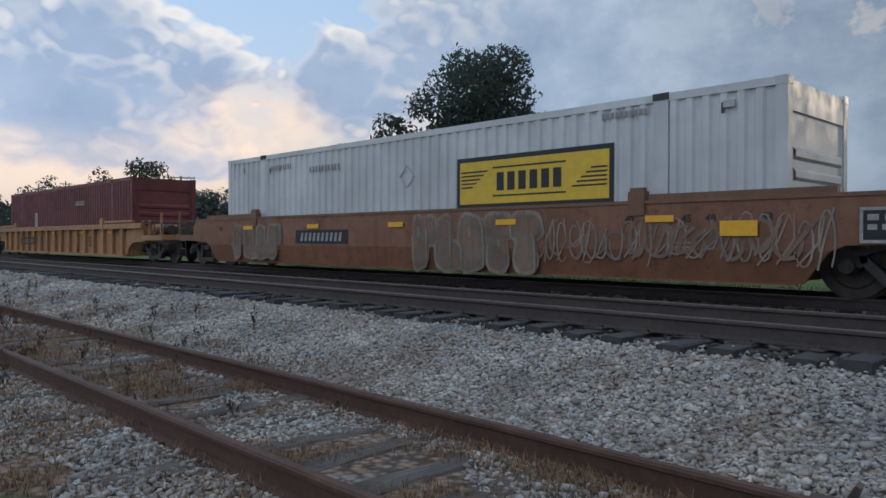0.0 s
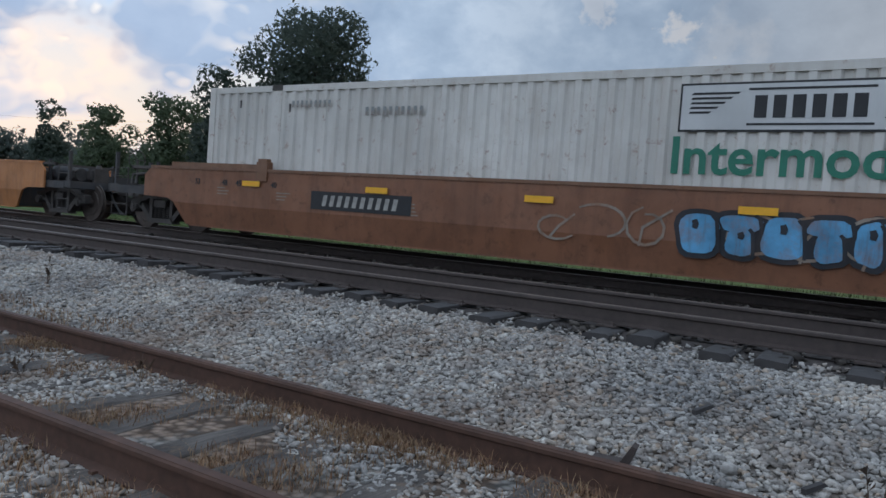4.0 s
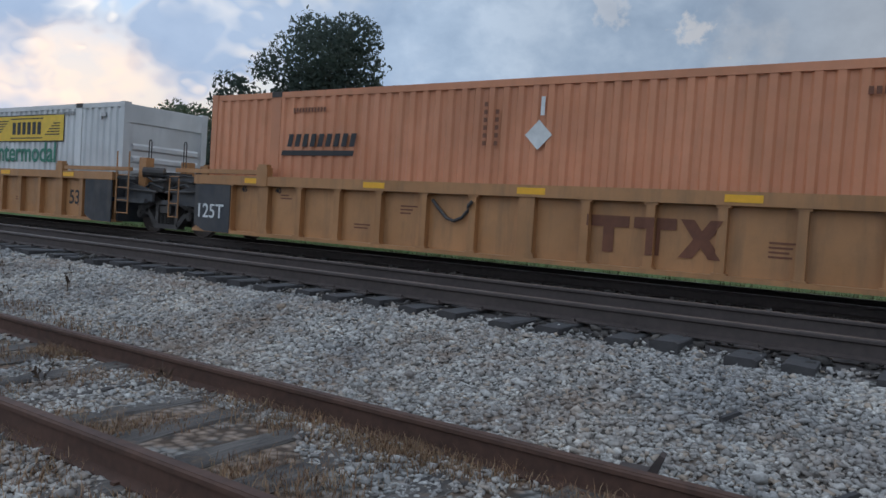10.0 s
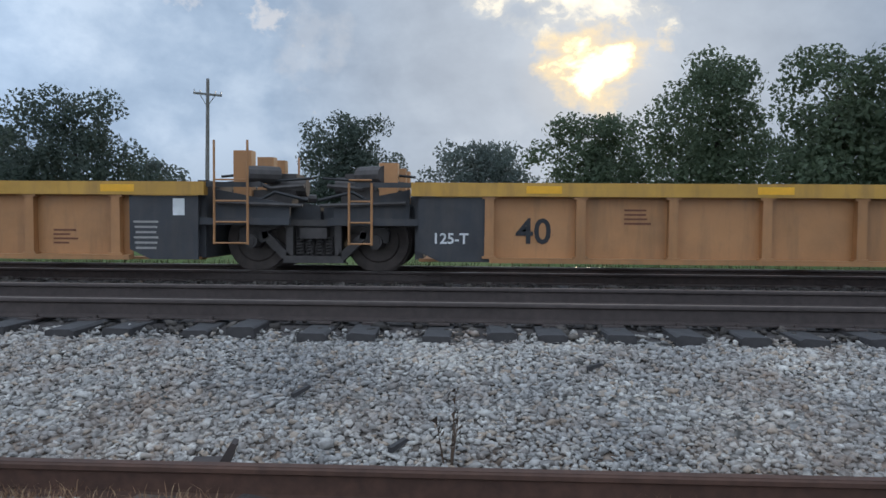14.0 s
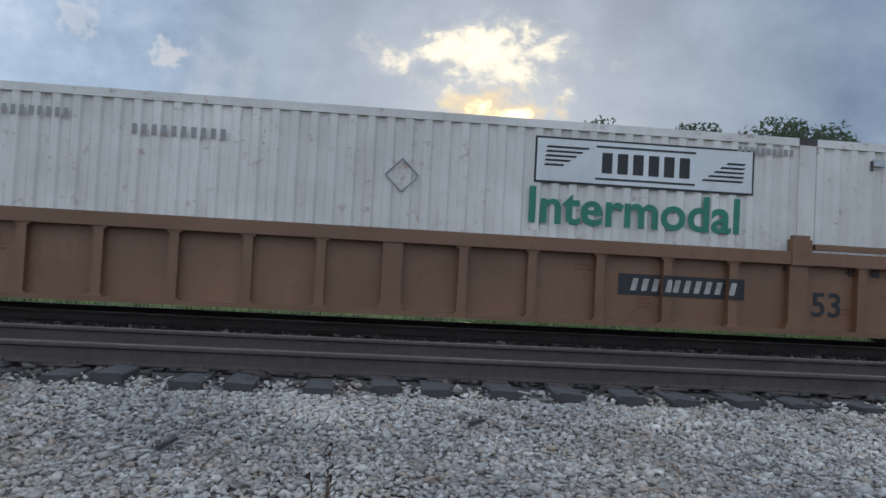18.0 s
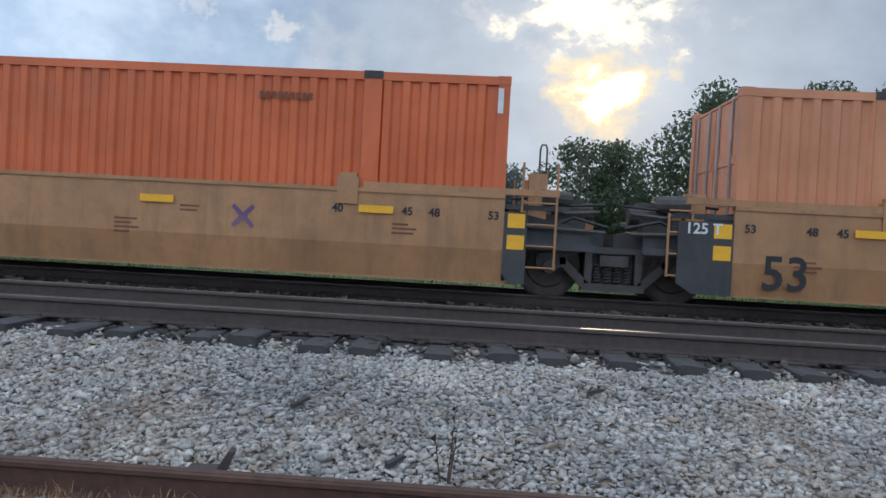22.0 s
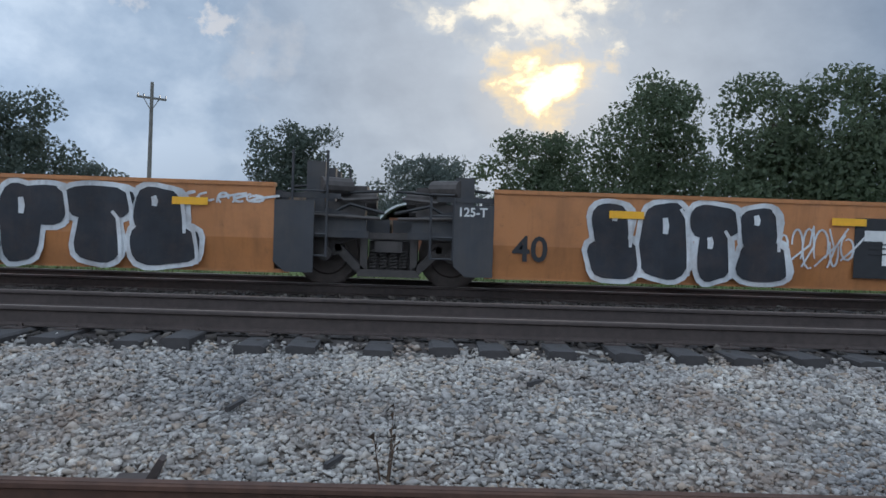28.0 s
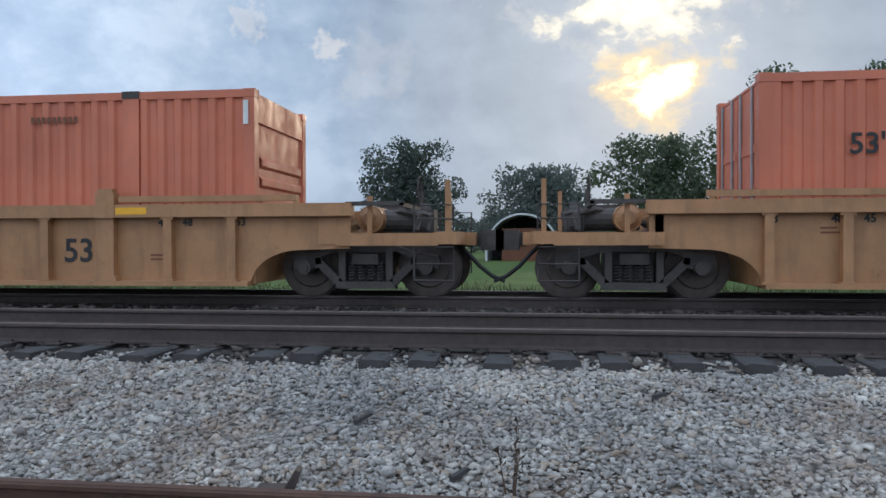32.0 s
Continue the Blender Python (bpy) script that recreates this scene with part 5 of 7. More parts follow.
def fleet_mark(colour, board=None, size=0.5):
    out = []
    if board:
        out.append(("mark_board", flat(size * 5.2, size * 1.7), board, 0, 0, 0.0))
    k = size
    wx = 1.28 if board else 1.0
    if board:
        out += [("mark_stripe", flat(size * 4.4, 0.022 * size / 0.5), board, 0, dz * size, 0.010) for dz in (-0.16, 0.0, 0.12)]
    tee = shared(("tee", k, wx), lambda bm: slab(bm, [(u * wx, v) for u, v in [(-0.15 * k, -0.48 * k), (0.15 * k, -0.48 * k), (0.15 * k, 0.2 * k), (0.56 * k, 0.2 * k), (0.56 * k, 0.5 * k), (-0.56 * k, 0.5 * k), (-0.56 * k, 0.2 * k), (-0.15 * k, 0.2 * k)]], -0.003, 0))
    cross = shared(("cross", k, wx), lambda bm: slab(bm, [(u * wx, v) for u, v in [(-0.55 * k, -0.48 * k), (-0.2 * k, -0.48 * k), (0, -0.2 * k), (0.2 * k, -0.48 * k), (0.55 * k, -0.48 * k), (0.2 * k, 0.0), (0.55 * k, 0.5 * k), (0.2 * k, 0.5 * k), (0, 0.22 * k), (-0.2 * k, 0.5 * k), (-0.55 * k, 0.5 * k), (-0.2 * k, 0.0)]], -0.003, 0))
    out += [("fleet_mark", tee, colour, -1.25 * k * wx, 0, 0.006), ("fleet_mark", tee, colour, 0, 0, 0.006), ("fleet_mark", cross, colour, 1.2 * k * wx, 0, 0.006)]
    return out


def num(text, size=0.5, mat="mark_black"):
    return [("numeral", lettering(text, size, 0.008), M[mat], 0, 0, 0.0)]


def blob(bm, x, z, w, h, rnd, lift=0.0, n=22):
    """One rounded, uneven patch of paint."""
    ph = rnd.uniform(0, 6.28)
    pts = []
    for k in range(n):
        a = k * math.tau / n
        c, d = math.cos(a), math.sin(a)
        q = (abs(c) ** 3.2 + abs(d) ** 3.2) ** (-1 / 3.2)
        q *= 1 + 0.05 * math.sin(3 * a + ph) + 0.03 * math.sin(5 * a - ph)
        pts.append((x + w / 2 * q * c, z + h / 2 * q * d))
    slab(bm, pts, -0.002 - lift, -lift)


def stroke(bm, pts, w, lift=0.0):
    """A brushed line along points in x and z, as one strip with its width kept at the bends."""
    left, right = [], []
    n = len(pts)
    for i, (x, z) in enumerate(pts):
        (ax, az), (bx, bz) = pts[max(i - 1, 0)], pts[min(i + 1, n - 1)]
        dx, dz = bx - ax, bz - az
        l = math.hypot(dx, dz) or 1
        k = w / 2 * (0.75 + 0.5 * math.sin(3.1 * (i + 0.5) / n))
        left.append(bm.verts.new((x - dz / l * k, -lift, z + dx / l * k)))
        right.append(bm.verts.new((x + dz / l * k, -lift, z - dx / l * k)))
    for i in range(n - 1):
        bm.faces.new((left[i], right[i], right[i + 1], left[i + 1]))


def swirl(rnd, x, z, w, h, n=9):
    a, t = rnd.uniform(0, 6.28), rnd.uniform(3.5, 6.5) * rnd.choice((-1, 1))
    return [(x + w / 2 * (1 - 0.35 * k / n) * math.cos(a + t * k / n), z + h / 2 * (1 - 0.35 * k / n) * math.sin(a + t * k / n)) for k in range(n + 1)]


def bubbles(x0, x1, z0, z1, n, seed, fill="g_black", rim="g_white", glint=True):
    """Fat rounded letter-like shapes with a pale outline, as sprayed on the car sides."""
    rnd = random.Random(seed)
    step = (x1 - x0) / n
    H = z1 - z0
    spots = []
    for k in range(n):
        x = x0 + step * (k + 0.5)
        form = rnd.randrange(5)
        if form == 0:
            spots += [(x, z0 + H * 0.5, step * 1.08, H)]
        elif form == 1:
            spots += [(x - step * 0.18, z0 + H * 0.5, step * 0.7, H), (x + step * 0.15, z0 + H * 0.72, step * 0.85, H * 0.54)]
        elif form == 2:
            spots += [(x - step * 0.15, z0 + H * 0.5, step * 0.72, H), (x + step * 0.22, z0 + H * 0.27, step * 0.9, H * 0.54)]
        elif form == 3:
            spots += [(x, z0 + H * 0.77, step * 1.1, H * 0.46), (x, z0 + H * 0.36, step * 0.75, H * 0.72)]
        else:
            spots += [(x, z0 + H * 0.28, step * 1.12, H * 0.56), (x - step * 0.08, z0 + H * 0.68, step * 0.85, H * 0.62)]
    def outer(bm):
        for i, (x, z, w, h) in enumerate(spots):
            blob(bm, x, z, w + 0.08, h + 0.08, random.Random(seed + i), 0.0008 * i)
    def inner(bm):
        for i, (x, z, w, h) in enumerate(spots):
            blob(bm, x, z, w - 0.06, h - 0.06, random.Random(seed + i), 0.0008 * i)
    def line(bm):
        for i, (x, z, w, h) in enumerate(spots):
            if h > H * 0.6 and rnd.random() < 0.8:
                u = rnd.uniform(-0.12, 0.08) * w
                stroke(bm, [(x + u, z + h * 0.10), (x + u + 0.01, z + h * 0.2), (x + u - 0.01, z + h * 0.30)], 0.07, 0.001 * i)
            if rnd.random() < 0.8:
                stroke(bm, [(x + w * 0.46, z - h * 0.42), (x + w * 0.45, z - h * 0.1), (x + w * 0.40, z + h * 0.3), (x + w * 0.28, z + h * 0.42)], 0.045, 0.001 * i + 0.0005)
    key = ("spray", x0, x1, seed)
    out = [("spray_outline", shared(key + (0,), outer), M[rim], 0, 0, 0.001), ("spray_fill", shared(key + (1,), inner), M[fill], 0, 0, 0.012)]
    if glint:
        out.append(("spray_lines", shared(key + (2,), line), M[rim], 0, 0, 0.024))
    return out


def scrawl(x0, x1, z0, z1, n, seed, mat="g_white", w=0.035):
    """Loose handwriting-like loops that nobody can read."""
    rnd = random.Random(seed)
    def fill(bm):
        for k in range(n):
            x = x0 + (x1 - x0) * (k + 0.5) / n
            h = (z1 - z0) * rnd.uniform(0.5, 1.0)
            zc = (z0 + z1) / 2 + rnd.uniform(-.2, .2) * (z1 - z0 - h)
            pts = swirl(rnd, x, zc, (x1 - x0) / n * rnd.uniform(0.8, 1.5), h, 11)
            stroke(bm, pts, w, 0.0007 * (k % 7))
            if rnd.random() < 0.5:
                stroke(bm, [(x - 0.1, zc - h * 0.45), (x + rnd.uniform(-.1, .2), zc), (x + rnd.uniform(0.0, 0.35), zc + h * 0.45)], w, 0.0007 * (k % 7) + 0.0004)
    return [("spray_scrawl", shared(("scrawl", x0, x1, seed), fill), M[mat], 0, 0, 0.004)]


def wash(x0, x1, z0, z1, n, seed, mat):
    rnd = random.Random(seed)
    def fill(bm):
        for k in range(n):
            w = (x1 - x0) / n
            blob(bm, x0 + w * (k + 0.5), (z0 + z1) / 2 + rnd.uniform(-.05, .05), w * rnd.uniform(0.7, 1.3), (z1 - z0) * rnd.uniform(0.6, 1.0), rnd, 0.0006 * k)
    return [("spray_patch", shared(("wash", x0, x1, seed), fill), M[mat], 0, 0, 0.001)]


def tall_word(text, x, z, size, wide=1.0):
    return [("word_outline", lettering(text, size, 0.075, 0.0, 1.45, 1.26), M["g_white"], x, z, 0.001), ("word", lettering(text, size, 0.038, 0.0, 1.45, 1.26), M["g_black"], x, z, 0.008)]


U53, U40 = "53 foot well cars", "40 foot well cars"


def triple(starts, style, mat, cmat, label, marks, rib=None, post=None, joint="art"):
    if mat == M["rusty"]:
        post = M["black"]
    for i, s in enumerate(starts):
        le = "coup" if i == 0 else joint + "_l"
        re = "coup" if i == len(starts) - 1 else joint + "_r"
        make_unit(s, LEN53, le, re, style, mat, cmat, label, U53, rib, post, marks[i], gear=M["black"] if style == "smooth" and mat != M["tan"] else None)


def single(s, style, mat, cmat, label, marks, L=LEN53, rib=None, post=None):
    make_unit(s, L, "coup", "coup", style, mat, cmat, label, U53, rib, post, marks, gear=M["brown"] if style == "smooth" else None)


def five(s0, style, mat, cmat, label, marks, post=None, zt=Z_TOP):
    post = post or (M["black"] if style == "smooth" else M["mustard"])
    s = s0
    for i in range(5):
        le = "coup" if i == 0 else "art_l"
        re = "coup" if i == 4 else "art_r"
        make_unit(s, LEN40, le, re, style, mat, cmat, label, U40, None, post, marks[i], zt, M["black"] if style == "smooth" else M["mustard"])
        s += 15.5


def spray_word(text, x, z, size, fill, rim, tall=1.3):
    return [("word_outline", lettering(text, size, 0.085, 0.0, tall, 1.1), M[rim], x, z, 0.001), ("word", lettering(text, size, 0.03, 0.0, tall, 1.1), M[fill], x, z, 0.008)]


def hanging_chain(x):
    return [("hanging_chain", shared("hanging_chain", lambda bm: tube(bm, [(-0.42, -0.03, 1.10), (-0.3, -0.04, 0.98), (-0.1, -0.05, 0.80), (0.05, -0.05, 0.76), (0.2, -0.05, 0.82), (0.36, -0.04, 1.0), (0.45, -0.03, 1.10)], 0.03)), M["truck"], x, 0, 0)]


def painted_cross(x, z, k=0.4):
    return [("painted_cross", shared(("painted_cross", k), lambda bm: (stroke(bm, [(-k / 2, -k / 2), (0, 0), (k / 2, k / 2)], 0.06), stroke(bm, [(-k / 2, k / 2), (0, 0), (k / 2, -k / 2)], 0.06, 0.002))), M["g_purple"], x, z, 0.002)]


rust_lbl = "rust-streaked brown well car with smooth sprayed sides"
org_lbl = "faded orange well car with smooth sides, empty"
tan_rib = "tan well car with ribbed sides and raised end guides"
brown_rib = "dirty brown well car with ribbed sides"
# from the front of what is seen to its end
single(-60.8, "ribbed", M["tan"], M["tan"], tan_rib, at(num("53", 0.55), 12.42, 0.7))
single(-37.5, "ribbed", M["tan"], M["tan"], tan_rib, at(plate(), 4.0, 0.75) + at(num("53", 0.55), 12.42, 0.7))
single(-14.05, "smooth", M["rusty"], M["brown"], rust_lbl, at(plate(2.2), 5.2, 0.88) + bubbles(0.9, 3.4, 0.3, 1.2, 4, 3, "g_umber", "g_dust") + bubbles(8.6, 12.0, 0.2, 1.3, 5, 4, "g_umber", "g_dust") + scrawl(11.8, 16.9, 0.35, 1.3, 19, 5, "g_dust", 0.026) + scrawl(12.2, 16.5, 0.4, 1.2, 11, 6, "g_umber", 0.05) + at([("reflector", flat(0.55, 0.22), M["reflector"], 0, 0, 0.03)], 15.6, 0.98))
five(9.5, "smooth", M["orange"], M["orange"], org_lbl, [at(num("40", 0.5), 1.0, 0.55) + at(plate(), 4.0, 1.0) + scrawl(5.5, 11.8, 0.5, 1.3, 13, 20, "mark_brown", 0.03),
    at(num("40", 0.46), 0.45, 0.6) + at(fleet_mark(M["mark_white"], M["mark_black"], 0.47), 6.15, 0.85) + scrawl(0.7, 4.4, 0.3, 1.25, 12, 19, "g_dust", 0.06) + scrawl(1.0, 4.2, 0.3, 1.1, 9, 18, "g_umber", 0.04) + scrawl(7.7, 10.4, 0.25, 1.2, 8, 22, "g_black", 0.035),
    at(num("40", 0.46), 0.35, 0.6) + at(fleet_mark(M["mark_white"], M["mark_black"], 0.46), 6.08, 0.85) + bubbles(0.76, 4.74, 0.25, 1.3, 4, 24, "g_teal", "g_grey") + scrawl(7.4, 8.0, 0.3, 1.0, 2, 29, "g_green", 0.10) + spray_word("ORGIE", 9.95, 0.74, 1.16, "g_teal", "g_grey", 1.38),
    at(num("40", 0.46), 0.4, 0.6) + at(fleet_mark(M["mark_white"], None, 0.5), 6.4, 0.85) + wash(1.2, 5.4, 0.2, 1.25, 5, 30, "g_dust") + bubbles(1.4, 5.2, 0.3, 1.25, 5, 26, "g_grey", "g_teal") + bubbles(7.7, 11.6, 0.2, 1.25, 5, 27, "g_teal", "g_grey"),
    at(num("40", 0.46), 0.4, 0.6) + at(fleet_mark(M["mark_white"], M["mark_black"], 0.46), 6.1, 0.85)])
triple((91.3, 110.54, 129.75), "smooth", M["rusty"], M["brown"], rust_lbl, [at(plate(), 4.5, 0.9) + bubbles(10.2, 13.4, 0.5, 1.1, 6, 31, "g_blue", "g_black") + scrawl(8, 15, 0.4, 1.2, 10, 32, "g_dust"), at(num("53", 0.5, "mark_brown"), 0.55, 0.6) + at(fleet_mark(M["mark_red"], None, 0.55), 9.45, 0.85) + [("sprayed_words", lettering("FROM THE WEST COAST", 0.18, 0.0), M["g_grey"], 14.85, 0.62, 0.004)] + tall_word("STAYIN", 3.1, 0.78, 0.86) + wash(5.2, 7.4, 0.85, 1.32, 4, 33, "g_green") + wash(6.5, 7.3, 0.5, 0.9, 2, 39, "g_green") + bubbles(7.2, 8.2, 0.5, 1.2, 1, 34, "tan", "mark_brown") + tall_word("TROllS", 12.3, 0.76, 0.92), at(num("53", 0.5), 0.3, 0.6) + at(plate(2.6), 11.4, 0.85) + bubbles(2.7, 5.6, 0.25, 1.35, 4, 35, "g_black", "g_grey") + wash(2.4, 3.0, 0.5, 1.2, 2, 40, "g_teal") + scrawl(5.6, 6.9, 0.3, 0.8, 4, 36, "g_blue", 0.06) + wash(1.0, 1.9, 0.4, 0.9, 2, 37, "sign_yellow") + scrawl(12.9, 16.4, 0.4, 1.3, 9, 38, "g_dust", 0.03)])
single(153.5, "ribbed", M["rib_brown"], M["rib_brown"], "dark brown well car with ribbed sides and yellow reflective strips", at(fleet_mark(M["g_grey"], None, 0.33), 12.1, 0.85), rib=M["rib_brown"])
single(177.3, "smooth", M["rusty"], M["brown"], "rust-red shallow well car with smooth sides, empty", at(plate(2.0, 0.3), 4.2, 1.0), L=12.6)
single(196.6, "smooth", M["brown"], M["brown"], "dark brown well car with smooth sprayed sides", at(plate(), 4.3, 0.62)[1:] + at(num("53", 0.42, "mark_black"), 0.75, 0.5) + scrawl(2.7, 6.2, 1.0, 1.28, 9, 45, "g_white", 0.03) + bubbles(5.4, 7.4, 0.35, 0.95, 5, 41, "brown", "g_white") + wash(7.5, 8.5, 0.2, 1.25, 2, 42, "orange") + bubbles(8.5, 12.6, 0.25, 1.3, 7, 43, "g_purple", "g_teal") + bubbles(9.2, 10.2, 0.3, 1.25, 2, 44, "g_teal", "g_white"))
triple((219.95, 239.35, 258.65), "ribbed", M["mustard"], M["mustard"], "mustard yellow well car with ribbed sides", [at(plate(1.9, 0.3), 3.7, 0.75) + at(num("53", 0.5), 14.45, 0.72), at(fleet_mark(M["mark_brown"], None, 0.55), 10.0, 0.72) + hanging_chain(6.55) + at(num("53", 0.55), 13.45, 0.7), at(plate(1.9, 0.3), 3.9, 0.75) + at(num("53", 0.55), 12.42, 0.7)])
single(281.85, "smooth", M["orange"], M["orange"], "orange well car with smooth scuffed sides", at(plate(2.2), 3.6, 0.9) + at(fleet_mark(M["mark_white"], None, 0.55), 8.6, 0.75) + at(num("53", 0.5, "mark_brown"), 15.1, 0.75))
five(305.52, "ribbed", M["mustard"], M["yellow_chord"], "mustard well car with ribbed sides and bright yellow top chord, empty", [at(plate(1.0, 0.34), 2.9, 0.6) + wash(2.5, 3.3, 0.75, 1.0, 2, 80, "g_blue") + wash(7.3, 8.3, 0.3, 0.95, 3, 81, "g_blue") + scrawl(8.7, 9.7, 0.4, 0.95, 5, 79, "g_black", 0.04),
    at(num("40", 0.5), 1.62, 0.62) + bubbles(9.95, 11.1, 0.35, 1.02, 4, 90, "mustard", "g_white", False) + wash(2.4, 2.85, 0.75, 1.05, 2, 82, "g_blue") + scrawl(3.8, 4.7, 0.5, 0.85, 4, 89, "g_purple", 0.02) + at(fleet_mark(M["mark_brown"], None, 0.29), 6.70, 0.62) + wash(7.5, 8.55, 0.3, 0.72, 4, 83, "g_blue") + scrawl(8.75, 9.6, 0.5, 1.0, 3, 84, "g_grey", 0.05),
    at(num("40", 0.5), 1.62, 0.62) + at(fleet_mark(M["mark_brown"], None, 0.29), 6.70, 0.62), at(num("40", 0.5), 1.62, 0.62) + scrawl(8, 11, 0.4, 1.0, 6, 85, "g_white"), at(num("40", 0.5), 1.62, 0.62) + scrawl(2, 6, 0.4, 1.0, 7, 87, "mark_brown")], zt=1.31)
single(386.65, "smooth", M["rust_orange"], M["rust_orange"], org_lbl, at(plate(2.4), 2.8, 1.05)[1:] + at(fleet_mark(M["mark_dull"], None, 0.4), 8.7, 0.9) + at(num("40", 0.5), 11.6, 0.55), L=12.75)
triple((407.1, 426.55, 445.95), "ribbed", M["rib_brown"], M["rib_brown"], brown_rib, [at(num("53", 0.5), 12.42, 0.7), at(num("53", 0.5), 12.42, 0.7), at(plate(1.9, 0.3), 12.2, 0.80) + at(num("53", 0.5), 14.43, 0.62)])
for s_ in (469.38, 492.66, 515.95):
    single(s_, "ribbed", M["tan"], M["tan"], tan_rib, at(plate(1.9, 0.32) if s_ != 492.66 else fleet_mark(M["mark_brown"], None, 0.24), 3.5 if s_ != 492.66 else 12.42, 0.75) + at(num("53", 0.5), 13.42, 0.70))
triple((539.3, 558.7, 578.02), "smooth", M["tan"], M["tan"], "clean tan well car with smooth sides", [at(num("53", 0.66), 0.62, 0.52) + at(plate(2.6, 0.36), 5.1, 0.98) + bubbles(2.1, 3.5, 0.35, 1.15, 3, 71, "g_black", "g_black", False) + painted_cross(12.45, 0.95, 0.3), at(num("53", 0.66), 0.62, 0.52) + at(fleet_mark(M["mark_red"], None, 0.6), 10.2, 0.78) + painted_cross(4.5, 0.95, 0.3), at(num("53", 0.66), 0.62, 0.52) + painted_cross(3.8, 0.95, 0.3) + at(plate(2.6, 0.36), 9.9, 0.98)])
triple((601.5, 620.9, 640.35), "ribbed", M["rib_brown"], M["mustard"], "rusty well car with mustard top chord and ribbed sides", [at(plate(1.3, 0.3), 4.42, 0.56) + at(num("53", 0.42), 8.75, 0.58) + at(plate(1.2, 0.3), 3.0, 0.56)[:1], at(fleet_mark(M["mark_red"], M["orange"], 0.26), 4.4, 0.72) + at([("patch", flat(1.15, 0.5), M["orange"], 0, 0, 0.0)], 5.82, 0.70) + scrawl(11.0, 11.8, 0.45, 0.85, 4, 88, "mark_black", 0.03) + at([("patch", flat(0.7, 0.5), M["mark_black"], 0, 0, 0.0)], 15.65, 0.62), at(plate(2.2, 0.32), 4.6, 0.6)], rib=M["rust_orange"], joint="dia")
five(663.55, "smooth", M["orange"], M["orange"], "orange well car with smooth sides covered in spray paint, empty", [at(num("40", 0.5), 0.9, 0.55),
    at(num("40", 0.5), 0.42, 0.6) + at(fleet_mark(M["mark_white"], M["mark_black"], 0.5), 6.3, 0.78) + bubbles(7.8, 11.4, 0.22, 1.32, 5, 51),
    at(num("40", 0.5), 0.42, 0.6) + at(fleet_mark(M["mark_white"], M["mark_black"], 0.5), 6.3, 0.78) + bubbles(1.1, 4.0, 0.22, 1.32, 4, 52) + bubbles(7.7, 11.3, 0.22, 1.34, 4, 53) + scrawl(10.9, 12.2, 1.12, 1.28, 6, 54, "g_white", 0.03) + scrawl(4.2, 4.7, 0.9, 1.2, 2, 55),
    at(num("40", 0.5), 0.42, 0.6) + at(fleet_mark(M["mark_white"], M["mark_black"], 0.5), 6.3, 0.78) + bubbles(1.25, 4.05, 0.22, 1.34, 4, 56) + scrawl(3.9, 5.0, 0.4, 1.15, 6, 57, "g_white", 0.025) + bubbles(7.8, 11.2, 0.22, 1.34, 5, 58) + [("sprayed_words", lettering("WASHED", 0.26, 0.006), M["g_white"], 11.72, 0.82, 0.004)],
    at(num("40", 0.5), 0.42, 0.6) + at(plate(2.6, 0.36), 9.2, 0.9)])
single(745.4, "smooth", M["orange"], M["orange"], "orange well car with smooth scribbled sides", at(num("53", 0.6, "mark_brown"), 0.3, 0.62) + at(plate(2.7, 0.36), 6.2, 0.95) + at(fleet_mark(M["mark_white"], M["mark_black"], 0.5), 10.9, 0.78) + scrawl(3.2, 5.0, 0.4, 1.3, 5, 61, "g_black", 0.03) + scrawl(11.6, 16.2, 0.4, 1.3, 15, 62, "mark_brown", 0.022) + scrawl(7.8, 9.8, 0.9, 1.3, 4, 63, "mark_brown", 0.03))
for s_ in (768.85, 792.12, 815.5):
    single(s_, "ribbed", M["tan"], M["tan"], tan_rib, at(plate(1.9, 0.32), 3.5 if s_ < 790 else 10.45, 0.75) + at(num("53", 0.5), 13.42, 0.70))

WHITE = "white corrugated 53 foot container with a yellow sign"
WHITE2 = "white corrugated 53 foot container with sign and green lettering"
make_container(-37.5, LEN53, M["c_maroon"], "dark maroon corrugated container with white marks", bar_row("name_bar", M["mark_dull"], 3.0, 1.0, 0.004, 3, 0.42, 0.3, 0.0, 0.4) + bar_row("name_bar", M["mark_dull"], 6.2, 1.0, 0.004, 7, 0.38, 0.3, 0.0, 0.4) + [("emblem", flat(0.42, 0.7), M["mark_dull"], 4.4, 1.5, 0.004)] + bar_row("number_bar", M["mark_dull"], 10.5, 2.1, 0.004, 6, 0.2))
make_container(-14.05, LEN53, M["white"], WHITE, sign_board("framed"))
make_container(91.3, LEN53, M["white_rusty"], "rust-streaked white corrugated container with a pale sign", sign_board("pale")[:-2])
make_container(110.54, LEN53, M["white"], WHITE2, sign_board("pale"))
make_container(129.75, LEN53, M["white"], WHITE, sign_board("framed"))


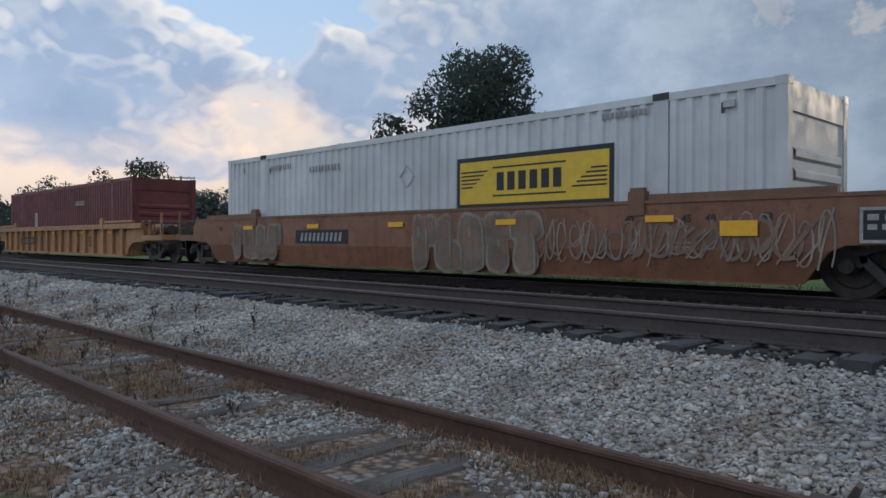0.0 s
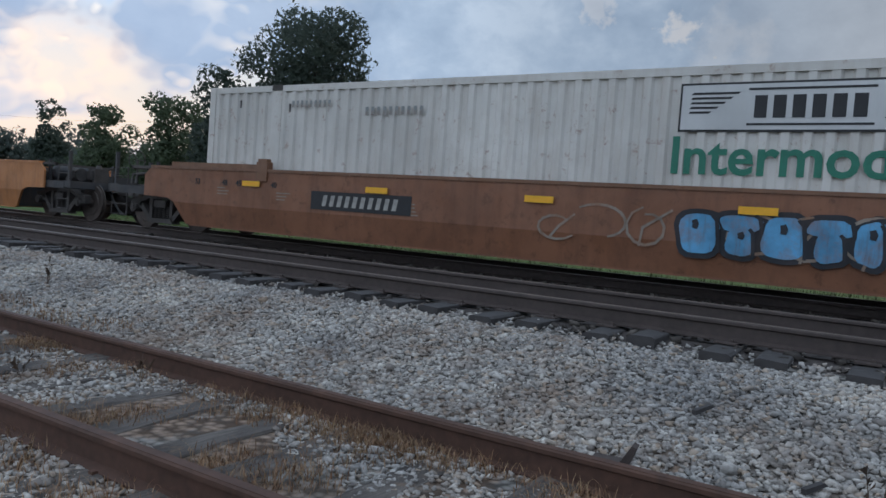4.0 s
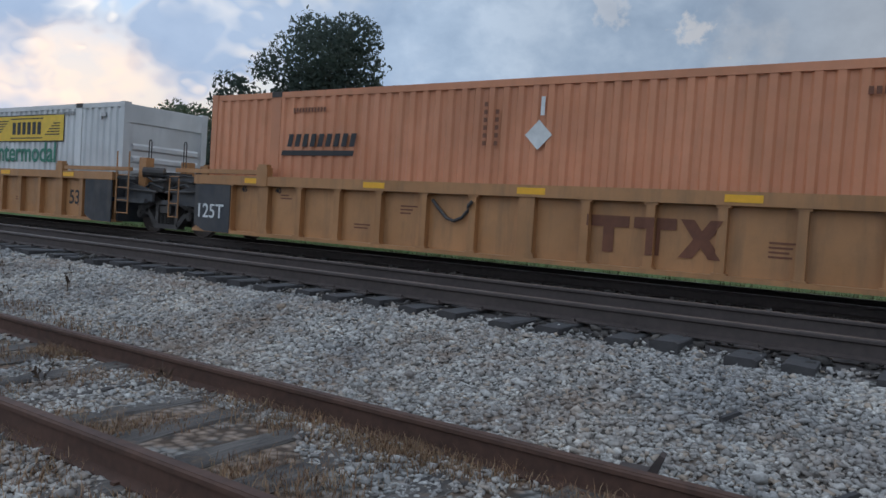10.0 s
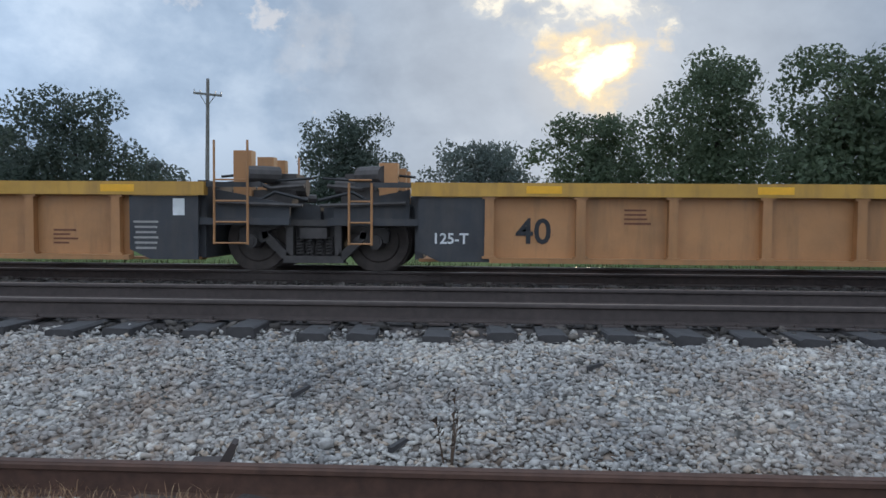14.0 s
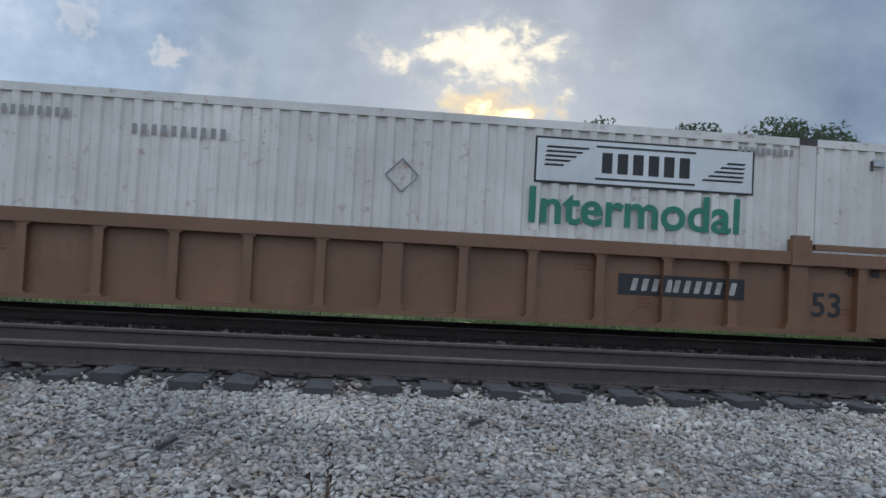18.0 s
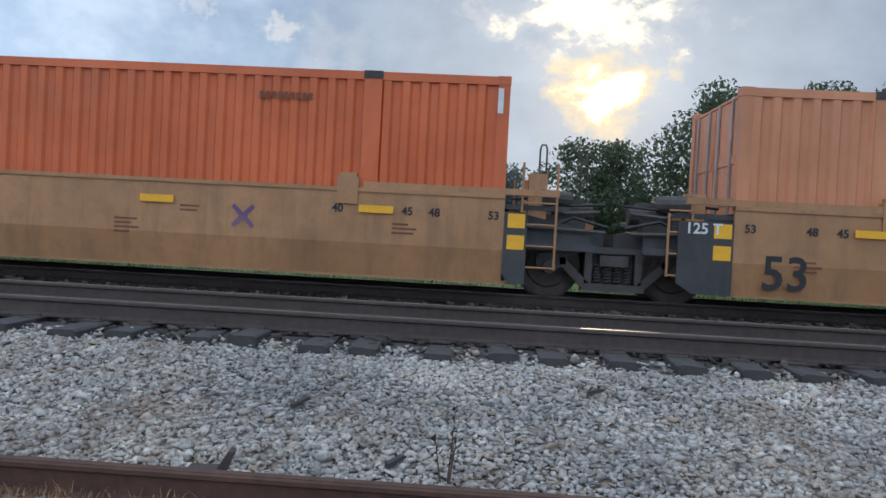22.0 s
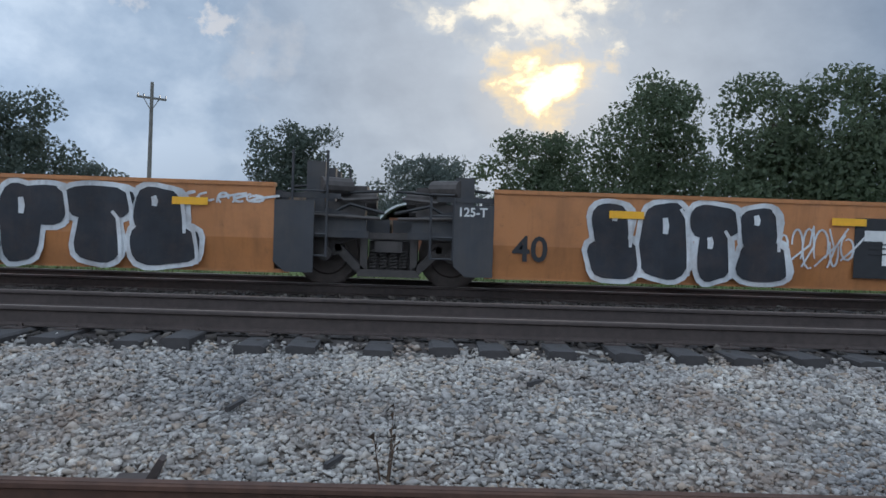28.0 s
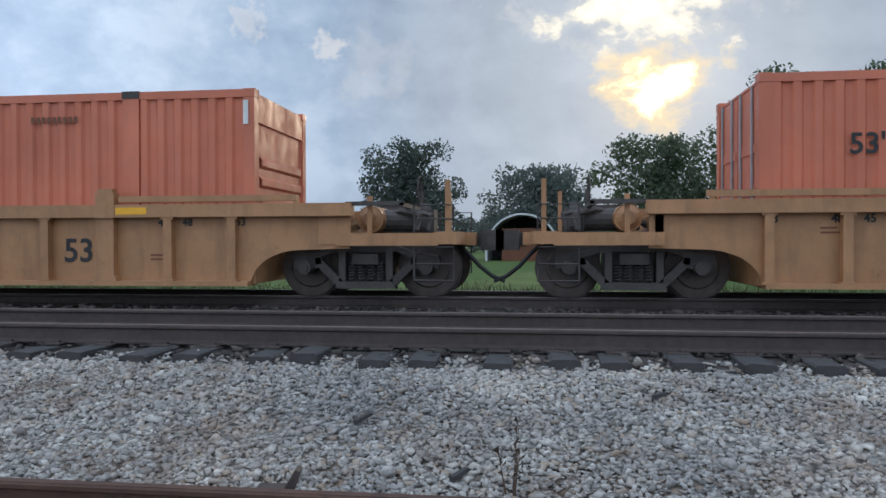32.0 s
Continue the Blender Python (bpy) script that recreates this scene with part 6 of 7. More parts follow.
def swoosh(flip):
    """The curved navy and lime livery at one end."""
    def x_(u):
        return LEN53 - u if flip else u
    def crest(u):
        if u < 2.6:
            return 2.36 - 0.86 * ((2.6 - u) / 2.6) ** 1.5
        return 2.36 - 0.030 * (u - 2.6) ** 2 - 0.02 * (u - 2.6)
    def band(bm, u0, u1, lo, hi, n):
        """A curved strip between two heights, as one plate."""
        us = [u0 + (u1 - u0) * k / n for k in range(n + 1)]
        rows = [[bm.verts.new((x_(u), 0.0, f(u))) for u in us] for f in (lo, hi)]
        for k in range(n):
            q = [rows[0][k], rows[0][k + 1], rows[1][k + 1], rows[1][k]]
            bm.faces.new(q[::-1] if flip else q)
    def half(u):
        return 0.05 + 0.10 * max(0.0, 1 - u / 5.0)
    def navy(bm):
        band(bm, 0.0, 3.3, lambda u: max(crest(u) + half(u) - 0.01, 2.78 - max(0.0, 3.3 - u) * 1.6), lambda u: 2.785, 16)
        band(bm, 0.0, 1.9, lambda u: max(0.16, crest(u) - half(u) - max(0.0, 1.9 - u) * 0.75), lambda u: crest(u) - half(u) + 0.01, 12)
    def lime(bm):
        band(bm, 0.0, 9.4, lambda u: crest(u) - half(u), lambda u: crest(u) + half(u), 40)
    ends = [("navy_post", flat(0.27, 0.45), M["c_navy"], x_(1.98), 2.56, 0.014), *bar_row("number_bar", M["mark_dull"], x_(1.25), 2.50, 0.024, 9, 0.17)]
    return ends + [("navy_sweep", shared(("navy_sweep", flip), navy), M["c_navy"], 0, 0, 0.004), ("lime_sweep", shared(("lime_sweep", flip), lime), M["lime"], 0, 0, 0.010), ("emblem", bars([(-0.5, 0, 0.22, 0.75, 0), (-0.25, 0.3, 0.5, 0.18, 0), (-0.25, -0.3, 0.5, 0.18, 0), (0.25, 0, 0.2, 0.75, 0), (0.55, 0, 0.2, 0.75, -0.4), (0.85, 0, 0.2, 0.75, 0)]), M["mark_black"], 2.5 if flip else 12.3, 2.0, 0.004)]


make_container(153.5, LEN53, M["white"], "white corrugated container with navy and lime sweep", swoosh(False), front=M["c_grey"])
make_container(196.6, LEN53, M["white"], WHITE2, sign_board("yellow"))
make_container(219.95, LEN53, M["white"], WHITE2, sign_board("yellow"))
make_container(239.35, LEN53, M["c_pale"], "sun-bleached orange corrugated 53 foot container", orange_marks())
make_container(258.65, LEN53, M["white"], WHITE2, sign_board("yellow"))
make_container(281.85, LEN53, M["white_rusty"], "worn white corrugated container with navy and lime sweep", swoosh(True), front=M["c_grey"])
make_container(407.1, LEN53, M["white"], WHITE, sign_board("framed"))
make_container(426.55, LEN53, M["white"], WHITE2, sign_board("pale"))
make_container(445.95, LEN53, M["white_rusty"], "rust-spotted white container with sign and green lettering", sign_board("pale"))
make_container(469.38, LEN53, M["c_orange"], "bright orange corrugated 53 foot container", orange_marks())
make_container(492.66, LEN53, M["c_orange"], "bright orange corrugated 53 foot container", orange_marks())
make_container(515.95, LEN53, M["c_red"], "red corrugated container with white house emblem", hub_marks(M["mark_white"]))
make_container(539.3, LEN53, M["c_orange"], "bright orange corrugated 53 foot container", orange_marks())
make_container(558.7, LEN53, M["c_pale"], "sun-bleached orange corrugated 53 foot container", orange_marks())
green = hub_marks(M["mark_white"])
n53 = [("numeral", lettering("53'", 0.38, 0.006), M["mark_white"], 1.25, 1.46, 0.004), ("numeral", lettering("53'", 0.38, 0.006), M["mark_white"], 13.3, 0.55 + 0.85, 0.004)]
make_container(578.02, LEN53, M["c_green"], "dark green corrugated container with white house emblem", green + n53)
make_container(601.5, LEN53, M["c_green"], "dark green corrugated container with white house emblem", green + n53)
make_container(620.9, LEN53, M["white"], WHITE2, sign_board("yellow"))
make_container(640.35, LEN53, M["c_pale"], "sun-bleached orange corrugated 53 foot container", orange_marks())
make_container(745.4, LEN53, M["c_orange"], "bright orange corrugated 53 foot container", orange_marks())
make_container(768.85, LEN53, M["c_pale"], "sun-bleached orange corrugated 53 foot container", orange_marks())
make_container(792.12, LEN53, M["c_faded"], "faded red-orange corrugated 53 foot container", orange_marks(True, False))
make_container(815.5, LEN53, M["c_faded"], "faded red-orange corrugated 53 foot container", orange_marks(True, False) + [("numeral", lettering("53'", 0.4, 0.006), M["mark_black"], 1.4, 1.9, 0.004)])


# ---- trees ----
def leaf_cloud(lobes, n, size, rnd):
    """Leaf clumps as small bent blades, scattered through uneven lobes (x, y, z, rx, ry, rz)."""
    vol = [l[3] * l[4] * l[5] for l in lobes]
    verts, faces = [], []
    for _ in range(n):
        cx, cy, cz, rx, ry, rz = rnd.choices(lobes, vol)[0]
        while True:
            d = Vector((rnd.gauss(0, 1), rnd.gauss(0, 1), rnd.gauss(0, 1)))
            if d.length > 0.01:
                d.normalize()
                break
        k = rnd.uniform(0.2, 1.0) ** 0.5
        q = Vector((cx + d.x * rx * k, cy + d.y * ry * k, cz + d.z * rz * k))
        g = noise.noise(q * 0.75) + 0.5 * noise.noise(q * 2.1)
        if g < -0.34:
            continue
        q += d * g * 0.35
        u = Vector((rnd.gauss(0, 1), rnd.gauss(0, 1), rnd.gauss(0, 1))).normalized()
        v = u.cross(d)
        if v.length < 0.05:
            continue
        v.normalize()
        s = size * rnd.uniform(0.55, 1.3)
        i = len(verts)
        verts += [q - u * s, q - v * s * 0.55 + d * s * 0.2, q + u * s, q + v * s * 0.55 + d * s * 0.1]
        faces += [(i, i + 1, i + 2), (i, i + 2, i + 3)]
    me = bpy.data.meshes.new("crown")
    me.from_pydata([tuple(v) for v in verts], [], faces)
    return me


def make_tree(az, dist, height, width, seed, leaf, label, n=5000, size=0.30, trunk=0.28, low=0.12, lobes_n=22, shape=1.0):
    rnd = random.Random(seed)
    x, y = dist * math.sin(radians(az)), dist * math.cos(radians(az))
    tree = tagged(new("tree"), label, "tree", "trees beyond the tracks")
    tree.matrix_basis = pose(x, y, ground_z(y) - 0.05)
    lobes = []
    for k in range(lobes_n):
        f = (k + 0.5) / lobes_n
        a = k * 2.39996 + rnd.uniform(-.3, .3)
        wide = math.sqrt(max(0.03, 1 - ((f - 0.36) / 0.66) ** 2))
        r = width * 0.5 * wide * (rnd.uniform(0.52, 0.74) if k % 3 else rnd.uniform(0.1, 0.4))
        lr = width * rnd.uniform(0.09, 0.155)
        z = height * (low + (1 - low) * f * shape)
        lobes.append((math.cos(a) * r, math.sin(a) * r * 0.8, min(max(z, lr * 0.6), height - lr * 0.75), lr, lr, lr * rnd.uniform(0.62, 0.9)))
    lobes.append((0, 0, height * (0.42 + low * 0.4), width * 0.33, width * 0.3, height * 0.34))
    put("crown", leaf_cloud(lobes, n, size, rnd), leaf, tree)
    bm = bmesh.new()
    p, r = Vector((0, 0, 0)), trunk
    for k in range(5):
        q = p + Vector((rnd.uniform(-.2, .2), rnd.uniform(-.2, .2), height * 0.15))
        rod(bm, p, q, r, r * 0.78, 9, k == 0)
        p, r = q, r * 0.78
    part("trunk", bm, M["bark"], tree)
    for l in lobes[:7]:
        bm = bmesh.new()
        z0 = max(0.15 * height, l[2] * 0.55)
        mid = Vector((l[0] * 0.45, l[1] * 0.45, (z0 + l[2]) / 2 + 0.1))
        rod(bm, (0, 0, z0), mid, trunk * 0.42, trunk * 0.28, 6)
        rod(bm, mid, l[:3], trunk * 0.28, trunk * 0.1, 6)
        part("limb", bm, M["bark"], tree)
    return tree


D_LBL, M_LBL = "tall dark broadleaf tree with a ragged crown", "leafy green tree with a rounded crown"
make_tree(-43.0, 45, 13.1, 12.6, 1, M["leaf_dark"], D_LBL, 31000, 0.155, 0.36, lobes_n=30)
make_tree(-49.6, 44, 9.0, 5.6, 2, M["leaf_dark"], "lower dark tree beside the tall one", 5600, 0.155)
make_tree(-36.6, 47, 8.6, 8.0, 3, M["leaf_dark"], "lower dark tree beside the tall one", 7140, 0.155)
make_tree(-33.4, 58, 7.6, 5.4, 4, M["leaf_hazed"], M_LBL, 5100, 0.178)
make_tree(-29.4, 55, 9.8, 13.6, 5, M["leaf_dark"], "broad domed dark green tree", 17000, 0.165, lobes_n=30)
make_tree(-24.2, 66, 6.4, 8.4, 25, M["leaf_hazed"], M_LBL, 6100, 0.178)
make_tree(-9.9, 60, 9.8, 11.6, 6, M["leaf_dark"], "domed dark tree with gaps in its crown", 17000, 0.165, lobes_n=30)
make_tree(0.2, 66, 8.5, 14.2, 7, M["leaf_hazed"], M_LBL, 15000, 0.18, lobes_n=30)
make_tree(9.0, 43, 7.6, 9.0, 9, M["leaf_mid"], "light green bushy tree against the low sun", 15500, 0.133, lobes_n=28)
make_tree(17.2, 38, 9.3, 9.6, 10, M["leaf_mid"], "light green bushy tree against the low sun", 20500, 0.125, lobes_n=32)
make_tree(25.6, 31, 7.9, 7.6, 11, M["leaf_mid"], "bright green thickly leaved tree", 17500, 0.112, lobes_n=28)
make_tree(31.0, 30, 7.7, 7.4, 12, M["leaf_mid"], "bright green thickly leaved tree", 17500, 0.112, lobes_n=28)
make_tree(39.8, 34, 5.8, 8.0, 13, M["leaf_mid"], "bright green thickly leaved tree", 10500, 0.128)
make_tree(-53.0, 48, 7.6, 7.2, 14, M["leaf_mid"], "light green bushy tree beside the line", 11050, 0.141, low=0.0)
make_tree(-57.4, 52, 7.0, 6.0, 15, M["leaf_mid"], "light green bushy tree beside the line", 7820, 0.148, low=0.0)
make_tree(-60.8, 78, 9.8, 5.4, 16, M["leaf_dark"], "narrow dark ivy-clad tree", 7140, 0.178, low=0.0)
make_tree(-67.6, 96, 11.2, 10.4, 17, M["leaf_dark"], "dark tree with a flat broken top", 9520, 0.222, low=0.0)
make_tree(-97.5, 135, 15.0, 15.0, 18, M["leaf_dark"], "dark tree behind the farm buildings", 8500, 0.311, low=0.0)
make_tree(-101.5, 125, 14.5, 14.0, 19, M["leaf_dark"], "dark tree behind the farm buildings", 7820, 0.296, low=0.0)
make_tree(-89.0, 260, 10.5, 12.0, 20, M["leaf_dark"], "lone round tree far down the line", 2380, 0.370, low=0.0)


def far_woods():
    rnd = random.Random(77)
    lobes = []
    for az0, az1, d0, d1, h0, h1, n in ((-86.5, -76.5, 210, 170, 10.5, 13.0, 18), (-79, -70, 150, 118, 10.6, 11.0, 18), (-70, -58, 104, 92, 8.4, 8.2, 16), (-60, -49, 90, 80, 7.6, 7.4, 12), (-37, -14, 95, 95, 6.0, 5.2, 26), (-6, 22, 105, 105, 5.8, 6.2, 26), (20, 40, 60, 50, 4.2, 4.5, 14)):
        for k in range(n):
            f = (k + rnd.uniform(0.1, 0.9)) / n
            a, d, h = az0 + (az1 - az0) * f, (d0 + (d1 - d0) * f) * rnd.uniform(0.95, 1.06), (h0 + (h1 - h0) * f) * rnd.uniform(0.7, 1.12)
            w = d * radians(abs(az1 - az0) / n) * rnd.uniform(1.0, 1.5)
            x, y = d * math.sin(radians(a)), d * math.cos(radians(a))
            lobes.append((x, y, h * 0.45, w, 2.5, h * 0.52))
            lobes.append((x + rnd.uniform(-.6, .6) * w, y, h * 0.72, w * 0.5, 2.0, h * 0.26))
    ob = put("far_woods", leaf_cloud(lobes, 120000, 0.30, rnd), M["leaf_hazed"])
    tagged(ob, "dense green line of woods in the distance", "trees", kind="stuff")


far_woods()


# ---- poles and wires ----
def utility_pole(az, dist, top, label, arms=((0.45, 1.1),), lean=0.0, turn=20):
    x, y = dist * math.sin(radians(az)), dist * math.cos(radians(az))
    z0 = ground_z(y)
    p = tagged(new("utility_pole"), label, "pole", "poles along the line")
    p.matrix_basis = pose(x, y, z0 - 0.05, 0, lean, turn)
    h = top - z0
    bm = bmesh.new()
    rod(bm, (0, 0, 0), (0, 0, h), 0.15, 0.10, 10)
    part("post", bm, M["pole"], p)
    for dz, half in arms:
        bm = bmesh.new()
        box(bm, -half, half, -0.06, 0.06, h - dz - 0.06, h - dz + 0.06)
        part("crossarm", bm, M["pole"], p)
        for s in (-1, 1):
            bm = bmesh.new()
            rod(bm, (s * half * 0.55, 0.08, h - dz), (0, 0.08, h - dz - 0.75), 0.025, 0.025, 5)
            part("brace", bm, M["pole"], p)
            for u in (0.55, 0.95):
                bm = bmesh.new()
                rod(bm, (s * half * u, 0, h - dz + 0.06), (s * half * u, 0, h - dz + 0.24), 0.05, 0.03, 6)
                part("insulator", bm, M["galv"], p)
    return p


P_LBL = "weathered wooden utility pole with a crossarm"
utility_pole(-20.3, 48, 9.9, P_LBL, ((0.95, 0.85),), 0.6, 35)
utility_pole(-51.4, 62, 7.7, P_LBL, ((0.25, 0.95),), 1.0, 60)
utility_pole(-65.5, 88, 8.6, P_LBL, ((0.2, 1.5),), 0, 60)
utility_pole(-71.3, 118, 9.0, P_LBL, ((0.3, 1.4),), 0, 60)
utility_pole(-73.0, 138, 11.2, "wooden pole with two crossarms", ((0.5, 0.9), (1.1, 1.1)), 0, 80)
utility_pole(-99.5, 100, 9.5, "wooden pole carrying two transformers", ((1.0, 1.0), (3.0, 1.2)), 0, 80)


def wires():
    for a, b, za, zb in (((-65.5, 88), (-51.4, 62), 8.3, 7.4),):
        bm = bmesh.new()
        A = Vector((a[1] * math.sin(radians(a[0])), a[1] * math.cos(radians(a[0])), za))
        B = Vector((b[1] * math.sin(radians(b[0])), b[1] * math.cos(radians(b[0])), zb))
        tube(bm, [A.lerp(B, k / 12) - Vector((0, 0, 1.6 * k / 12 * (1 - k / 12))) for k in range(13)], 0.006, 4)
        ob = part("overhead_wire", bm, M["truck"], None)
        tagged(ob, "thin dark sagging overhead wire", "wire", "overhead wires")


wires()


# ---- the grain silo and what stands by it ----
def build_silo():
    az, d = -93.8, 113.0
    x, y = d * math.sin(radians(az)), d * math.cos(radians(az))
    R, H = 6.4, 26.4
    silo = tagged(new("grain_silo"), "tall round grey concrete grain silo", "silo")
    silo.matrix_basis = pose(x, y, ground_z(y), 0, 0, 90 - (-az) + 0)
    for k in range(20):
        bm = bmesh.new()
        z0, z1 = H * k / 20, H * (k + 1) / 20
        rr = R + 0.012 * math.sin(k * 2.3)
        rod(bm, (0, 0, z0), (0, 0, z1 - 0.03), rr, rr, 72, k in (0, 19))
        part("slip_form_lift", bm, M["concrete"], silo)
    bm = bmesh.new()
    rod(bm, (0, 0, H - 0.02), (0, 0, H + 0.22), R + 0.16, R + 0.16, 72)
    part("roof_slab", bm, M["concrete"], silo)
    tower = tagged(new("elevator_tower"), "galvanised steel elevator tower with ladders on the silo roof", "tower")
    tower.matrix_basis = pose(x, y - 1.9, ground_z(y) + H + 0.22, 0, 0, 0)
    T = 11.0
    for cx in (-0.0,):
        for (u, v) in ((-1.0, 2.6), (1.0, 2.6), (-1.0, 1.5), (1.0, 1.5)):
            bm = bmesh.new()
            box(bm, u - 0.12, u + 0.12, v - 0.12, v + 0.12, 0, T)
            part("leg", bm, M["galv"], tower)
    for k in range(8):
        z = 1.3 * k + 0.5
        for a, b in (((-1, 2.6, z), (-1, 1.5, z + 1.2)), ((1, 2.6, z), (1, 1.5, z + 1.2)), ((-1, 2.6, z), (1, 2.6, z)), ((-1, 1.5, z), (1, 1.5, z))):
            bm = bmesh.new()
            rod(bm, a, b, 0.05, 0.05, 5)
            part("brace", bm, M["galv"], tower)
    for v in (-0.7, -2.6):
        for u in (-0.9, 0.9):
            bm = bmesh.new()
            rod(bm, (u, v, 0), (u, v, 9.6 - 1.0 * (v < -2)), 0.06, 0.06, 6)
            part("leg", bm, M["galv"], tower)
    for k in range(4):
        z = 2.1 * k
        for s in (-1, 1):
            bm = bmesh.new()
            rod(bm, (0.9, -0.7, z + (2.1 if s > 0 else 0)), (0.9, -2.6, z + (0 if s > 0 else 2.1)), 0.04, 0.04, 5)
            part("brace", bm, M["galv"], tower)
    bm = bmesh.new()
    box(bm, -1.2, 1.2, -2.8, -0.5, 7.2, 7.35)
    box(bm, -1.2, 1.2, -0.5, 2.9, 9.3, 9.5)
    part("platform", bm, M["galv"], tower)
    for a, b in (((0, 0.9, 9.2), (0, -0.6, 0.2)), ((0, 0.6, 9.2), (0, 1.2, 0.1))):
        bm = bmesh.new()
        rod(bm, a, b, 0.2, 0.2, 10)
        part("spout", bm, M["galv"], tower)
    arm = tagged(new("loading_spout"), "dark jointed loading spout on the silo side", "spout")
    arm.matrix_basis = pose(x, y, ground_z(y))
    pts = [(0.3, R + 0.0, 5.6), (0.3, R + 1.2, 4.9), (0.3, R + 2.3, 4.6), (0.3, R + 2.6, 3.8)]
    for a, b in zip(pts, pts[1:]):
        bm = bmesh.new()
        rod(bm, a, b, 0.17, 0.15, 8)
        part("pipe", bm, M["truck"], arm)
    for z in (2.0, 8.5, 10.2, 17.0, 19.0):
        bm = bmesh.new()
        box(bm, 0.2, 0.5, R - 0.05, R + 0.18, z, z + 0.4)
        part("bracket", bm, M["truck"], arm)
    shed = tagged(new("shed"), "small dark open-fronted metal shed beside the silo", "shed")
    shed.matrix_basis = pose(x + 6, y - 9.0, ground_z(y))
    for u, a in ((-3, "wall"), (3, "wall")):
        bm = bmesh.new()
        box(bm, -3, 3, u - 0.08, u + 0.08, 0, 4.2)
        part(a, bm, M["galv"], shed)
    bm = bmesh.new()
    box(bm, -3, -2.85, -2.9, 2.9, 0, 4.4)
    part("wall", bm, M["truck"], shed)
    bm = bmesh.new()
    slab(bm, [(-3.3, 4.2), (3.3, 5.2), (3.3, 5.35), (-3.3, 4.35)], -3.3, 3.3)
    part("roof", bm, M["galv"], shed)
    car = tagged(new("parked_car"), "silver pickup parked at the foot of the silo", "car")
    car.matrix_basis = pose(x + 9.0, y + 0.8, ground_z(y), 0, 0, 90)
    bm = bmesh.new()
    slab(bm, [(-2.7, 0.4), (2.7, 0.4), (2.75, 0.95), (1.4, 1.05), (0.8, 1.75), (-0.6, 1.75), (-0.9, 1.1), (-2.7, 1.1)], -0.9, 0.9)
    part("body", bm, M["galv"], car)
    for u in (-1.7, 1.7):
        for v in (-0.92, 0.72):
            bm = bmesh.new()
            rod(bm, (u, v, 0.36), (u, v + 0.2, 0.36), 0.36, 0.36, 16)
            part("wheel", bm, M["hose"], car)
    for v in (-0.905, 0.9):
        bm = bmesh.new()
        slab(bm, [(-0.5, 1.15), (1.05, 1.15), (0.7, 1.68), (-0.5, 1.68)], v, v + 0.006)
        part("window", bm, M["glass"], car)


build_silo()


def build_auger():
    a = tagged(new("grain_auger"), "red grain auger on wheels parked on the grass", "farm machine")
    a.matrix_basis = pose(-23.4, -4.75, ground_z(-4.75), 0, 0, -100)
    bm = bmesh.new()
    rod(bm, (-0.75, 0, 0.30), (1.5, 0, 4.2), 0.15, 0.15, 14)
    part("tube", bm, M["red_metal"], a)
    bm = bmesh.new()
    box(bm, -1.1, -0.55, -0.32, 0.32, 0.10, 0.42)
    part("hopper", bm, M["truck"], a)
    bm = bmesh.new()
    rod(bm, (-0.85, 0.0, 0.75), (1.0, 0.05, 3.9), 0.05, 0.05, 8)
    part("drive_shaft", bm, M["truck"], a)
    for s in (-0.7, 0.7):
        bm = bmesh.new()
        rod(bm, (0.9, s, 0.34), (0.55, s * 0.2, 2.5), 0.045, 0.045, 6)
        part("strut", bm, M["red_metal"], a)
        bm = bmesh.new()
        rod(bm, (0.9, s - 0.09, 0.33), (0.9, s + 0.09, 0.33), 0.33, 0.33, 18)
        part("wheel", bm, M["hose"], a)
    bm = bmesh.new()
    rod(bm, (0.9, -0.7, 0.33), (0.9, 0.7, 0.33), 0.04, 0.04, 6)
    part("axle", bm, M["truck"], a)
    for k in range(5):
        bm = bmesh.new()
        rod(bm, (-1.3 - 0.06 * k, -0.3 + 0.15 * k, 0.5), (-1.25, -0.3 + 0.15 * k, 0.02), 0.025, 0.025, 5)
        part("guard_bar", bm, M["truck"], a)


build_auger()


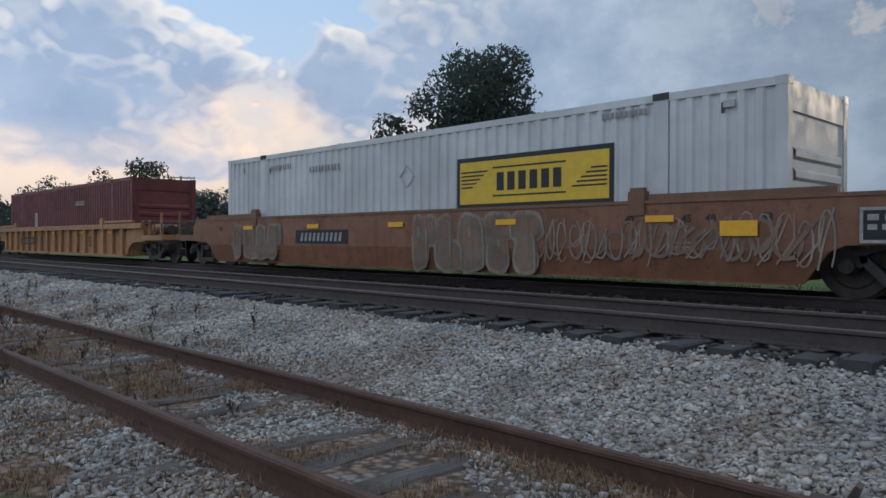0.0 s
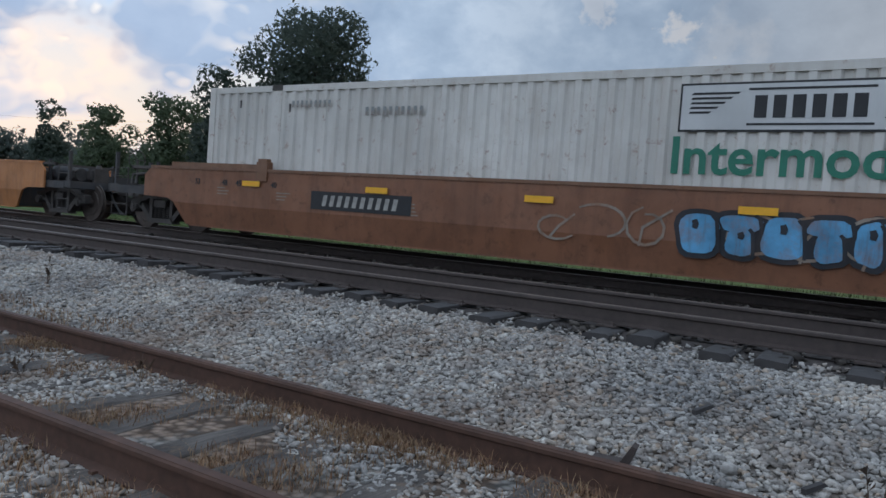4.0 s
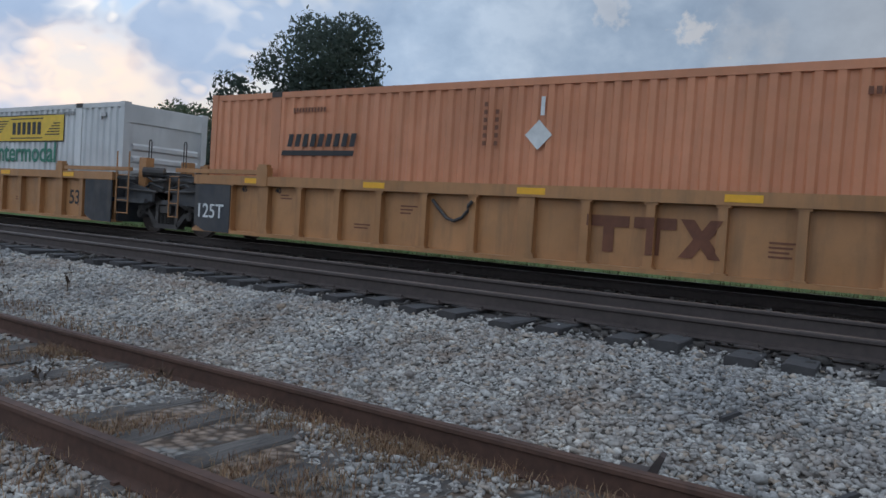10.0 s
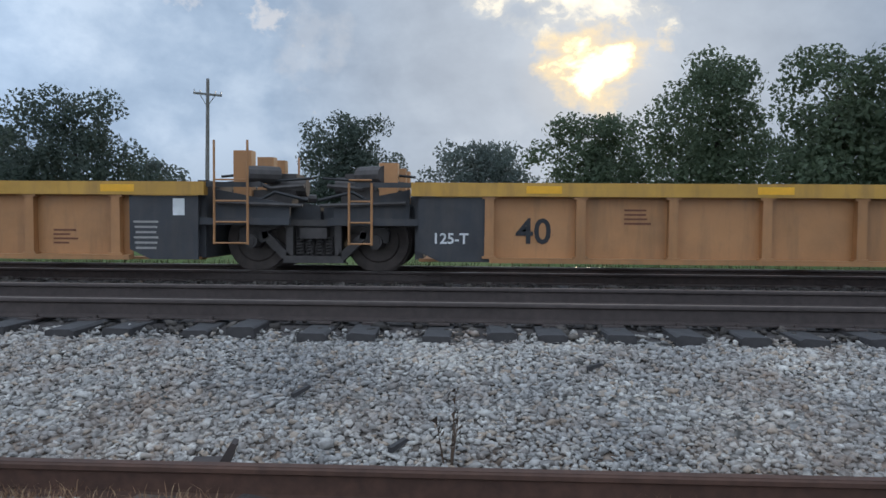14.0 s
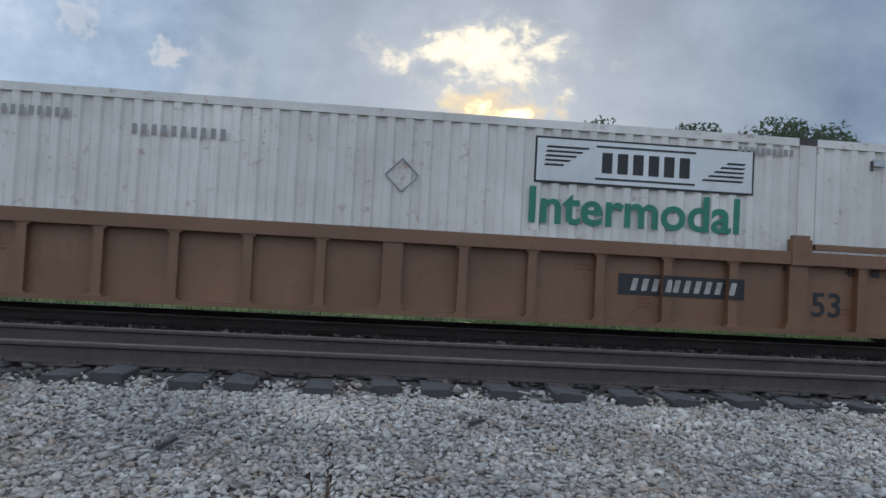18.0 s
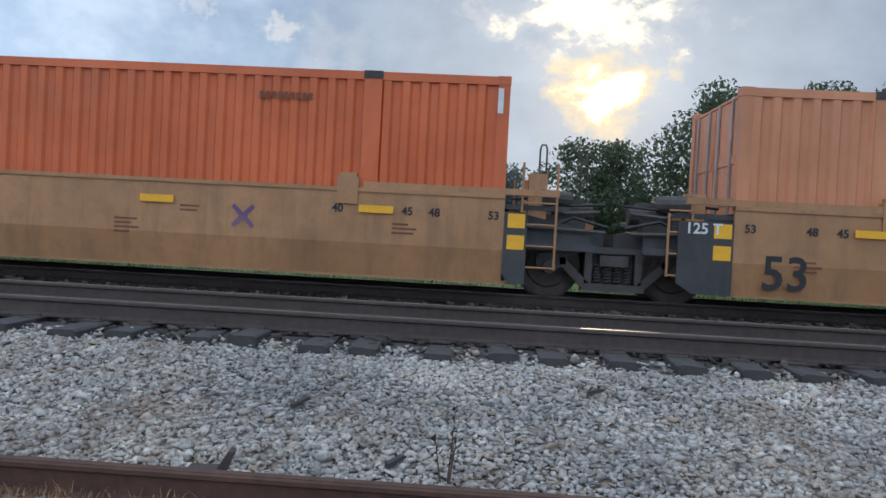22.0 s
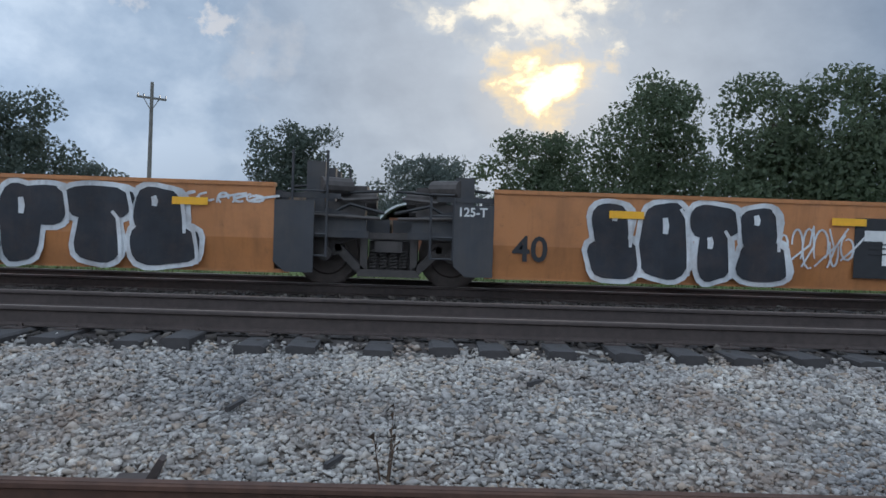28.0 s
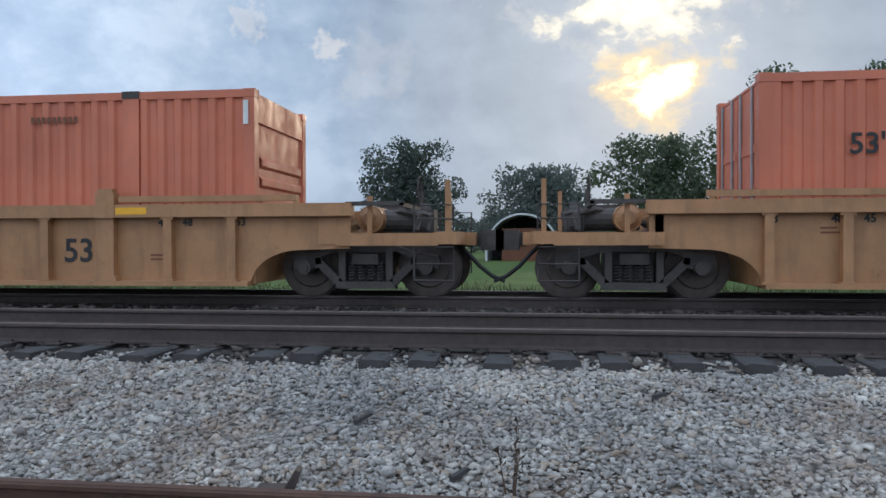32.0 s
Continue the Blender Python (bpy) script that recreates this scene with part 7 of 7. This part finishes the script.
# ---- buildings beyond the trees ----
def build_house(az, d, w, h, turn, label):
    x, y = d * math.sin(radians(az)), d * math.cos(radians(az))
    ho = tagged(new("house"), label, "house", "houses beyond the trees")
    ho.matrix_basis = pose(x, y, ground_z(y), 0, 0, turn)
    for v in (-w * 0.6, w * 0.6):
        bm = bmesh.new()
        slab(bm, [(-w / 2, 0), (w / 2, 0), (w / 2, h), (0, h + w * 0.38), (-w / 2, h)], v - 0.1, v + 0.1)
        part("gable_wall", bm, M["house_white"], ho)
    for s in (-1, 1):
        bm = bmesh.new()
        box(bm, s * w / 2 - 0.1, s * w / 2 + 0.1, -w * 0.6, w * 0.6, 0, h)
        part("wall", bm, M["house_white"], ho)
        bm = bmesh.new()
        o = [(0, h + w * 0.40), (s * (w / 2 + 0.4), h - 0.3), (s * (w / 2 + 0.4), h - 0.15), (0, h + w * 0.43)]
        slab(bm, o, -w * 0.65, w * 0.65)
        part("roof_slope", bm, M["roof"], ho)
    for u, z in ((-w * 0.25, 1.0), (w * 0.25, 1.0), (0, h)):
        wn = bmesh.new()
        box(wn, u - 0.45, u + 0.45, -w * 0.6 - 0.14, -w * 0.6 - 0.105, z, z + 1.2)
        f = part("window", wn, M["glass"], ho)
        bm = bmesh.new()
        for a in ((u - 0.55, u - 0.45, z - 0.1, z + 1.3), (u + 0.45, u + 0.55, z - 0.1, z + 1.3), (u - 0.45, u + 0.45, z + 1.2, z + 1.3), (u - 0.45, u + 0.45, z - 0.1, z)):
            box(bm, a[0], a[1], -w * 0.6 - 0.16, -w * 0.6 - 0.102, a[2], a[3])
        part("window_frame", bm, M["house_white"], f)


build_house(-36.6, 66, 6.5, 3.6, 10, "white gabled house half hidden by trees")
build_house(24.0, 64, 7.0, 3.0, -15, "white gabled house half hidden by trees")


def build_hut():
    az, d = -1.1, 62.0
    x, y = d * math.sin(radians(az)), d * math.cos(radians(az))
    hut = tagged(new("arched_barn"), "white round-roofed metal barn with a dark open front", "barn")
    hut.matrix_basis = pose(x, y, ground_z(y) - 0.05)
    R = 2.9
    bm = bmesh.new()
    o = [(R * math.cos(radians(t)), 0.9 + R * math.sin(radians(t))) for t in range(0, 181, 9)]
    i = [((R - 0.14) * math.cos(radians(t)), 0.9 + (R - 0.14) * math.sin(radians(t))) for t in range(180, -1, -9)]
    slab(bm, [(R, 0)] + o + [(-R, 0), (-R + 0.14, 0)] + i + [(R - 0.14, 0)], -4, 4)
    part("arched_roof", bm, M["house_white"], hut)
    bm = bmesh.new()
    slab(bm, [(-R + 0.14, 0)] + i + [(R - 0.14, 0)], 3.6, 3.7)
    part("rear_wall", bm, M["roof"], hut)
    bm = bmesh.new()
    slab(bm, [(-1.6, 0), (1.6, 0), (1.6, 2.6), (-1.6, 2.6)], -3.6, -3.55)
    part("front_door", bm, M["mark_brown"], hut)


build_hut()


# ---- ballast, weeds and litter ----
def stones(name, zones, mat, label, seed):
    """Loose crushed stone by numpy: broken blocks, each of its own shape and turned its own way."""
    r = np.random.RandomState(seed)
    lump = np.array([(-1, -1, -1), (1, -1, -1), (1, 1, -1), (-1, 1, -1), (-1, -1, 1), (1, -1, 1), (1, 1, 1), (-1, 1, 1)]) * 0.70
    tri = np.array([(0, 2, 1), (0, 3, 2), (4, 5, 6), (4, 6, 7), (0, 1, 5), (0, 5, 4), (1, 2, 6), (1, 6, 5), (2, 3, 7), (2, 7, 6), (3, 0, 4), (3, 4, 7)])
    pos, size = [], []
    for x0, x1, y0, y1, per, s, thin in zones:
        n = int((x1 - x0) * (y1 - y0) * per)
        xy = np.stack([r.uniform(x0, x1, n), r.uniform(y0, y1, n)], 1)
        if thin:
            keep = [noise.noise((a * 0.55, b * 0.9, 3.0)) + 0.35 * noise.noise((a * 1.7, b * 1.7, 9.0)) > thin - 0.5 for a, b in xy]
            xy = xy[np.array(keep, bool)]
        pos.append(np.column_stack([xy, [ground_z(b) for b in xy[:, 1]]]))
        size.append(s * r.lognormal(0, 0.28, len(xy)))
    pos, size = np.concatenate(pos), np.concatenate(size)
    n = len(pos)
    q = r.normal(size=(n, 4))
    q /= np.linalg.norm(q, axis=1)[:, None]
    w, x, y, z = q.T
    R = np.stack([1 - 2 * (y * y + z * z), 2 * (x * y - z * w), 2 * (x * z + y * w), 2 * (x * y + z * w), 1 - 2 * (x * x + z * z), 2 * (y * z - x * w), 2 * (x * z - y * w), 2 * (y * z + x * w), 1 - 2 * (x * x + y * y)], 1).reshape(n, 3, 3)
    sq = size[:, None] * np.stack([r.uniform(0.85, 1.55, n), r.uniform(0.65, 1.10, n), r.uniform(0.40, 0.85, n)], 1)
    v = lump[None] * (1 + r.uniform(-0.62, 0.32, (n, 8, 3))) * sq[:, None, :]
    v = np.einsum("nij,nkj->nki", R, v)
    v[:, :, 2] *= 0.66
    v += pos[:, None, :] + np.array([0, 0, 1.0]) * (size * r.uniform(0.0, 0.55, n))[:, None, None]
    f = (tri[None] + 8 * np.arange(n)[:, None, None]).reshape(-1, 3)
    me = bpy.data.meshes.new(name)
    me.vertices.add(n * 8)
    me.vertices.foreach_set("co", v.astype(np.float32).ravel())
    me.loops.add(len(f) * 3)
    me.loops.foreach_set("vertex_index", f.astype(np.int32).ravel())
    me.polygons.add(len(f))
    me.polygons.foreach_set("loop_start", np.arange(0, len(f) * 3, 3, dtype=np.int32))
    me.update(calc_edges=True)
    ob = put(name, me, mat)
    tagged(ob, label, "gravel", kind="stuff")


stones("ballast_stones", [(-11, 6.6, 3.62, 5.85, 1750, 0.0215, 0), (-20, -11, 3.68, 5.9, 800, 0.030, 0), (-34, -20, 3.7, 5.95, 170, 0.055, 0), (-60, -34, 3.7, 6.0, 60, 0.085, 0), (6.6, 13, 3.68, 5.85, 260, 0.04, 0), (-16, 8, 5.75, 6.22, 380, 0.024, 0),
                          (-11, 3, 2.15, 3.45, 1250, 0.0175, 0.40), (-20, -11, 2.15, 3.45, 420, 0.025, 0.46), (-11, 3, 0.75, 2.02, 1400, 0.0205, 0.24), (-34, -11, 0.9, 2.0, 300, 0.032, 0.42), (-34, -20, 2.2, 3.4, 80, 0.045, 0.6), (-9, -3, -1.2, 0.9, 40, 0.018, 0.66), (-14, 8, 6.3, 7.0, 3, 0.018, 0), (-14, 8, 7.8, 8.1, 3, 0.018, 0)],
       M["stone"], "loose angular grey limestone ballast", 5)
stones("dark_ballast", [(-22, 12, 6.05, 6.42, 60, 0.04, 0), (-22, 12, 6.6, 7.85, 110, 0.035, 0), (-22, 12, 8.0, 10.9, 70, 0.042, 0)], M["black_stone"], "oil-blackened ballast between the main tracks", 6)


def blades(name, spots, mat, label, seed, category="grass"):
    """Thin curved blades: (x, y, z, height, count, spread, width)."""
    r = random.Random(seed)
    verts, faces = [], []
    for x, y, z, h, n, sp, wd in spots:
        for _ in range(n):
            a = r.uniform(0, math.tau)
            d = sp * r.random() ** 0.5
            bx, by = x + d * math.cos(a), y + d * math.sin(a)
            hh = h * r.uniform(0.5, 1.15)
            lean = r.uniform(0.2, 1.2) * hh
            b = r.uniform(0, math.tau)
            lx, ly = lean * math.cos(b), lean * math.sin(b)
            wx, wy = wd * math.cos(b + 1.5), wd * math.sin(b + 1.5)
            i = len(verts)
            verts += [(bx - wx, by - wy, z), (bx + wx, by + wy, z), (bx + lx * 0.4 + wx * 0.6, by + ly * 0.4 + wy * 0.6, z + hh * 0.65), (bx + lx * 0.4 - wx * 0.6, by + ly * 0.4 - wy * 0.6, z + hh * 0.65), (bx + lx, by + ly, z + hh)]
            faces += [(i, i + 1, i + 2, i + 3), (i + 3, i + 2, i + 4)]
    me = bpy.data.meshes.new(name)
    me.from_pydata(verts, [], faces)
    tagged(put(name, me, mat), label, category, kind="stuff")


def scatter_vegetation():
    r = random.Random(31)
    turf = []
    for _ in range(9000):
        x, y = -2.6 - 42 * r.random() ** 1.9, r.uniform(-5.0, 1.15)
        edge = 1.0 + 0.55 * noise.noise((x * 0.45, 2.0, 0.0)) - 0.25 * max(0, x + 5)
        if y < edge:
            turf.append((x, y, ground_z(y), 0.022 + 0.022 * r.random(), 8, 0.15, 0.0035))
    for _ in range(2600):
        x, y = r.uniform(-3.0, 9.0), r.uniform(-7.0, 0.9)
        turf.append((x, y, ground_z(y), 0.035 + 0.03 * r.random(), 6, 0.16, 0.004))
    for _ in range(1800):
        x, y = r.uniform(-24.0, -3.0), r.uniform(-11.0, -5.0)
        turf.append((x, y, ground_z(y), 0.025 + 0.02 * r.random(), 7, 0.2, 0.004))
    blades("lawn_grass", turf, M["green_grass"], "short patchy green grass with bare spots", 32)
    dry = []
    for _ in range(6200):
        x = -3.0 + r.gauss(0, 1) * 3 if r.random() < 0.35 else -34 * r.random() ** 1.2 + 1.5
        side = r.random()
        if side < 0.16:
            y = 3.36 + r.gauss(0, 0.08)
        elif side < 0.26:
            y = 2.24 + r.gauss(0, 0.08)
        else:
            y = r.uniform(0.9, 3.4)
        if noise.noise((x * 0.6, y * 1.1, 3.0)) > 0.12 and r.random() < 0.75:
            continue
        if noise.noise((x * 1.3, y * 1.6, 8.0)) < 0.05:
            continue
        dry.append((x, y, ground_z(y), r.uniform(0.03, 0.085), 26, 0.17, 0.003))
    for _ in range(2600):
        x, y = -6.0 - 30 * r.random() ** 1.1, r.choice((r.uniform(1.0, 2.0), r.uniform(2.15, 3.45), r.uniform(2.15, 3.45), r.uniform(3.5, 4.3)))
        if noise.noise((x * 0.4, y * 1.3, 5.0)) > -0.12:
            dry.append((x, y, ground_z(y), r.uniform(0.035, 0.10), 18, 0.22, 0.0045))
    blades("dry_grass", dry, M["dry_grass"], "dry reddish-brown grass tufts along the siding", 33)
    edge = [(r.uniform(-26, -4), 1.35 + r.gauss(0, 0.30), 0.0, r.uniform(0.03, 0.075), 12, 0.16, 0.004) for _ in range(1000)]
    blades("straw_edge", [(x, y, ground_z(y), h, n, s, w) for x, y, z, h, n, s, w in edge], M["dry_grass"], "straw-brown grass along the gravel edge", 34)
    verge = [(r.uniform(-30, 22), r.uniform(14.9, 20), 0.0, r.uniform(0.2, 0.55), 9, 0.35, 0.012) for _ in range(1500)]
    blades("far_verge_grass", [(x, y, ground_z(y), h, n, s, w) for x, y, z, h, n, s, w in verge], M["green_grass"], "tall green grass on the verge beyond the tracks", 35)
    weeds = []
    for _ in range(150):
        x = -6.5 - 24 * r.random()
        weeds.append((x, r.choice((r.uniform(2.2, 3.3), r.uniform(3.7, 4.8), r.uniform(1.4, 2.0))), r.uniform(0.12, 0.38)))
    weeds += [(-0.1, 3.91, 0.36), (-5.16, 2.72, 0.16), (-10.3, 4.53, 0.3), (-12.9, 4.41, 0.3), (-4.6, 3.3, 0.14)]
    verts, faces = [], []
    for x, y, h in weeds:
        z = ground_z(y)
        for k in range(r.randint(2, 4)):
            bx, by = x + r.uniform(-.05, .05), y + r.uniform(-.05, .05)
            tx, ty = bx + r.uniform(-.06, .06), by + r.uniform(-.06, .06)
            hh = h * r.uniform(0.6, 1.1)
            i = len(verts)
            w = 0.006
            verts += [(bx - w, by, z), (bx + w, by, z), (bx, by + w, z), (tx, ty, z + hh)]
            faces += [(i, i + 1, i + 3), (i + 1, i + 2, i + 3), (i + 2, i, i + 3)]
            for s in range(7):
                f = r.uniform(0.35, 1.0)
                px_, py_, pz = bx + (tx - bx) * f, by + (ty - by) * f, z + hh * f
                dx, dy, dz = r.uniform(-.035, .035), r.uniform(-.035, .035), r.uniform(0.0, .045)
                i = len(verts)
                verts += [(px_, py_, pz), (px_ + dx, py_ + dy, pz + dz), (px_ + dx * 0.6 + 0.012, py_ + dy * 0.6, pz + dz + 0.018)]
                faces.append((i, i + 1, i + 2))
    me = bpy.data.meshes.new("dead_weeds")
    me.from_pydata(verts, [], faces)
    tagged(put("dead_weeds", me, M["weed"]), "dark dead weed stalks standing in the gravel", "weeds", kind="stuff")


scatter_vegetation()


def scrap():
    bm = bmesh.new()
    slab(bm, [(-0.10, 0), (0.075, 0), (0.075, 0.055), (-0.10, 0.055)], -0.05, 0.05)
    slab(bm, [(0.03, 0.03), (0.075, 0.0), (0.125, 0.14), (0.10, 0.15)], -0.045, 0.045)
    ob = put("rail_anchor", mesh_of("rail_anchor", bm), M["rail_dark"])
    ob.matrix_basis = pose(-1.26, 3.68, 0.085, 0, 0, 8)
    tagged(ob, "bent dark steel plate lying by the siding rail", "scrap metal")
    for x, y, a, l in ((-1.05, 4.71, 62, 0.17), (-0.35, 4.05, 55, 0.15), (0.9, 5.2, 20, 0.12)):
        bm = bmesh.new()
        slab(bm, [(-l / 2, 0), (l / 2, 0.015), (l / 2 - 0.02, 0.035), (-l / 2, 0.03)], -0.015, 0.015)
        ob = put("wood_splinter", mesh_of("wood_splinter", bm), M["tie_dark"])
        ob.matrix_basis = pose(x, y, ground_z(y) + 0.035, 0, -8, a)
        tagged(ob, "dark broken tie splinter on the ballast", "splinter", "splinters")


scrap()


# ---- what moves ----
def motions():
    times = [2.0 * k for k in range(17)]
    for ob, s in MOVING:
        lift = 0.24 if ob.name.startswith("freight") else 0.0
        walk(ob, [(t, pose(train_x(s, t), YC, TRAIN_Z + lift)) for t in times])


motions()
